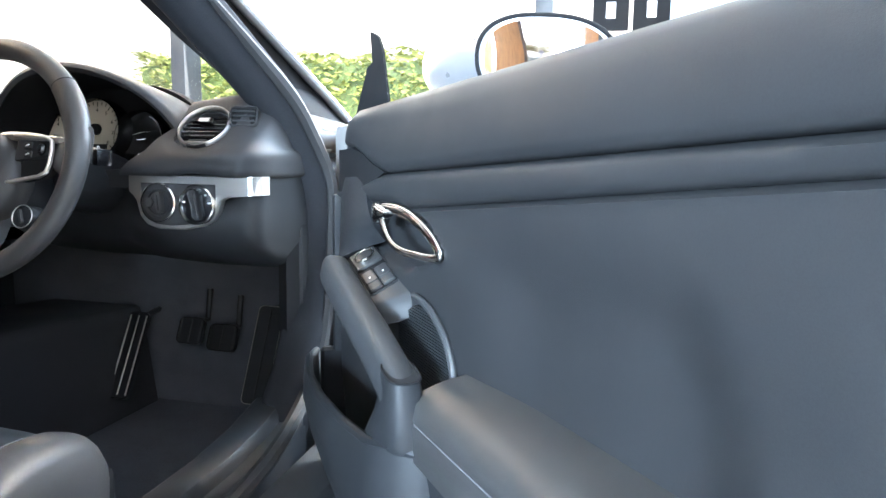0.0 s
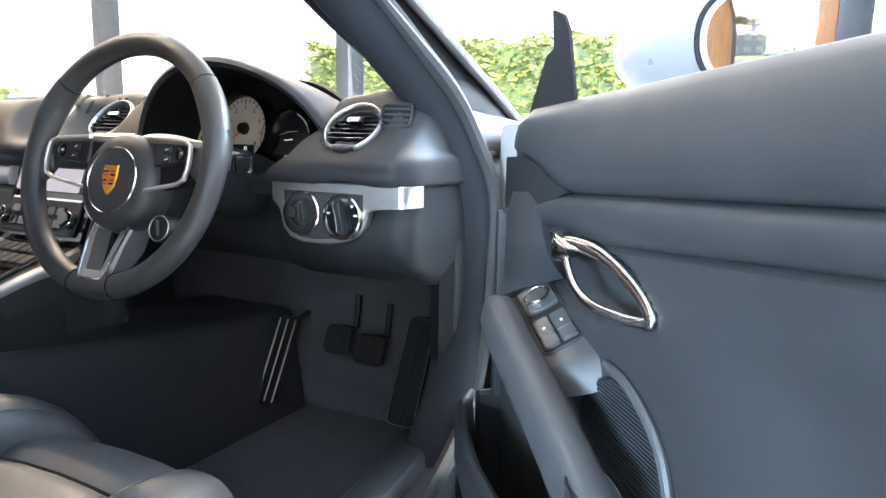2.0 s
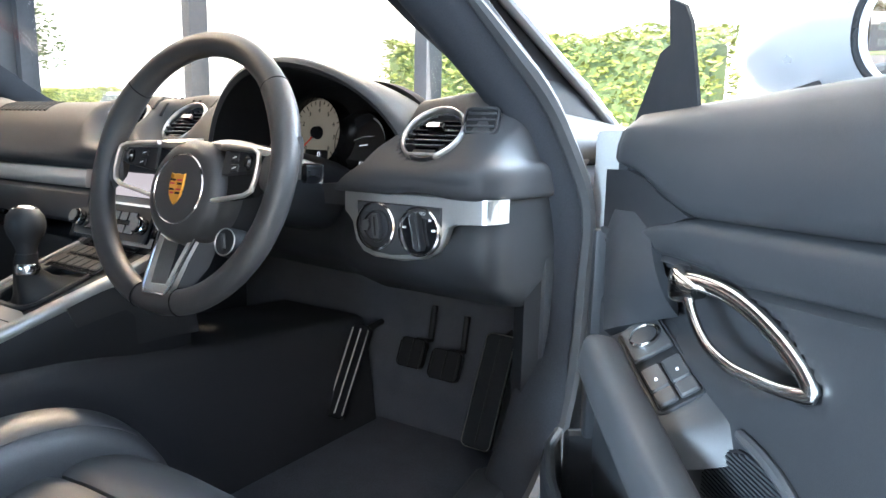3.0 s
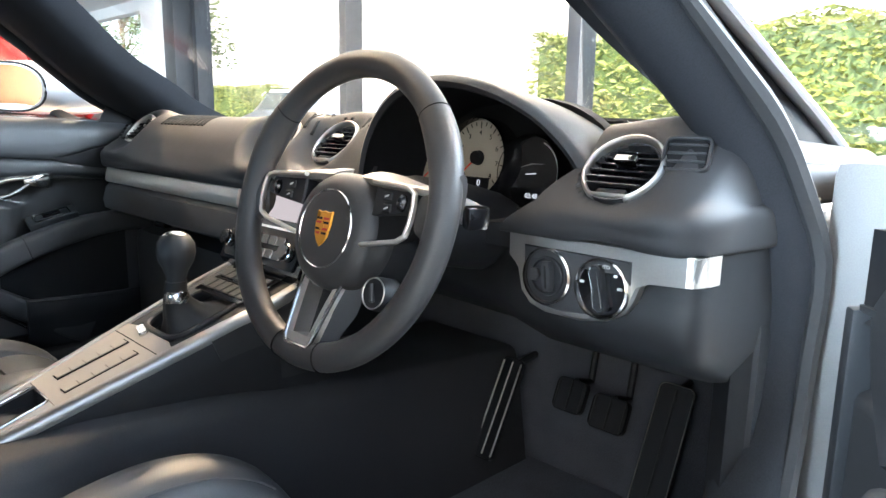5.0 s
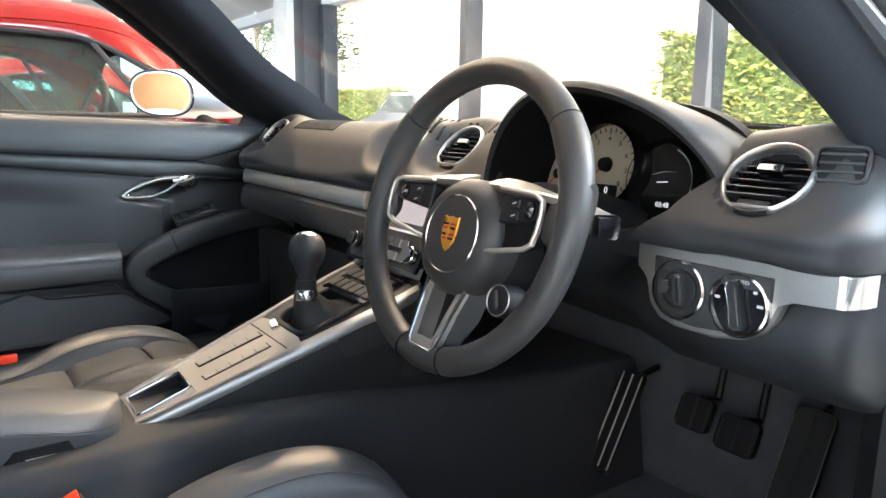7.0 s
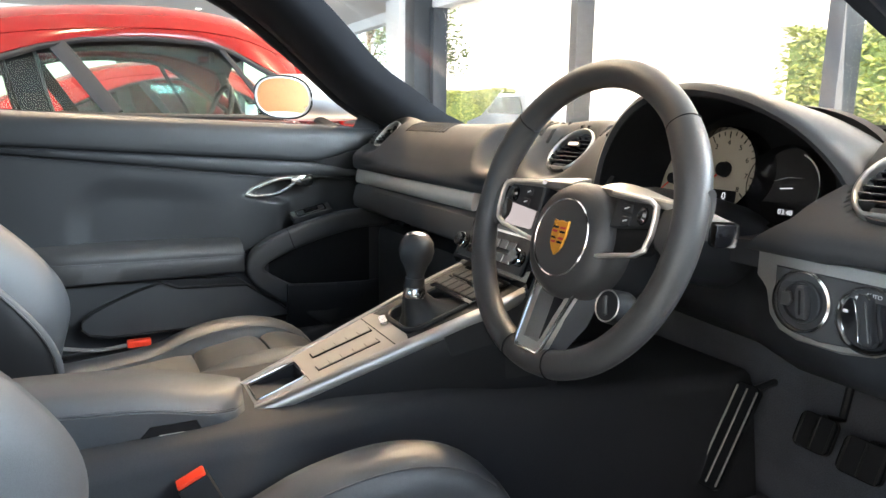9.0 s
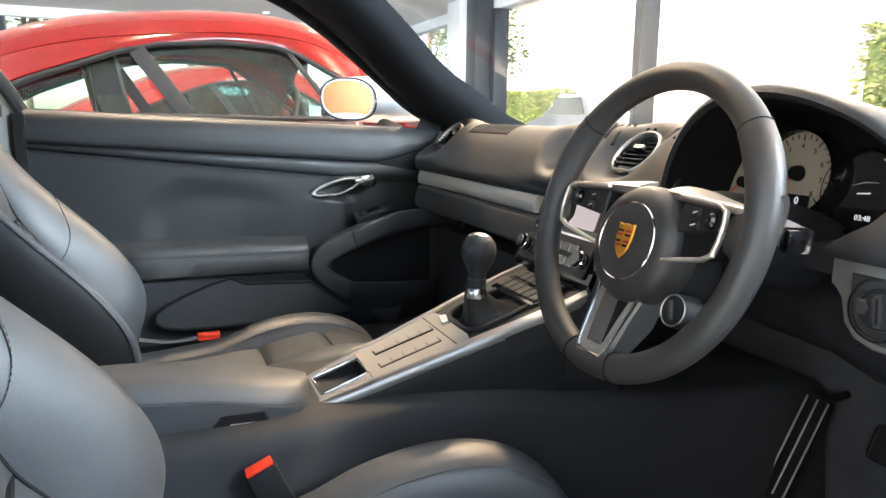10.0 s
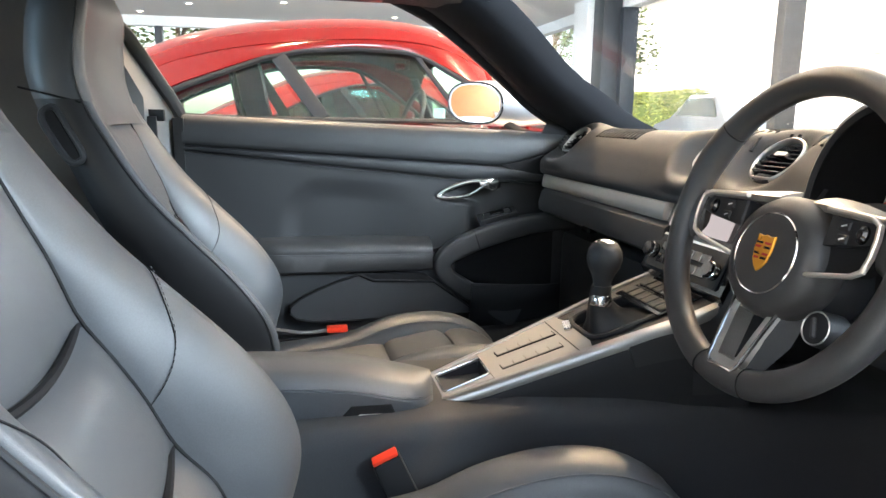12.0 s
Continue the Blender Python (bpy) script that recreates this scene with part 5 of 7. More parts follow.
    # grip rising from a foot beside the armrest to the switches
    if side < 0:
        hook = curve([P(0.62 - y, m, z) for y, z, m in ((0.20, 0.668, 0.722), (0.13, 0.672, 0.712), (0.05, 0.664, 0.704), (-0.04, 0.640, 0.700), (-0.11, 0.614, 0.698), (-0.150, 0.584, 0.700), (-0.148, 0.548, 0.704), (-0.105, 0.512, 0.708), (-0.03, 0.466, 0.712), (0.05, 0.425, 0.718))], 60)
        wide = [table([0, 12, 26, 33, 40, 48, 59], [0.024, 0.030, 0.031, 0.026, 0.024, 0.028, 0.040], k) for k in range(60)]
        part("grip", tube(hook, [0.86 * q for q in wide], 0.019, up=(1, 0, 0), seg=24, power=4.2), M_SATIN, D, "hooked grip of satin black plastic", sharp=60)
        part("grip_seam", tube([hook[22] + V((0.0192 * min(1, 1.6 * math.cos(h)), 0, 0)) + (hook[22] - hook[21]).cross(V((1, 0, 0))).normalized() * 0.86 * wide[22] * math.sin(h) for h in [math.pi * q / 14 - math.pi / 2 for q in range(15)]], 0.0012, seg=5), M_DARK, D)
        part("speaker_recess", plate([(-0.17, 0.60), (-0.02, 0.645), (0.10, 0.66), (0.24, 0.655), (0.24, 0.47), (0.0, 0.47), (-0.10, 0.52)], 0.008, facing((-0.712, 0, 0), (1, 0, 0))), M_DARK, D, "dark speaker recess")
    if side > 0:
        path = curve([P(0.828, 0.688, 0.621), P(0.80, 0.687, 0.634), P(0.76, 0.687, 0.648), P(0.70, 0.687, 0.666), P(0.64, 0.688, 0.682), P(0.60, 0.690, 0.692), P(0.568, 0.693, 0.697)], 30)
        ends = [0.94, 1.0] + [1.0] * 25 + [0.97, 0.86, 0.6]
        part("grip", tube(path, [0.0165 * q for q in ends], [0.0195 * q for q in ends], up=(0.2, 0, 1), seg=20, power=3.2), M_SATIN, D, "angled grip of satin black plastic", sharp=60)
        # foot that carries the grip down into the bin
        rings = []
        for s0, s1, m0, m1, z0, z1 in ((0.806, 0.846, 0.6715, 0.7035, 0.646, 0.636), (0.802, 0.848, 0.671, 0.706, 0.625, 0.618), (0.785, 0.850, 0.670, 0.712, 0.598, 0.596), (0.760, 0.850, 0.669, 0.720, 0.572, 0.578), (0.740, 0.844, 0.672, 0.730, 0.558, 0.567), (0.730, 0.836, 0.684, 0.740, 0.546, 0.556)):
            ring = []
            for q in range(16):
                h = 2 * math.pi * q / 16
                a, b = math.copysign(abs(math.cos(h)) ** 0.65, math.cos(h)), math.copysign(abs(math.sin(h)) ** 0.65, math.sin(h))
                ring.append(P(lerp(s0, s1, (a + 1) / 2), lerp(m0, m1, (b + 1) / 2), lerp(z0, z1, (a + 1) / 2)))
            rings.append(ring)
        # foot darker than the satin grip: shade low on the door, put in colour
        foot = part("grip_foot", loft(rings), M_PLASTIC, D, "foot under the grip, darkened for shade", sharp=60)
        part("grip_seam", tube([p + V((0, 0, 0.001)) for p in rings[0]], 0.0012, seg=5, closed=True), M_DARK, foot)
    # lower bin below the grip
    rings = []
    for s, zt, mi in ((0.384, 0.537, 0.712), (0.42, 0.537, 0.692), (0.50, 0.538, 0.674), (0.60, 0.544, 0.664), (0.70, 0.552, 0.662), (0.78, 0.560, 0.666), (0.83, 0.575, 0.672), (0.855, 0.570, 0.70))[:8 if side > 0 else 5]:
        zt -= 0.0 if side > 0 else 0.035
        mi += 0.0 if side > 0 else 0.02
        rings.append([P(s, mi, zt), P(s, mi - 0.004, zt - 0.03), P(s, mi + 0.006, 0.46), P(s, mi + 0.03, 0.39), P(s, 0.755, 0.37), P(s, 0.755, 0.375), P(s, mi + 0.034, 0.40), P(s, mi + 0.016, 0.46), P(s, mi + 0.012, zt - 0.03), P(s, mi + 0.010, zt)])
    part("storage_bin", loft(rings), M_PLASTIC, D, "moulded black storage bin", sharp=50)
    part("bin_lip", tube([r[0].lerp(r[-1], 0.5) for r in rings], 0.006, seg=8), M_PLASTIC, D)
    if side < 0:
        # lidded pocket below the armrest
        yz = lambda y, z, m: P(0.62 - y, m, z)
        part("bottom_panel", sheet([[P(s, lerp(0.712, 0.735, j / 4), lerp(0.570, 0.36, j / 4)) for j in range(5)] for s in ss[37:]], 0.01), M_SATIN, D)
        lid = [yz(y, z, 0.7005) for y, z in ((-0.364, 0.5520), (-0.412, 0.5380), (-0.463, 0.5180), (-0.507, 0.4970), (-0.530, 0.4790), (-0.533, 0.4610), (-0.517, 0.4450), (-0.474, 0.4360), (-0.372, 0.4355), (-0.273, 0.4355), (-0.162, 0.4380), (-0.063, 0.4420), (-0.117, 0.4850), (-0.175, 0.5280), (-0.252, 0.5320), (-0.327, 0.5350))]
        part("pocket_lid", plate([(-p.y, p.z) for p in lid], 0.03, facing((lid[0].x, 0, 0), (1, 0, 0)) @ Matrix.Diagonal((-1, 1, 1, 1)), 0.003), M_SATIN, D, "curved pocket lid", sharp=40)
        part("pocket_gap", tube([p + V((0.002, 0, 0)) for p in lid + [lid[0]]], 0.0036, seg=6), M_DARK, D)
        part("pocket_slot", plate([(0.376, 0.556), (0.198, 0.548), (0.170, 0.527), (0.337, 0.535)], 0.012, facing((-0.676, 0, 0), (1, 0, 0)) @ Matrix.Diagonal((-1, 1, 1, 1))), M_DARK, D)
    else:
        part("lower_box", sheet(flip([[P(s, lerp(0.700, 0.735, j / 4), lerp(0.565, 0.36, j / 4)) for j in range(5)] for s in ss[46:]]), 0.01), M_PLASTIC, D)
        part("reflector", plate(round_rect(0.07, 0.03, 0.006), 0.006, frame_m @ facing((0.95, 0.685, 0.40), (0, -1, 0)), 0.001), M_SILVER, D)
        # speaker grille of fine bars inside the grip
        gr = part("speaker_grille", loft([[P(s, 0.7455, z0), P(s, 0.7455, z1), P(s, 0.752, z1), P(s, 0.752, z0)] for s, z0, z1 in ((0.67, 0.57, 0.655), (0.71, 0.57, 0.675), (0.745, 0.57, 0.680), (0.785, 0.57, 0.668), (0.812, 0.585, 0.632))]), M_DARK, D, "ribbed speaker grille")
        for k in range(34):
            z = 0.575 + k * 0.0031
            s1 = table([0.57, 0.585, 0.632, 0.668, 0.680], [0.805, 0.811, 0.811, 0.786, 0.75], z)
            s0 = table([0.592, 0.655, 0.680], [0.67, 0.67, 0.73], z)
            part("rib", box(s0, s1, 0.7430, 0.7460, z - 0.0009, z + 0.0009, m=frame_m), M_PLASTIC, gr)
        part("grille_edge", tube(curve([P(0.822, 0.744, 0.590), P(0.819, 0.744, 0.625), P(0.803, 0.744, 0.655), P(0.775, 0.744, 0.674), P(0.745, 0.744, 0.684), P(0.712, 0.745, 0.686)], 20), 0.0042, seg=8), M_SATIN, D)
    # chrome pull in its scoop
    arm = lambda *q: [P(*p) for p in q]
    loop = curve(arm((0.655, 0.727, 0.7755), (0.687, 0.735, 0.7765), (0.716, 0.742, 0.7695), (0.752, 0.746, 0.7555), (0.775, 0.747, 0.7395), (0.761, 0.742, 0.7345), (0.743, 0.732, 0.7355), (0.725, 0.725, 0.7375), (0.701, 0.722, 0.7435), (0.679, 0.723, 0.7545), (0.663, 0.725, 0.7665)), 55, True)
    thick = [0.0062 if k < 18 else lerp(0.0062, 0.0042, smooth01((k - 18) / 8)) if k < 46 else lerp(0.0042, 0.0062, (k - 46) / 9) for k in range(55)]
    hd = part("door_handle", tube(loop, thick, [q * 0.75 for q in thick], up=(P(0, 1, 0) - P(0, 0, 0)), seg=12, closed=True), M_CHROME, D, "chrome loop handle", sharp=60)
    part("handle_root", tube(curve(arm((0.619, 0.743, 0.7665), (0.635, 0.730, 0.7695), (0.651, 0.725, 0.7705), (0.671, 0.729, 0.7715)), 10), [(1.0 if side > 0 else 1.3) * q for q in (0.0135, 0.014, 0.014, 0.0135, 0.013, 0.012, 0.011, 0.0095, 0.0075, 0.005)], 0.007, up=(P(0, 1, 0) - P(0, 0, 0)), seg=14, power=2.8), M_CHROME, hd, sharp=60)
    # switches
    if side > 0:
        o, ex, ey = P(0.602, 0.734, 0.6975), (P(0.112, -0.006, -0.0255) - P(0, 0, 0)).normalized(), (P(-0.002, 0.037, 0.018) - P(0, 0, 0)).normalized()
        ez = ex.cross(ey).normalized()
        ez = ez if ez.z > 0 else -ez
        MS = Matrix(((ex.x, ey.x, ez.x, o.x), (ex.y, ey.y, ez.y, o.y), (ex.z, ey.z, ez.z, o.z), (0, 0, 0, 1)))
        grid = []
        for k in range(25):
            u = lerp(-0.080, 0.100, k / 24)
            v0 = table([-0.08, -0.045, -0.01, 0.13], [0.000, -0.022, -0.034, -0.040], u)
            v1 = table([-0.08, -0.045, 0.008, 0.03, 0.061, 0.085, 0.11], [0.010, 0.030, 0.037, 0.033, 0.027, 0.024, 0.022], u)
            drop = -0.020 * smooth01((u - 0.078) / 0.022) ** 2 - 2.0 * max(0, -0.062 - u) ** 2
            grid.append([MS @ V((u - 0.004 * q * q + 0.017 * q * max(0, u) / 0.10, lerp(v0, v1, (q + 1) / 2), drop - 0.005 * max(0, (-q if u > 0.02 else abs(q)) - 0.6) / 0.4)) for q in (-1, -0.92, -0.8, -0.5, 0, 0.5, 0.8, 0.92, 1)])
        pn = part("switch_panel", sheet(grid if (grid[1][0] - grid[0][0]).cross(grid[0][1] - grid[0][0]).z > 0 else [r[::-1] for r in grid], 0.010), M_SATIN, D, "satin panel of window switches", sharp=60)
        fin = []
        for k in range(9):
            f = k / 8
            a = curve(arm((0.412, 0.750, 0.800), (0.440, 0.740, 0.757), (0.478, 0.728, 0.725), (0.522, 0.715, 0.700)), 9)[k]
            b = curve(arm((0.530, 0.750, 0.808), (0.552, 0.742, 0.780), (0.590, 0.738, 0.752), (0.575, 0.760, 0.727)), 9)[k]
            fin.append([a.lerp(b, q / 4) + (P(0, -1, 0) - P(0, 0, 0)) * 0.006 * math.sin(math.pi * q / 4) for q in range(5)])
        part("front_fin", sheet(fin if (fin[1][0] - fin[0][0]).cross(fin[0][1] - fin[0][0]).dot(P(0, -1, 0)) > 0 else [r[::-1] for r in fin], 0.010), M_PLASTIC, D, "satin fin from the switches up to the door's front", sharp=60)
        part("switch_bezel", frame_ring(round_rect(0.118, 0.043, 0.008), 0.0028, 0.004, MS @ pose(0, 0, 0.0016)), M_PLASTIC, pn)
        part("switch_well", plate(round_rect(0.112, 0.038, 0.006), 0.002, MS @ pose(0, 0, 0.0008)), M_DARK, pn)
        for bx, by, bw, bh in ((-0.031, 0, 0.046, 0.036), (0.020, -0.0092, 0.030, 0.0165), (0.020, 0.0092, 0.030, 0.0165), (0.0445, -0.0092, 0.017, 0.0165), (0.0445, 0.0092, 0.017, 0.0165)):
            bt = part("button", plate(round_rect(bw, bh, 0.003), 0.005, MS @ pose(bx, by, 0.0042), 0.0014), M_SATIN, pn)
            if bx > 0 and bw > 0.02:
                part("symbol", plate(round_rect(0.0034, 0.0024, 0.0008), 0.0004, MS @ pose(bx + 0.004, by, 0.0046)), M_LETTER, bt)
        part("mirror_knob", lathe([(0, 0.0030), (0.0112, 0.0026), (0.0118, 0), (0, 0)], 28, MS @ pose(-0.032, 0, 0.0042)), M_PLASTIC, pn)
        part("knob_ring", lathe([(0.0118, 0.0028), (0.0128, 0.0038), (0.0140, 0.0026), (0.0140, 0), (0.0118, 0)], 32, MS @ pose(-0.032, 0, 0.0042)), M_CHROME, pn)
    else:
        MS = pose(-0.700, -0.006, 0.694) @ pose(0, 0, 0, 0, 20, 0) @ pose(0, 0, 0, 15, 0, 0)
        pn = part("switch_panel", box(-0.018, 0.022, -0.05, 0.05, -0.015, 0.003, 0.004, 2, MS), M_PLASTIC, D)
        part("button", box(-0.006, 0.010, -0.018, 0.018, 0.003, 0.008, 0.002, 2, MS), M_GLOSS, pn)
        part("switch_bezel", frame_ring(round_rect(0.03, 0.075, 0.005), 0.003, 0.003, MS @ pose(0.002, 0, 0.0045)), M_GLOSS, pn)
    # mirror sail and mirror
    sail = [P(q, 0.765, z) for q, z in ((0.425, 0.883), (0.483, 0.950), (0.504, 0.955), (0.495, 0.995), (0.510, 0.991), (0.530, 0.984), (0.544, 0.968), (0.573, 0.888))]
    if side < 0:
        sail = [P(q, 0.765, z) for q, z in ((0.425, 0.893), (0.440, 0.960), (0.452, 0.975), (0.462, 0.965), (0.500, 0.893))]
    part("mirror_sail", loft([sail, [p + (P(0, 1, 0) - P(0, 0, 0)) * 0.003 for p in sail]]), M_DARK, D, "black triangular mirror sail")
    part("mirror_arm", tube(curve([P(0.52, 0.80, 0.895), P(0.53, 0.84, 0.90), P(0.55, 0.88, 0.915)], 8), 0.022, 0.010, seg=12), M_DARK, D)
    mo = P(0.627, 0.957, 0.955) if side > 0 else P(0.625, 0.965, 0.976)
    nrm = (P(1, -0.50, -0.045) - P(0, 0, 0)).normalized() if side > 0 else (P(1, -0.70, 0.0) - P(0, 0, 0)).normalized()
    MM = facing(mo, nrm)
    slant = 0.55 if side > 0 else -0.75
    big = 1.0 if side > 0 else 1.12
    ol = [(big * 0.092 * math.copysign(abs(math.cos(h)) ** 0.8, math.cos(h)), 0.058 * math.copysign(abs(math.sin(h)) ** 0.85, math.sin(h)) - 0.006 * math.cos(h)) for h in [2 * math.pi * k / 72 for k in range(72)]]
    rings = []
    for k, (sc, dz) in enumerate(((0.97, 0.004), (1.0, 0.0), (1.05, -0.012), (1.09, -0.040), (1.10, -0.085), (1.06, -0.125), (0.93, -0.165), (0.68, -0.195), (0.25, -0.210))):
        rings.append([MM @ V((x * sc + slant * min(0, dz + 0.01), y * sc, dz)) for x, y in ol])
    mb = part("mirror_housing", loft(rings), M_PAINT, D, "silver mirror housing", sharp=60)
    part("mirror_rim", tube([MM @ V((x * 0.975, y * 0.975, 0.004)) for x, y in ol], 0.0028, seg=8, closed=True), M_DARK, mb)
    part("mirror_glass", loft([[MM @ V((x * q, y * q, 0.0065 - (0.095 * q) ** 2 / 2.8)) for x, y in ol] for q in (0.02, 0.15, 0.3, 0.45, 0.6, 0.75, 0.88, 0.95)] + [[MM @ V((x * 0.95, y * 0.95, 0.0)) for x, y in ol]]), M_MIRROR, mb, "mirror glass")
    return D


door(1)
door(-1)


# ---- centre tunnel, console and gear lever ----
CON = thing("centre_console", (0, -0.1, 0.225), "sloping centre console with silver edges and a padded armrest", "console")
rings = []
for y, zt, w in ((-1.10, 0.522, 0.137), (-0.62, 0.528, 0.137), (-0.40, 0.530, 0.137), (-0.28, 0.528, 0.137), (-0.20, 0.533, 0.136), (-0.05, 0.528, 0.134), (0.10, 0.512, 0.132), (0.22, 0.49, 0.132), (0.60, 0.46, 0.14)):
    rings.append([V((-w - 0.03, y, 0.225)), V((-w, y, zt - 0.03)), V((-w + 0.010, y, zt - 0.006)), V((-w + 0.025, y, zt)), V((w - 0.025, y, zt)), V((w - 0.010, y, zt - 0.006)), V((w, y, zt - 0.03)), V((w + 0.03, y, 0.225))])
part("tunnel", loft(rings), M_TUNNEL, CON, "leather-covered transmission tunnel", sharp=50)


def ztop(y):
    return 0.516 + 0.348 * (y + 0.333)


CX = 0.0025


def half(y):
    """Half the console's width; it spreads towards the dash."""
    return 0.0535 + 0.155 * (y + 0.325) if y < 0.05 else 0.1116


rings = []
wells = ((-0.303, -0.232, 0.034, 0.045), (-0.082, 0.040, 0.056, 0.018))
stops = sorted([lerp(-0.337, 0.16, k / 30) for k in range(31)] + [q for w in wells for q in (w[0], w[0] + 0.001, w[1] - 0.001, w[1])])
for y in stops:
    w, z, zl = half(y), ztop(y), 0.505
    iw, dip = 0.034, 0.0
    for a, b, c, d in wells:
        if a < y < b:
            iw, dip = c, d
    if y > -0.09:
        iw = 0.056
    rings.append([V((CX + a, y, h)) for a, h in ((-w, zl), (-w - 0.003, lerp(zl, z, 0.5)), (-w, z - 0.008), (-w + 0.006, z), (-iw, z), (-iw + 0.001, z - dip), (iw - 0.001, z - dip), (iw, z), (w - 0.006, z), (w, z - 0.008), (w + 0.003, lerp(zl, z, 0.5)), (w, zl))])
part("console_body", loft(rings), M_PLASTIC, CON, sharp=50)
slope = math.degrees(math.atan(0.348))
for side in (-1, 1):
    rings = []
    for k in range(25):
        y = lerp(-0.340, 0.14, k / 24)
        w, z = half(y), ztop(y)
        rings.append([V((CX + side * a, y, h)) for a, h in ((w + 0.003, z - 0.013), (w + 0.004, z - 0.004), (w + 0.001, z + 0.002), (w - 0.005, z + 0.0045), (w - 0.013, z + 0.004), (w - 0.0145, z + 0.001), (w - 0.0145, z - 0.004), (w - 0.004, z - 0.013))])
    part("edge_trim", loft(rings), M_RING, CON, "brushed silver edge", sharp=40)
for side in (-1, 1):
    rings = []
    for p in curve([(0, 0.135, 0.775), (0, 0.118, 0.715), (0, 0.106, 0.684), (0, 0.085, 0.655), (0, 0.050, 0.640), (0, 0.005, 0.632), (0, -0.04, 0.616)], 22):
        w = half(p.y) - 0.002 + 0.012 * smooth01((p.z - 0.64) / 0.10)
        rings.append([V((CX + side * a, y, h)) for a, y, h in ((w + 0.006, p.y + 0.03, 0.53), (w + 0.006, p.y, p.z - 0.012), (w + 0.004, p.y - 0.003, p.z - 0.003), (w - 0.003, p.y - 0.004, p.z), (w - 0.010, p.y - 0.002, p.z - 0.005), (w - 0.012, p.y + 0.004, p.z - 0.016), (w - 0.012, p.y + 0.03, 0.53))])
    part("side_wing", loft(rings), M_DASH, CON, "curved wing from the console up to the dash", sharp=50)


def on_slope(x, y, up=0.0):
    return pose(CX + x, y, ztop(y) + up, slope, 0, 0)
def on_top(pts, up):
    return [V((CX + a, y, ztop(y) + up)) for a, y in pts]


def top_plate(pts, t):
    """A plate that lies on the slope, from points (across, along)."""
    return loft([on_top(pts, t), on_top(pts, -0.004)])


def inner(y):
    return half(y) - 0.0150


PL = part("button_plate", top_plate([(-inner(-0.230), -0.230), (inner(-0.230), -0.230), (inner(-0.15), -0.15), (inner(-0.088), -0.088), (0.058, -0.083), (-0.050, -0.083), (-inner(-0.088), -0.088), (-inner(-0.15), -0.15)], 0.0030), M_WARM, CON, "brushed silver button plate")
part("plate_joint", top_plate([(-inner(-0.107), -0.1078), (inner(-0.107), -0.1078), (inner(-0.107), -0.1066), (-inner(-0.107), -0.1066)], 0.0034), M_DARK, PL)
for sx, y0, n in ((0.026, -0.212, 5), (-0.024, -0.206, 5)):
    L = 0.0185
    lift = 0.0036 if sx > 0 else 0.0044
    part("switch_bed", top_plate([(sx - 0.0085, y0 - 0.001), (sx + 0.0085 + 0.002, y0 - 0.001), (sx + 0.0085 + 0.008, y0 + n * L + 0.001), (sx - 0.0085 + 0.006, y0 + n * L + 0.001)], lift), M_DARK, PL)
    for k in range(n):
        a, b = y0 + k * L, y0 + (k + 1) * L - 0.0011
        q0, q1 = 0.006 * k / n, 0.006 * (k + 1) / n
        part("button", top_plate([(sx - 0.0072 + q0, a), (sx + 0.0078 + q0, a), (sx + 0.0078 + q1, b), (sx - 0.0072 + q1, b)], lift + 0.0012), M_WARM, PL)
TR = part("tray_frame", top_plate([(-inner(-0.335), -0.336), (inner(-0.335), -0.336), (inner(-0.303), -0.3035), (-inner(-0.303), -0.3035)], 0.0036), M_RING, CON, "silver rim of the coin tray")
for side in (-1, 1):
    part("tray_side", top_plate([(side * 0.0345, -0.3033), (side * inner(-0.303), -0.3033), (side * inner(-0.2315), -0.2315), (side * 0.0345, -0.2315)], 0.0036), M_RING, TR)
lipz = on_top([(-0.030, -0.303), (0.030, -0.303), (0.034, -0.298), (0.034, -0.237), (0.030, -0.232), (-0.030, -0.232), (-0.034, -0.237), (-0.034, -0.298)], 0.0042)
part("tray_lip", tube(lipz, 0.0016, seg=6, closed=True), M_CHROME, TR)
part("tray_mat", box(-0.029 + CX, 0.031 + CX, -0.034, 0.034, -0.003, 0.002, 0.001, 1, pose(0, -0.268, ztop(-0.268) - 0.043, slope, 0, 0)), M_SHELL, TR)
part("rear_catch", box(0.058, 0.078, -0.362, -0.344, 0.508, 0.518, 0.003), M_SILVER, CON)
# keypad beyond the lever
part("keypad", box(-0.070, 0.070, 0.02, 0.10, 0.003, 0.006, 0.002, 1, on_slope(0, 0)), M_GLOSS, CON)
for i in range(6):
    for j in range(2):
        part("key", box(-0.064 + i * 0.022, -0.045 + i * 0.022, 0.03 + j * 0.034, 0.056 + j * 0.034, 0.006, 0.009, 0.0015, 1, on_slope(0, 0)), M_PLASTIC, CON)
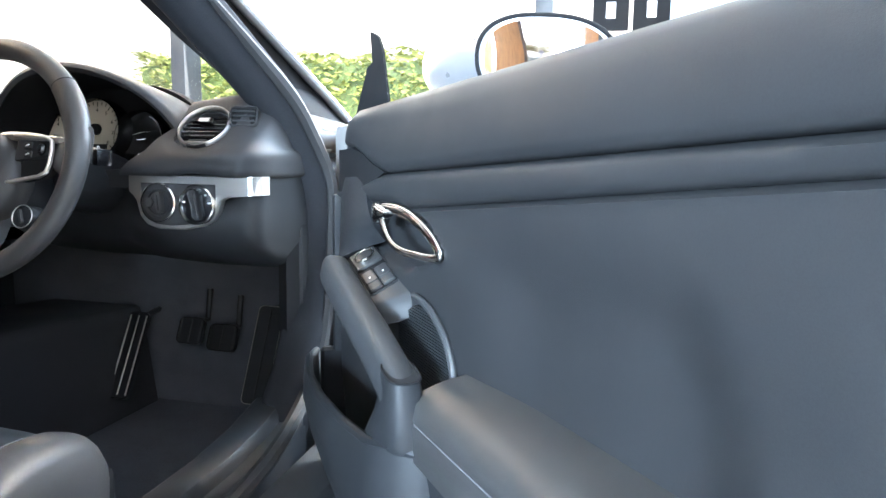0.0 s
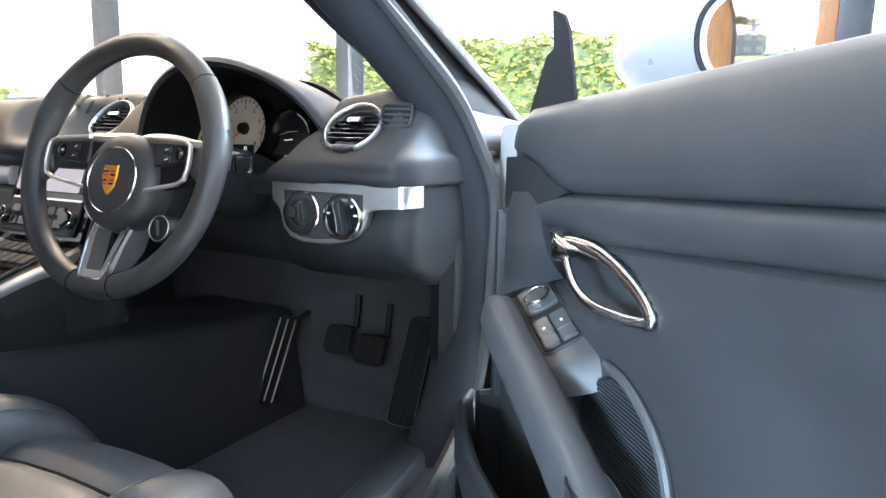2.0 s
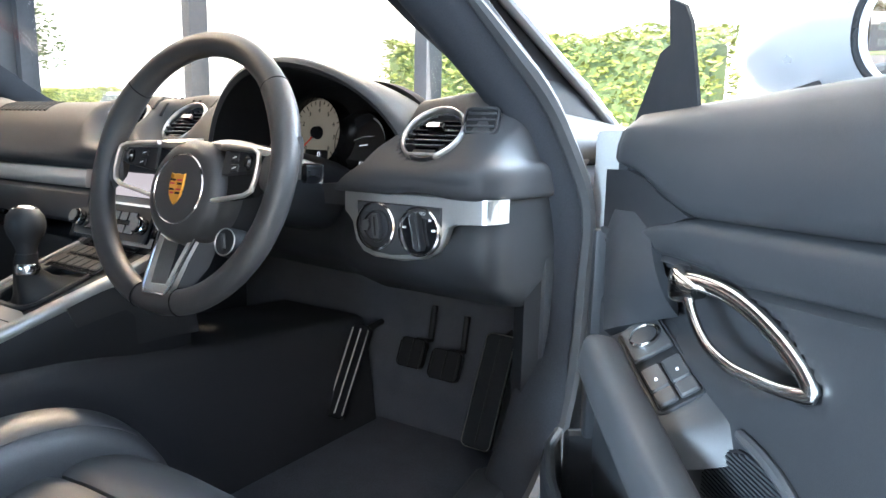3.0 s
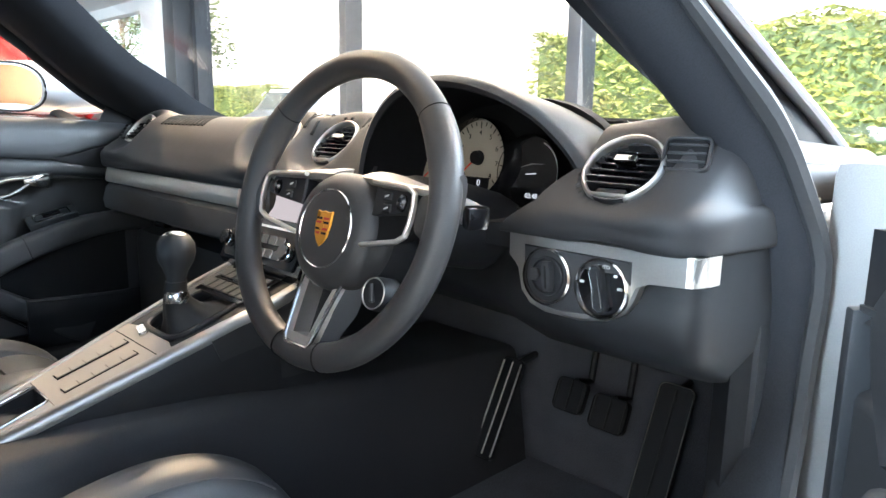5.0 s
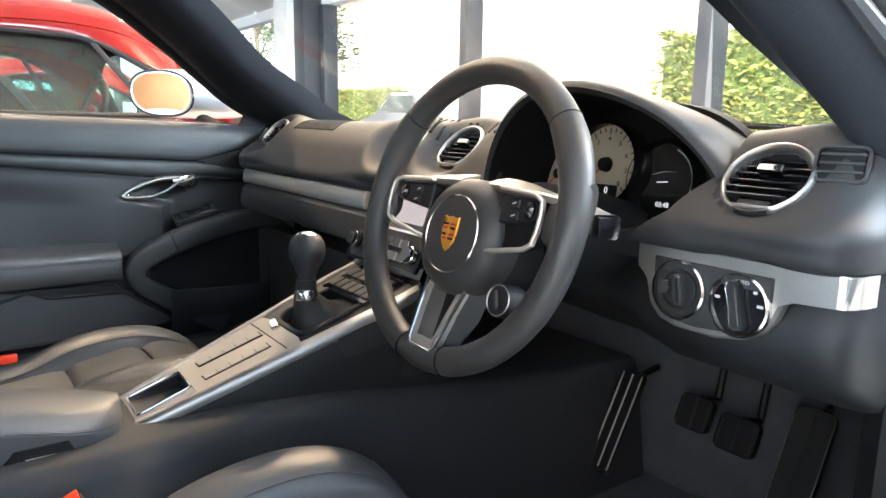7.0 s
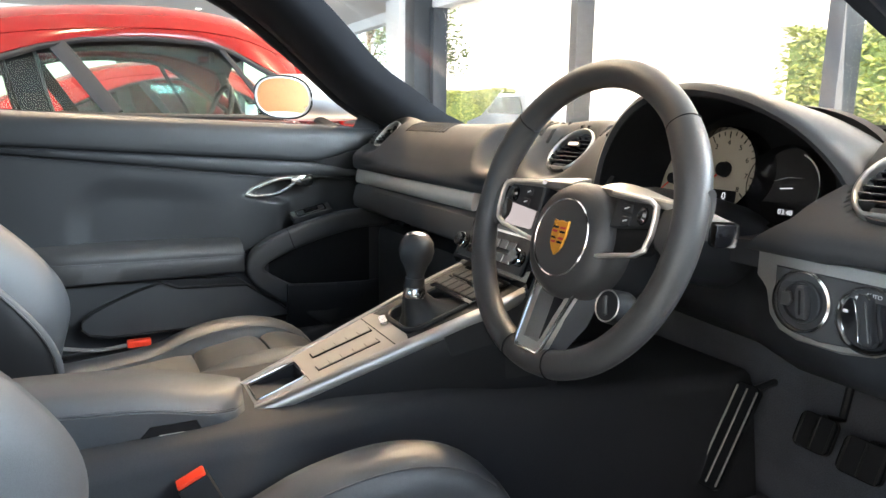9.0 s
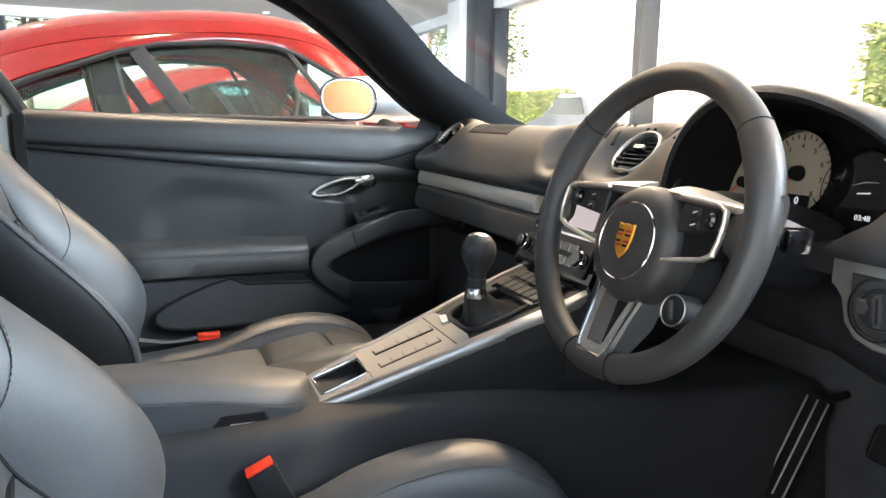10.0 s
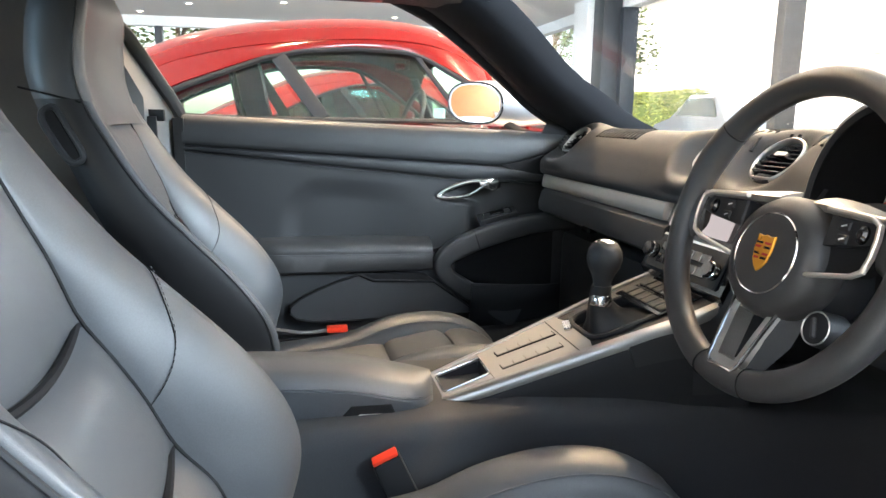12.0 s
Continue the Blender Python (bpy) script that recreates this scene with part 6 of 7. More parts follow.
# armrest
rings = []
for k in range(26):
    u = k / 25
    y = lerp(-0.72, -0.324, u)
    e = math.sqrt(max(0.0, 1 - (max(0.0, u - 0.80) / 0.2) ** 2))
    w = 0.060 * lerp(0.45, 1, e)
    zt = lerp(0.598, 0.584, smooth01((u - 0.3) / 0.6)) - 0.020 * smooth01((u - 0.62) / 0.38) ** 1.3
    zb = lerp(0.518, 0.515, u)
    zm = zt - 0.022 - 0.004 * u
    ax_ = 0.030
    rings.append([V((ax_ + a, y, h)) for a, h in ((-w, zb), (-w - 0.003, lerp(zb, zm, 0.6)), (-w, zm), (-w + 0.007, zt - 0.009), (-w + 0.020, zt - 0.002), (0, zt + 0.002), (w - 0.022, zt - 0.001), (w - 0.010, zt - 0.006), (w - 0.002, zm + 0.006), (w + 0.0005, zm + 0.0015), (w - 0.001, zm), (w + 0.0010, zm - 0.0015), (w + 0.001, lerp(zb, zm, 0.4)), (w - 0.003, zb))])
ar = part("armrest", loft(rings), M_SEAT, CON, "padded leather armrest lid with stitched seam", sharp=50)
for k in range(0, 24):
    p, q = rings[k][9], rings[k + 1][9]
    for f in (0.1, 0.43, 0.76):
        part("stitch", tube([p.lerp(q, f) + V((0.0006, 0, 0.003)), p.lerp(q, f + 0.2) + V((0.0006, 0, 0.003))], 0.0007, seg=4), M_THREAD, ar)
rc = part("latch_recess", plate([(-0.045, -0.014), (0.045, -0.014), (0.034, 0.012), (-0.022, 0.013)], 0.006, facing((0.0925, -0.424, 0.530), (1, 0, 0)), 0.002), M_DARK, ar)
part("latch", plate([(-0.028, -0.010), (0.032, -0.010), (0.026, 0.003), (-0.018, 0.004)], 0.006, facing((0.0935, -0.418, 0.527), (1, 0, 0)), 0.002), M_SILVER, rc)

GEAR = thing("gear_lever", (0.03, -0.075, 0.60), "manual gear lever with black ball knob and leather boot", "gear lever")
gb, gk = V((0.035, -0.060, ztop(-0.06) + 0.003)), V((0.020, -0.048, 0.722))
ax = (gk - gb).normalized()
MG = facing(gk, ax, (0, 1, 0))
# leather gaiter: a narrow sleeve that spreads into a loose tent reaching forward
rings = []
for t, rx, ry, fy in ((0.0, 0.050, 0.054, 0.044), (0.006, 0.044, 0.047, 0.037), (0.016, 0.033, 0.036, 0.026), (0.030, 0.0235, 0.026, 0.013), (0.044, 0.0185, 0.019, 0.004), (0.058, 0.0165, 0.0165, 0.0), (0.070, 0.0150, 0.0150, 0.0)):
    ring = []
    for q in range(40):
        h = 2 * math.pi * q / 40
        fold = 1 + 0.07 * math.sin(5 * h + 0.6) * smooth01((0.062 - t) / 0.03)
        ring.append(gb + V((math.cos(h) * rx * fold - 0.020 * (1 - t / 0.07), math.sin(h) * ry * fold + fy, 0.348 * (math.sin(h) * ry + fy) * (1 - t / 0.07))) + ax * t + V((0, 0, -0.012 * (1 - t / 0.07))))
    rings.append(ring)
part("boot", loft(rings), M_SHELL, GEAR, "leather gaiter", sharp=60)
part("collar", lathe([(0.0150, -0.072), (0.0165, -0.068), (0.0165, -0.060), (0.0150, -0.056)], 24, MG), M_CHROME, GEAR)
part("knob", lathe([(0, 0.031), (0.010, 0.030), (0.019, 0.025), (0.0255, 0.015), (0.0275, 0.002), (0.0245, -0.012), (0.0180, -0.023), (0.0140, -0.034), (0.0128, -0.048), (0.0128, -0.060), (0, -0.060)], 32, MG), M_PLASTIC, GEAR, "smooth black knob", sharp=60)
part("knob_top", lathe([(0, 0.0318), (0.0105, 0.0308), (0.018, 0.0265), (0.0185, 0.0245), (0, 0.02)], 28, MG), M_CHROME, GEAR, "polished knob cap", sharp=60)
part("base_frame", frame_ring(round_rect(0.124, 0.134, 0.034), 0.010, 0.008, on_slope(0.004, -0.021, 0.006)), M_PLASTIC, GEAR)
part("shift_plate", plate(round_rect(0.034, 0.013, 0.005), 0.006, on_slope(-0.020, -0.090, 0.009) @ pose(0, 0, 0, 0, 0, -14), 0.002), M_CHROME, GEAR)


# ---- pedals ----
def pedal(x, y, z, w, h, tilt, steel, name, label, bars):
    p = thing(name, (x, y, z - 0.5 * h), label, "pedal", "pedals")
    m = pose(x, y, z, 90 - tilt, 0, 0)
    pad = part("pad", plate(round_rect(w, h, 0.012), 0.010, m, 0.002), M_PLASTIC, p)
    for k in range(bars):
        bx = lerp(-w * 0.42, w * 0.42, k / max(1, bars - 1)) if bars > 1 else 0
        part("tread", box(bx - 0.0018, bx + 0.0018, -h * 0.46, h * 0.46, 0, 0.003, 0.001, 1, m), M_STEEL if steel else M_RUBBER, pad)
    part("edging", frame_ring(round_rect(w, h, 0.012), 0.0016, 0.003, m @ pose(0, 0, 0.002)), M_STEEL if name == "accelerator_pedal" else M_DARK, pad)
    part("arm", tube([m @ V((0, h * 0.45, -0.012)), m @ V((0, h * 0.62, -0.06)), V((x, 0.615, z + 0.08))], 0.007, seg=8), M_PLASTIC, p)


pedal(0.173, 0.50, 0.37, 0.050, 0.20, 28, True, "footrest", "steel-ribbed footrest beside the tunnel", 3)
pedal(0.315, 0.53, 0.43, 0.062, 0.060, 25, False, "clutch_pedal", "dark clutch pedal with bright edging", 3)
pedal(0.395, 0.53, 0.42, 0.070, 0.060, 25, False, "brake_pedal", "dark brake pedal with bright edging", 3)
pedal(0.495, 0.53, 0.39, 0.062, 0.22, 26, False, "accelerator_pedal", "tall dark floor-hinged accelerator pedal", 1)


# ---- seats ----
def spline(xs, ys, x):
    """A smooth line through the pairs, held at its ends."""
    if x <= xs[0]:
        return ys[0]
    if x >= xs[-1]:
        return ys[-1]
    k = max(i for i in range(len(xs) - 1) if xs[i] <= x)
    h = xs[k + 1] - xs[k]
    d = [(ys[i + 1] - ys[i]) / (xs[i + 1] - xs[i]) for i in range(len(xs) - 1)]
    a = (d[k - 1] + d[k]) / 2 if k else d[k]
    b = (d[k] + d[k + 1]) / 2 if k + 2 < len(xs) else d[k]
    t = (x - xs[k]) / h
    return ys[k] * (1 + 2 * t) * (1 - t) ** 2 + h * a * t * (1 - t) ** 2 + ys[k + 1] * t * t * (3 - 2 * t) + h * b * t * t * (t - 1)


def seat(cx, dy, name, label):
    """A sports seat: cushion and backrest with bolsters, hard shell and a headrest in one piece with the back."""
    S = thing(name, (cx, -0.45, 0.225), label, "car seat", "front seats")
    part("base", box(cx - 0.20, cx + 0.20, -0.58 + dy, -0.14 + dy, 0.225, 0.36, 0.03, 3), M_DARK, S)
    # cushion
    top = lambda y: spline([-0.66, -0.45, -0.30, -0.20, -0.13, -0.085, -0.06], [0.425, 0.430, 0.452, 0.468, 0.462, 0.432, 0.385], y)
    for y0, y1 in ((-0.62, -0.335), (-0.330, -0.200), (-0.195, -0.062)):
        rings = []
        for k in range(11):
            y = lerp(y0, y1, k / 10)
            e = 0.008 * (1 - min(1, 6 * min(k / 10, 1 - k / 10)) ** 0.5) if not (y1 > -0.1 and k > 5) else 0
            z = top(y) - e
            rings.append([V((cx + a, y + dy - 0.011, h)) for a, h in ((-0.155, 0.34), (-0.155, z - 0.016), (-0.12, z - 0.006), (-0.06, z), (0, z + 0.002), (0.06, z), (0.12, z - 0.006), (0.155, z - 0.016), (0.155, 0.34))])
        part("cushion", loft(rings), M_SEAT, S, "leather seat cushion panel", sharp=60)
    for side in (-1, 1):
        rings = []
        for k in range(30):
            y = lerp(-0.66, -0.045, 1 - (1 - k / 29) ** 1.25)
            zt = spline([-0.66, -0.50, -0.40, -0.33, -0.26, -0.19, -0.13, -0.09, -0.06, -0.045], [0.455, 0.465, 0.478, 0.505, 0.519, 0.519, 0.503, 0.474, 0.425, 0.375], y)
            outer = side * cx > 0
            zt -= 0.032 if outer else 0.0
            xc = spline([-0.66, -0.3, -0.13, -0.045], [0.178, 0.174, 0.150, 0.112] if outer else [0.178, 0.183, 0.170, 0.142], y)
            prof = ((-0.060, -0.070), (-0.056, -0.034), (-0.044, -0.012), (-0.022, -0.002), (0.002, 0.0), (0.018, -0.003), (0.029, -0.010), (0.036, -0.022), (0.040, -0.045), (0.039, -0.075), (0.035, -0.11), (-0.03, -0.11))
            rings.append([V((cx + side * (xc + a), y + dy - 0.011, max(0.30, zt + h))) for a, h in prof])
        cb = part("cushion_bolster", loft(rings), M_SEAT, S, "raised leather side bolster", sharp=60)
        part("stitching", tube([r[2] + V((0, 0, 0.001)) for r in rings[4:26]], 0.0012, seg=5), M_THREAD, cb)
    part("front_skirt", box(cx - 0.17, cx + 0.17, -0.10 + dy - 0.011, -0.066 + dy - 0.011, 0.26, 0.40, 0.015, 3), M_LEATHER, S)
    # backrest outlines by height
    Z = [0.40, 0.47, 0.55, 0.60, 0.66, 0.70, 0.745, 0.81, 0.855, 0.90, 0.95, 1.00, 1.06, 1.12, 1.165]
    ridge_y = lambda z: spline(Z, [-0.600, -0.580, -0.562, -0.572, -0.608, -0.642, -0.685, -0.745, -0.778, -0.806, -0.834, -0.848, -0.848, -0.842, -0.856], z)
    ridge_x = lambda z: spline(Z, [0.185, 0.195, 0.202, 0.205, 0.206, 0.205, 0.201, 0.190, 0.181, 0.171, 0.160, 0.152, 0.145, 0.136, 0.110], z)
    crease_y = lambda z: spline(Z, [-0.62, -0.632, -0.652, -0.690, -0.719, -0.742, -0.770, -0.792, -0.810, -0.828, -0.850, -0.862, -0.858, -0.850, -0.865], z)
    crease_x = lambda z: spline(Z, [0.140, 0.140, 0.137, 0.134, 0.131, 0.129, 0.126, 0.118, 0.112, 0.106, 0.100, 0.095, 0.09, 0.085, 0.07], z)
    back_y = lambda z: spline(Z, [-0.74, -0.75, -0.765, -0.78, -0.80, -0.815, -0.835, -0.865, -0.885, -0.905, -0.930, -0.945, -0.945, -0.935, -0.915], z)
    def W(x, y, z):
        return V((cx + x, y + dy, z - 0.009))
    def bol(side, z, f):
        """On a bolster: f from its ridge (0) to the crease beside the centre panel (1)."""
        xr, xc, yr, yc = ridge_x(z), crease_x(z), ridge_y(z), crease_y(z)
        return W(side * (lerp(xr, xc, f) - 0.004 * math.sin(math.pi * f)), lerp(yr, yc, f ** 1.7), z)
    # hard shell at the sides and the back
    rings = []
    for k in range(40):
        z = lerp(0.40, 0.965, k / 39)
        xr, yr, yb = ridge_x(z), ridge_y(z), back_y(z)
        half = [(xr + 0.004, yr - 0.010), (xr + 0.011, yr - 0.030), (lerp(xr, xr * 0.93, 0.4) + 0.011, lerp(yr, yb, 0.55)), (xr * 0.90, lerp(yr, yb, 0.9)), (xr * 0.6, yb)]
        rings.append([W(a, b, z) for a, b in half] + [W(-a, b, z) for a, b in half[::-1]] + [W(q * crease_x(z), crease_y(z) - 0.025, z) for q in (-1, 1)])
    part("side_shell", loft(rings), M_SHELL, S, "dark leather side shell", sharp=60)
    for side in (-1, 1):
        rings = []
        for k in range(44):
            z = lerp(0.41, 0.962, k / 43)
            pts = [bol(side, z, f) for f in (0, 0.12, 0.25, 0.4, 0.55, 0.7, 0.85, 1.0)]
            xr, yr = ridge_x(z), ridge_y(z)
            rings.append([W(side * (xr - 0.02), back_y(z) + 0.03, z), W(side * (xr + 0.0045), yr - 0.012, z), W(side * (xr + 0.0035), yr - 0.004, z)] + pts + [W(side * crease_x(z), crease_y(z) - 0.02, z)])
        bb = part("back_bolster", loft(rings), M_SEAT, S, "leather backrest bolster", sharp=60)
        part("piping", tube([W(side * (ridge_x(z) + 0.0055), ridge_y(z) - 0.010, z) for z in [lerp(0.42, 0.955, k / 40) for k in range(41)]], 0.0022, seg=6), M_LEATHER, bb)
        seam = [bol(side, spline([0, 0.3, 0.6, 1.0], [0.782, 0.752, 0.706, 0.648], f), f) + V((0, 0.0006, 0.0004)) for f in [k / 24 for k in range(25)]]
        part("seam", tube(seam, 0.0008, seg=5), M_DARK, bb)
        for k in range(1, 24 if side * cx < 0 else 1):
            d = (seam[k + 1] - seam[k]) * 0.55
            part("stitch", tube([seam[k] + V((0, 0.0012, 0.0045)), seam[k] + d + V((0, 0.0012, 0.0045))], 0.0008, seg=4), M_THREAD, bb)
    # centre panels with a fold between each two
    for z0, z1 in ((0.42, 0.598), (0.603, 0.738), (0.743, 0.950)):
        rings = []
        for k in range(17):
            f = k / 16
            zz = lerp(z0, z1, f)
            puff = 0.018 * min(1, 5 * min(f, 1 - f)) ** 0.5 - 0.013
            row = []
            for q in range(-6, 7):
                a = q / 6
                z = zz - 0.016 * (1 - a * a)
                row.append(W(a * (crease_x(zz) + 0.002), crease_y(z) + puff * (1 - a ** 6) - 0.004 * abs(a) ** 6 + 0.003, z))
            row += [W(crease_x(zz), crease_y(zz) - 0.045, zz), W(-crease_x(zz), crease_y(zz) - 0.045, zz)]
            rings.append(row)
        part("centre_panel", loft(rings), M_SEAT, S, "leather panel of the backrest", sharp=60)
    # black beads laid in the folds draw the shade of the dips
    for zf in (0.6005, 0.7405):
        part("fold", tube([W(a * crease_x(zf), crease_y(zf - 0.016 * (1 - a * a)) - 0.006, zf - 0.016 * (1 - a * a)) for a in [q / 8 - 1 for q in range(17)]], 0.0045, seg=6), M_DARK, S)
    # likewise black lines beside the bolsters: crease shade put in as colour
    for side in (-1, 1):
        part("crease", tube([W(side * (crease_x(z) + 0.001), crease_y(z) + 0.0005, z) for z in [lerp(0.44, 0.94, k / 40) for k in range(41)]], 0.0022, seg=6), M_DARK, S)
    # headrest
    rings = []
    for k in range(24):
        z = lerp(0.925, 1.165, k / 23)
        xr, yr, yb = ridge_x(z), ridge_y(z), back_y(z)
        e = smooth01((z - 1.12) / 0.045)
        half = [(0.0, yr - 0.012), (xr * 0.5, yr - 0.010), (xr * 0.82, yr - 0.002), (xr * 0.94, yr - 0.001), (xr, yr - 0.010), (xr + 0.004, yr - 0.022), (xr * 0.96 + 0.004, lerp(yr, yb, 0.6)), (xr * 0.86, lerp(yr, yb, 0.92)), (xr * 0.6, yb), (0.0, yb)]
        rings.append([W(a, b, z) for a, b in half] + [W(-a, b, z) for a, b in half[-2:0:-1]])
    hr = part("headrest", loft(rings), M_SEAT, S, "tall headrest in one piece with the backrest", sharp=60)
    for side in (-1, 1):
        part("piping", tube([W(side * (ridge_x(z) + 0.003), ridge_y(z) - 0.012, z) for z in [lerp(0.955, 1.15, k / 20) for k in range(21)]], 0.0018, seg=6), M_LEATHER, hr)
        part("shell_seam", tube([W(side * (lerp(ridge_x(0.963), ridge_x(0.985) * 0.93, f) + 0.008), lerp(ridge_y(0.963) - 0.012, back_y(0.99), f), 0.960 + 0.022 * f) for f in [k / 8 for k in range(9)]], 0.0018, seg=6), M_DARK, hr)
        so = [W(side * (ridge_x(z) * 0.965 + 0.012), y, z) for y, z in ((-0.905, 0.948), (-0.888, 0.950), (-0.868, 0.915), (-0.850, 0.880), (-0.858, 0.868), (-0.872, 0.872), (-0.894, 0.905), (-0.908, 0.932))]
        part("belt_slot", tube(curve(so, 36, True), 0.0055, 0.004, up=(side, 0, 0), seg=8, closed=True), M_PLASTIC, S, "belt guide slot")
        part("slot_hole", loft([curve(so, 36, True), [p + V((-side * 0.004, 0, 0)) for p in curve(so, 36, True)]]), M_DARK, S)
    return S


seat(0.405, 0.048, "driver_seat", "black leather sports seat with raised bolsters, beside the open door")
seat(-0.370, 0.017, "passenger_seat", "black leather sports seat with raised bolsters, beside the closed door")
BU = thing("seat_belt_buckle", (0.160, -0.40, 0.42), "black belt buckle with a bright red button on a long stalk", "buckle")
mb = pose(0.160, -0.393, 0.465, 24, 0, 0)
part("casing", box(-0.011, 0.011, -0.019, 0.019, -0.055, 0.036, 0.004, 2, mb), M_PLASTIC, BU)
part("button", box(-0.0095, 0.0095, -0.0175, 0.0175, 0.0355, 0.041, 0.002, 2, mb), M_BUCKLE, BU, "red release button")
part("stalk", tube([mb @ V((0, 0, -0.05)), mb @ V((0, -0.01, -0.12)), mb @ V((0, -0.03, -0.20))], 0.006, 0.014, up=(1, 0, 0), seg=10), M_DARK, BU)
B2 = thing("seat_belt_anchor", (-0.655, -0.47, 0.36), "pale belt end with a red catch beside the passenger seat", "belt anchor")
part("strap", tube(curve([(-0.655, -0.66, 0.445), (-0.655, -0.577, 0.430), (-0.655, -0.50, 0.416), (-0.655, -0.44, 0.420)], 12), 0.010, 0.0035, seg=8), M_TRIM, B2)
part("bracket", box(-0.668, -0.642, -0.60, -0.44, 0.340, 0.408, 0.005), M_DARK, B2)
part("catch", box(-0.660, -0.638, -0.445, -0.395, 0.416, 0.432, 0.004), M_BUCKLE, B2, "red plastic catch")


# ---- red classic coupe beside ----
def coupe(x, y, paint, label, seats=True):
    """An old rear-engined coupe; its greenhouse is what shows above the near door."""
    C = thing("classic_coupe", (x, y, 0), label, "car", "red cars in the showroom")
    prof = [(-2.05, 0.30, 0.70, 0.55), (-1.9, 0.62, 0.76, 0.80), (-1.4, 0.80, 0.82, 0.91), (-0.9, 0.88, 0.82, 0.93), (0.0, 0.88, 0.80, 0.92), (0.7, 0.86, 0.80, 0.90), (1.2, 0.80, 0.82, 0.84), (1.75, 0.68, 0.78, 0.70), (2.1, 0.45, 0.68, 0.52)]
    rings = []
    for py, z, w, zs in prof:
        rings.append([V((x + w * a, y + py, h)) for a, h in ((-1, 0.22), (-1.03, 0.45), (-1.0, 0.68 * zs / 0.9), (-0.92, zs * 0.97), (-0.8, zs), (0, zs + 0.01), (0.8, zs), (0.92, zs * 0.97), (1.0, 0.68 * zs / 0.9), (1.03, 0.45), (1, 0.22))])
    part("body", loft(rings), paint, C, sharp=40)
    line = curve([(-1.55, 0.93, 0.47), (-1.25, 1.07, 0.52), (-0.94, 1.19, 0.555), (-0.745, 1.265, 0.57), (-0.46, 1.325, 0.58), (-0.05, 1.362, 0.58), (0.227, 1.350, 0.575), (0.40, 1.300, 0.56), (0.52, 1.240, 0.54)], 49)
    def roof(u, v):
        k = min(max(u, 0.0), 1.0) * 48
        i = min(int(k), 47)
        p = line[i].lerp(line[i + 1], k - i)
        return V((x + p.z * v, y + p.x, p.y - 0.022 * abs(v) ** 2 - 0.095 * abs(v) ** 7))
    def arc(q):
        """Height of the side windows' upper edge at a place along the car."""
        return table([-1.6, -0.99, -0.93, -0.768, -0.472, -0.322, -0.1, 0.123, 0.215, 0.407, 0.60], [0.90, 0.925, 0.965, 1.046, 1.160, 1.198, 1.218, 1.212, 1.185, 1.071, 0.93], q)
    part("roof", sheet([[roof(i / 24, math.sin(math.pi / 2 * (j / 12 - 1))) for j in range(25)] for i in range(25)], 0.012), paint, C, "red roof with a sunroof line", sharp=50)
    part("sunroof_gap", tube([roof(a, b) + V((0, 0, 0.001)) for a, b in ((0.60, -0.55), (0.60, 0.55), (0.78, 0.55), (0.78, -0.55))], 0.003, seg=5, closed=True), M_DARK, C)
    part("headliner", sheet([[roof(i / 24, 0.96 * math.sin(math.pi / 2 * (j / 12 - 1))) + V((0, 0, -0.024)) for j in range(25)] for i in range(25)], 0.006), M_DARK, C, sharp=50)
    for side in (-1, 1):
        def flank(q, z):
            return V((x + side * (0.725 - 0.150 * smooth01((z - 0.92) / 0.36)), y + q, z))
        rail = [roof(k / 48, side) + V((side * 0.004, 0, -0.006)) for k in range(49)]
        part("gutter", tube(rail, 0.009, 0.011, seg=8), paint, C)
        rows = []
        for p in rail:
            low = flank(p.y - y, min(arc(p.y - y), p.z - 0.004))
            rows.append([p, p.lerp(low, 0.5) + V((side * 0.006, 0, 0)), low])
        part("side_panel", sheet(rows if side > 0 else [r[::-1] for r in rows], 0.014), paint, C, "red panel over the side windows", sharp=50)
        qs = [lerp(-0.985, 0.60, k / 40) for k in range(41)]
        part("window_frame", tube([flank(q, arc(q)) + V((side * 0.006, 0, -0.006)) for q in qs], 0.011, 0.012, seg=8), M_DARK, C, "dark window frame")
        part("belt_trim", tube([flank(-1.02, 0.922), flank(-0.4, 0.922), flank(0.66, 0.915)], 0.014, 0.010, seg=8), M_DARK, C)
        part("b_pillar", tube([flank(-0.250, 0.925), flank(-0.335, 1.055), flank(-0.418, 1.180)], 0.030, 0.008, up=(side, 0, 0), seg=12, power=4), M_DARK, C)
        part("quarter_bar", tube([flank(0.345, 0.925), flank(0.162, 1.205)], 0.010, 0.008, up=(side, 0, 0), seg=10, power=4), M_DARK, C)
        part("a_pillar", tube([flank(0.66, 0.91), flank(0.50, 1.04), roof(0.97, side) + V((0, 0, -0.006))], 0.026, 0.016, up=(side, 0, 0), seg=10, power=3), paint, C)
        part("screen_pillar", tube([flank(0.62, 0.93) - V((side * 0.05, 0, 0)), roof(0.95, side * 0.93) + V((0, 0, -0.03))], 0.028, 0.018, seg=10), M_DARK, C, "black inner windscreen pillar")
        gl = part("side_glass", sheet([[flank(q, 0.925) - V((side * 0.012, 0, 0)), flank(q, max(0.926, arc(q))) - V((side * 0.010, 0, 0))] for q in qs], 0.004), M_CARGLASS, C, "side windows")
        gl.visible_shadow = False
        mh = part("door_mirror", lathe([(0, -0.05), (0.05, -0.045), (0.075, -0.015), (0.078, 0.02), (0, 0.02)], 24, pose(x + side * 0.86, y + 0.52, 0.96, 90, 0, 0)), paint, C, sharp=60)
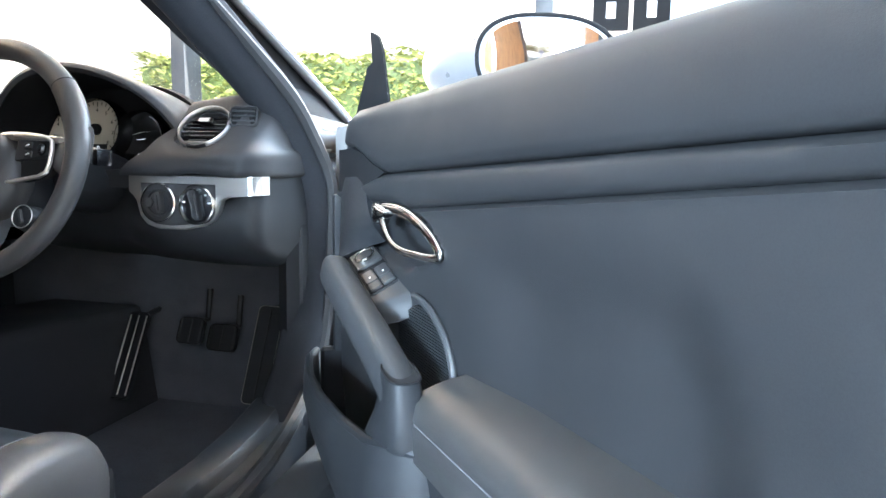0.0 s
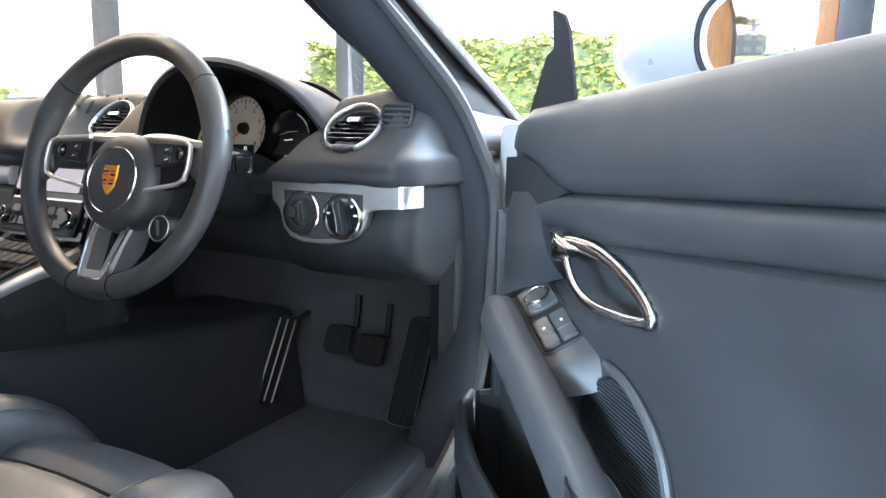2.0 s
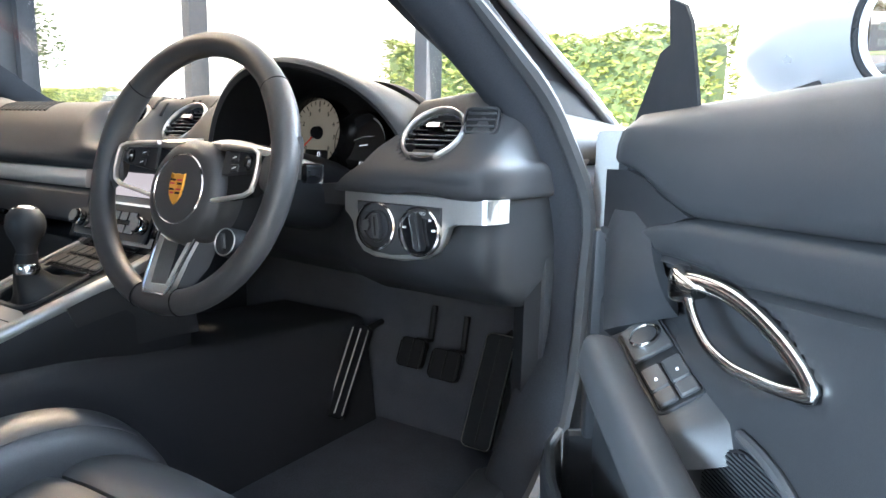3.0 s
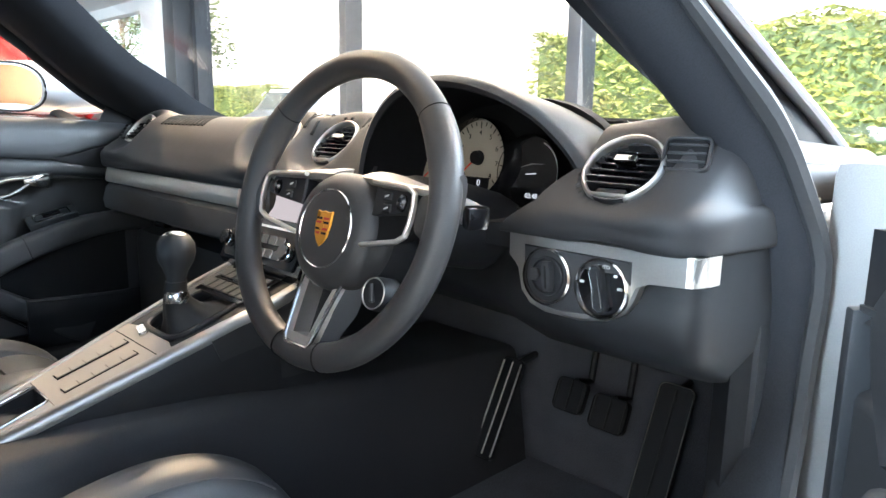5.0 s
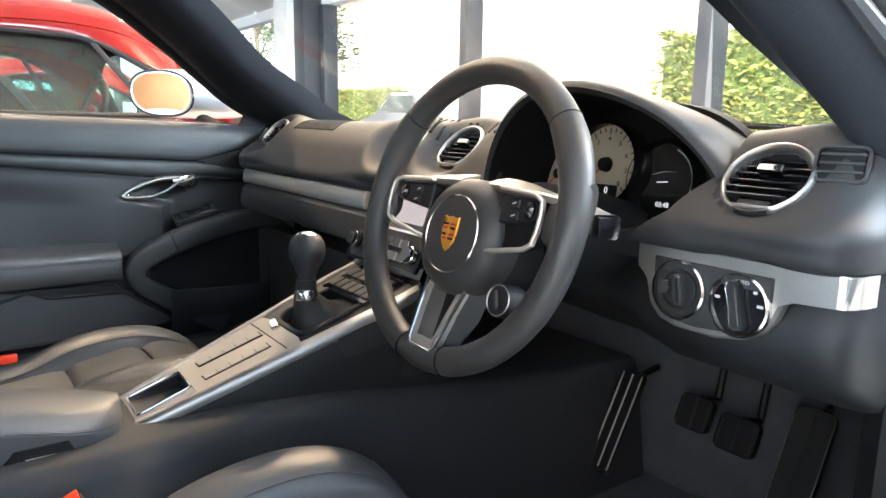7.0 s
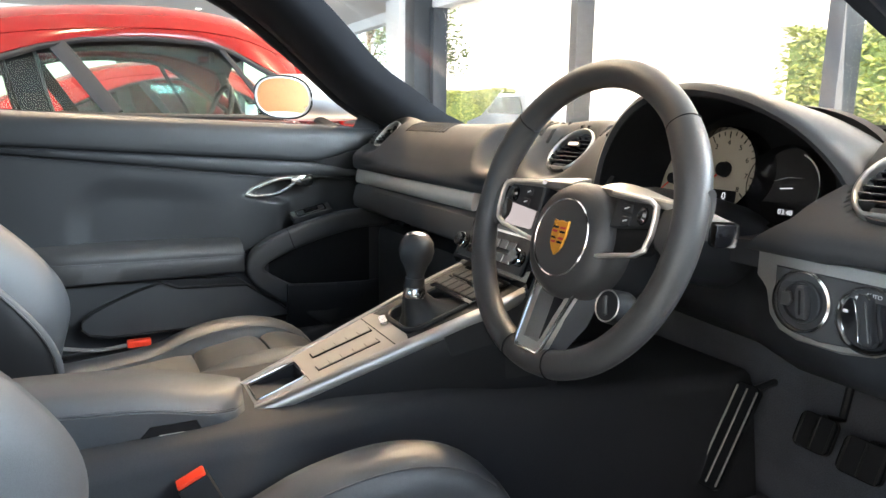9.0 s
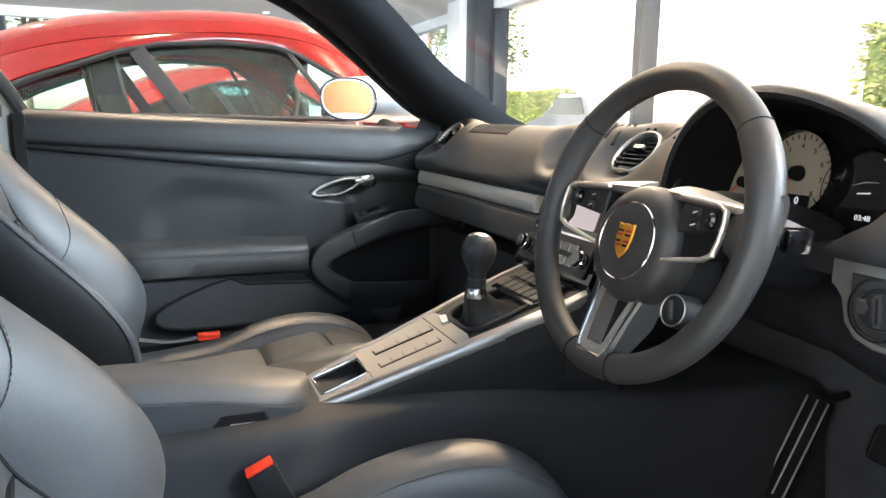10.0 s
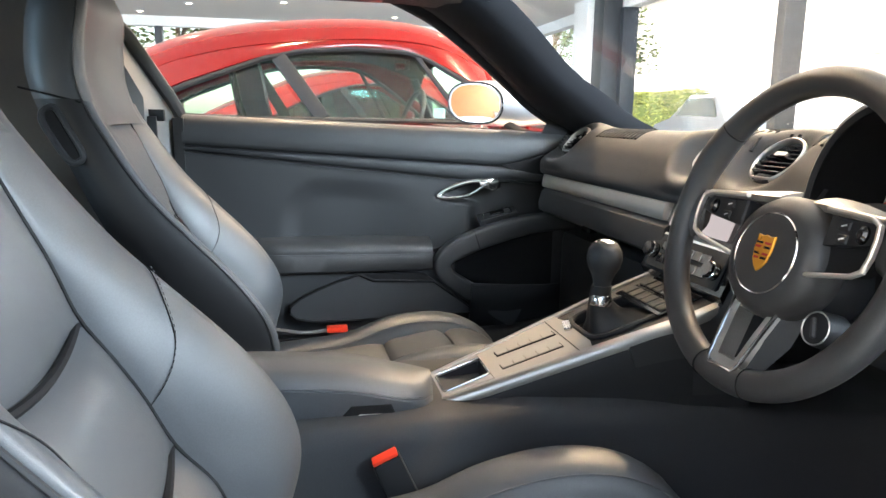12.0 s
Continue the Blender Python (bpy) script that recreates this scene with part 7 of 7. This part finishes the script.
        part("mirror_glass", lathe([(0, 0.024), (0.07, 0.024), (0.07, 0.018), (0, 0.018)], 24, pose(x + side * 0.86, y + 0.52, 0.96, 90, 0, 0)), M_MIRROR, mh)
    w1 = part("windscreen", sheet([[V((x + lerp(-0.68, 0.68, j / 8), y + 0.84 - 0.10 * (j / 4 - 1) ** 2, 0.92)), roof(1.0, j / 4 - 1)] for j in range(9)], 0.004), M_CARGLASS, C)
    w1.visible_shadow = False
    w2 = part("rear_window", sheet([[roof(0.02, j / 4 - 1) + V((0, -0.02, 0)), V((x + lerp(-0.55, 0.55, j / 8), y - 1.75, 0.90))] for j in range(9)], 0.004), M_CARGLASS, C)
    w2.visible_shadow = False
    C.rotation_euler = (0, 0, radians(6))
    if seats:
        for sx in (-0.33, 0.33):
            part("seat", loft([[V((x + sx + a * w, y + yy + b, z)) for a, b in ((-1, 0.05), (0, 0.07), (1, 0.05), (1, -0.05), (-1, -0.05))] for w, yy, z in ((0.22, -0.38, 0.5), (0.23, -0.44, 0.75), (0.20, -0.48, 0.92), (0.12, -0.50, 1.0), (0.11, -0.52, 1.12), (0.08, -0.53, 1.16))]), M_DARK, C)
    part("rear_mirror", box(x - 0.11, x + 0.11, y + 0.26, y + 0.28, 1.165, 1.215, 0.008), M_DARK, C, "inside mirror")
    part("rear_mirror_glass", box(x - 0.10, x + 0.10, y + 0.254, y + 0.259, 1.170, 1.210), M_MIRROR, C)
    part("wheel_rim", tube([V((x - 0.33 + 0.19 * math.cos(h), y + 0.40 + 0.06 * math.sin(h), 0.90 + 0.18 * math.sin(h))) for h in [2 * math.pi * k / 30 for k in range(30)]], 0.014, seg=8, closed=True), M_DARK, C)
    part("dash_top", box(x - 0.66, x + 0.66, y + 0.50, y + 0.8, 0.86, 0.93, 0.03), M_DARK, C)
    part("price_card", box(x + 0.1, x + 0.42, y + 0.55, y + 0.56, 0.93, 1.02, 0.002), M_WHITE, C)
    for side in (-1, 1):
        for wy in (-1.2, 1.15):
            part("wheel", lathe([(0, -0.09), (0.27, -0.11), (0.31, -0.08), (0.31, 0.08), (0.27, 0.11), (0, 0.09)], 28, pose(x + side * 0.74, y + wy, 0.31, 0, 90, 0)), M_RUBBER, C)
    return C


coupe(-2.58, -0.22, M_RED, "dark red classic coupe parked beside the silver car")
coupe(-5.6, 0.25, M_RED2, "bright red classic coupe parked farther off")
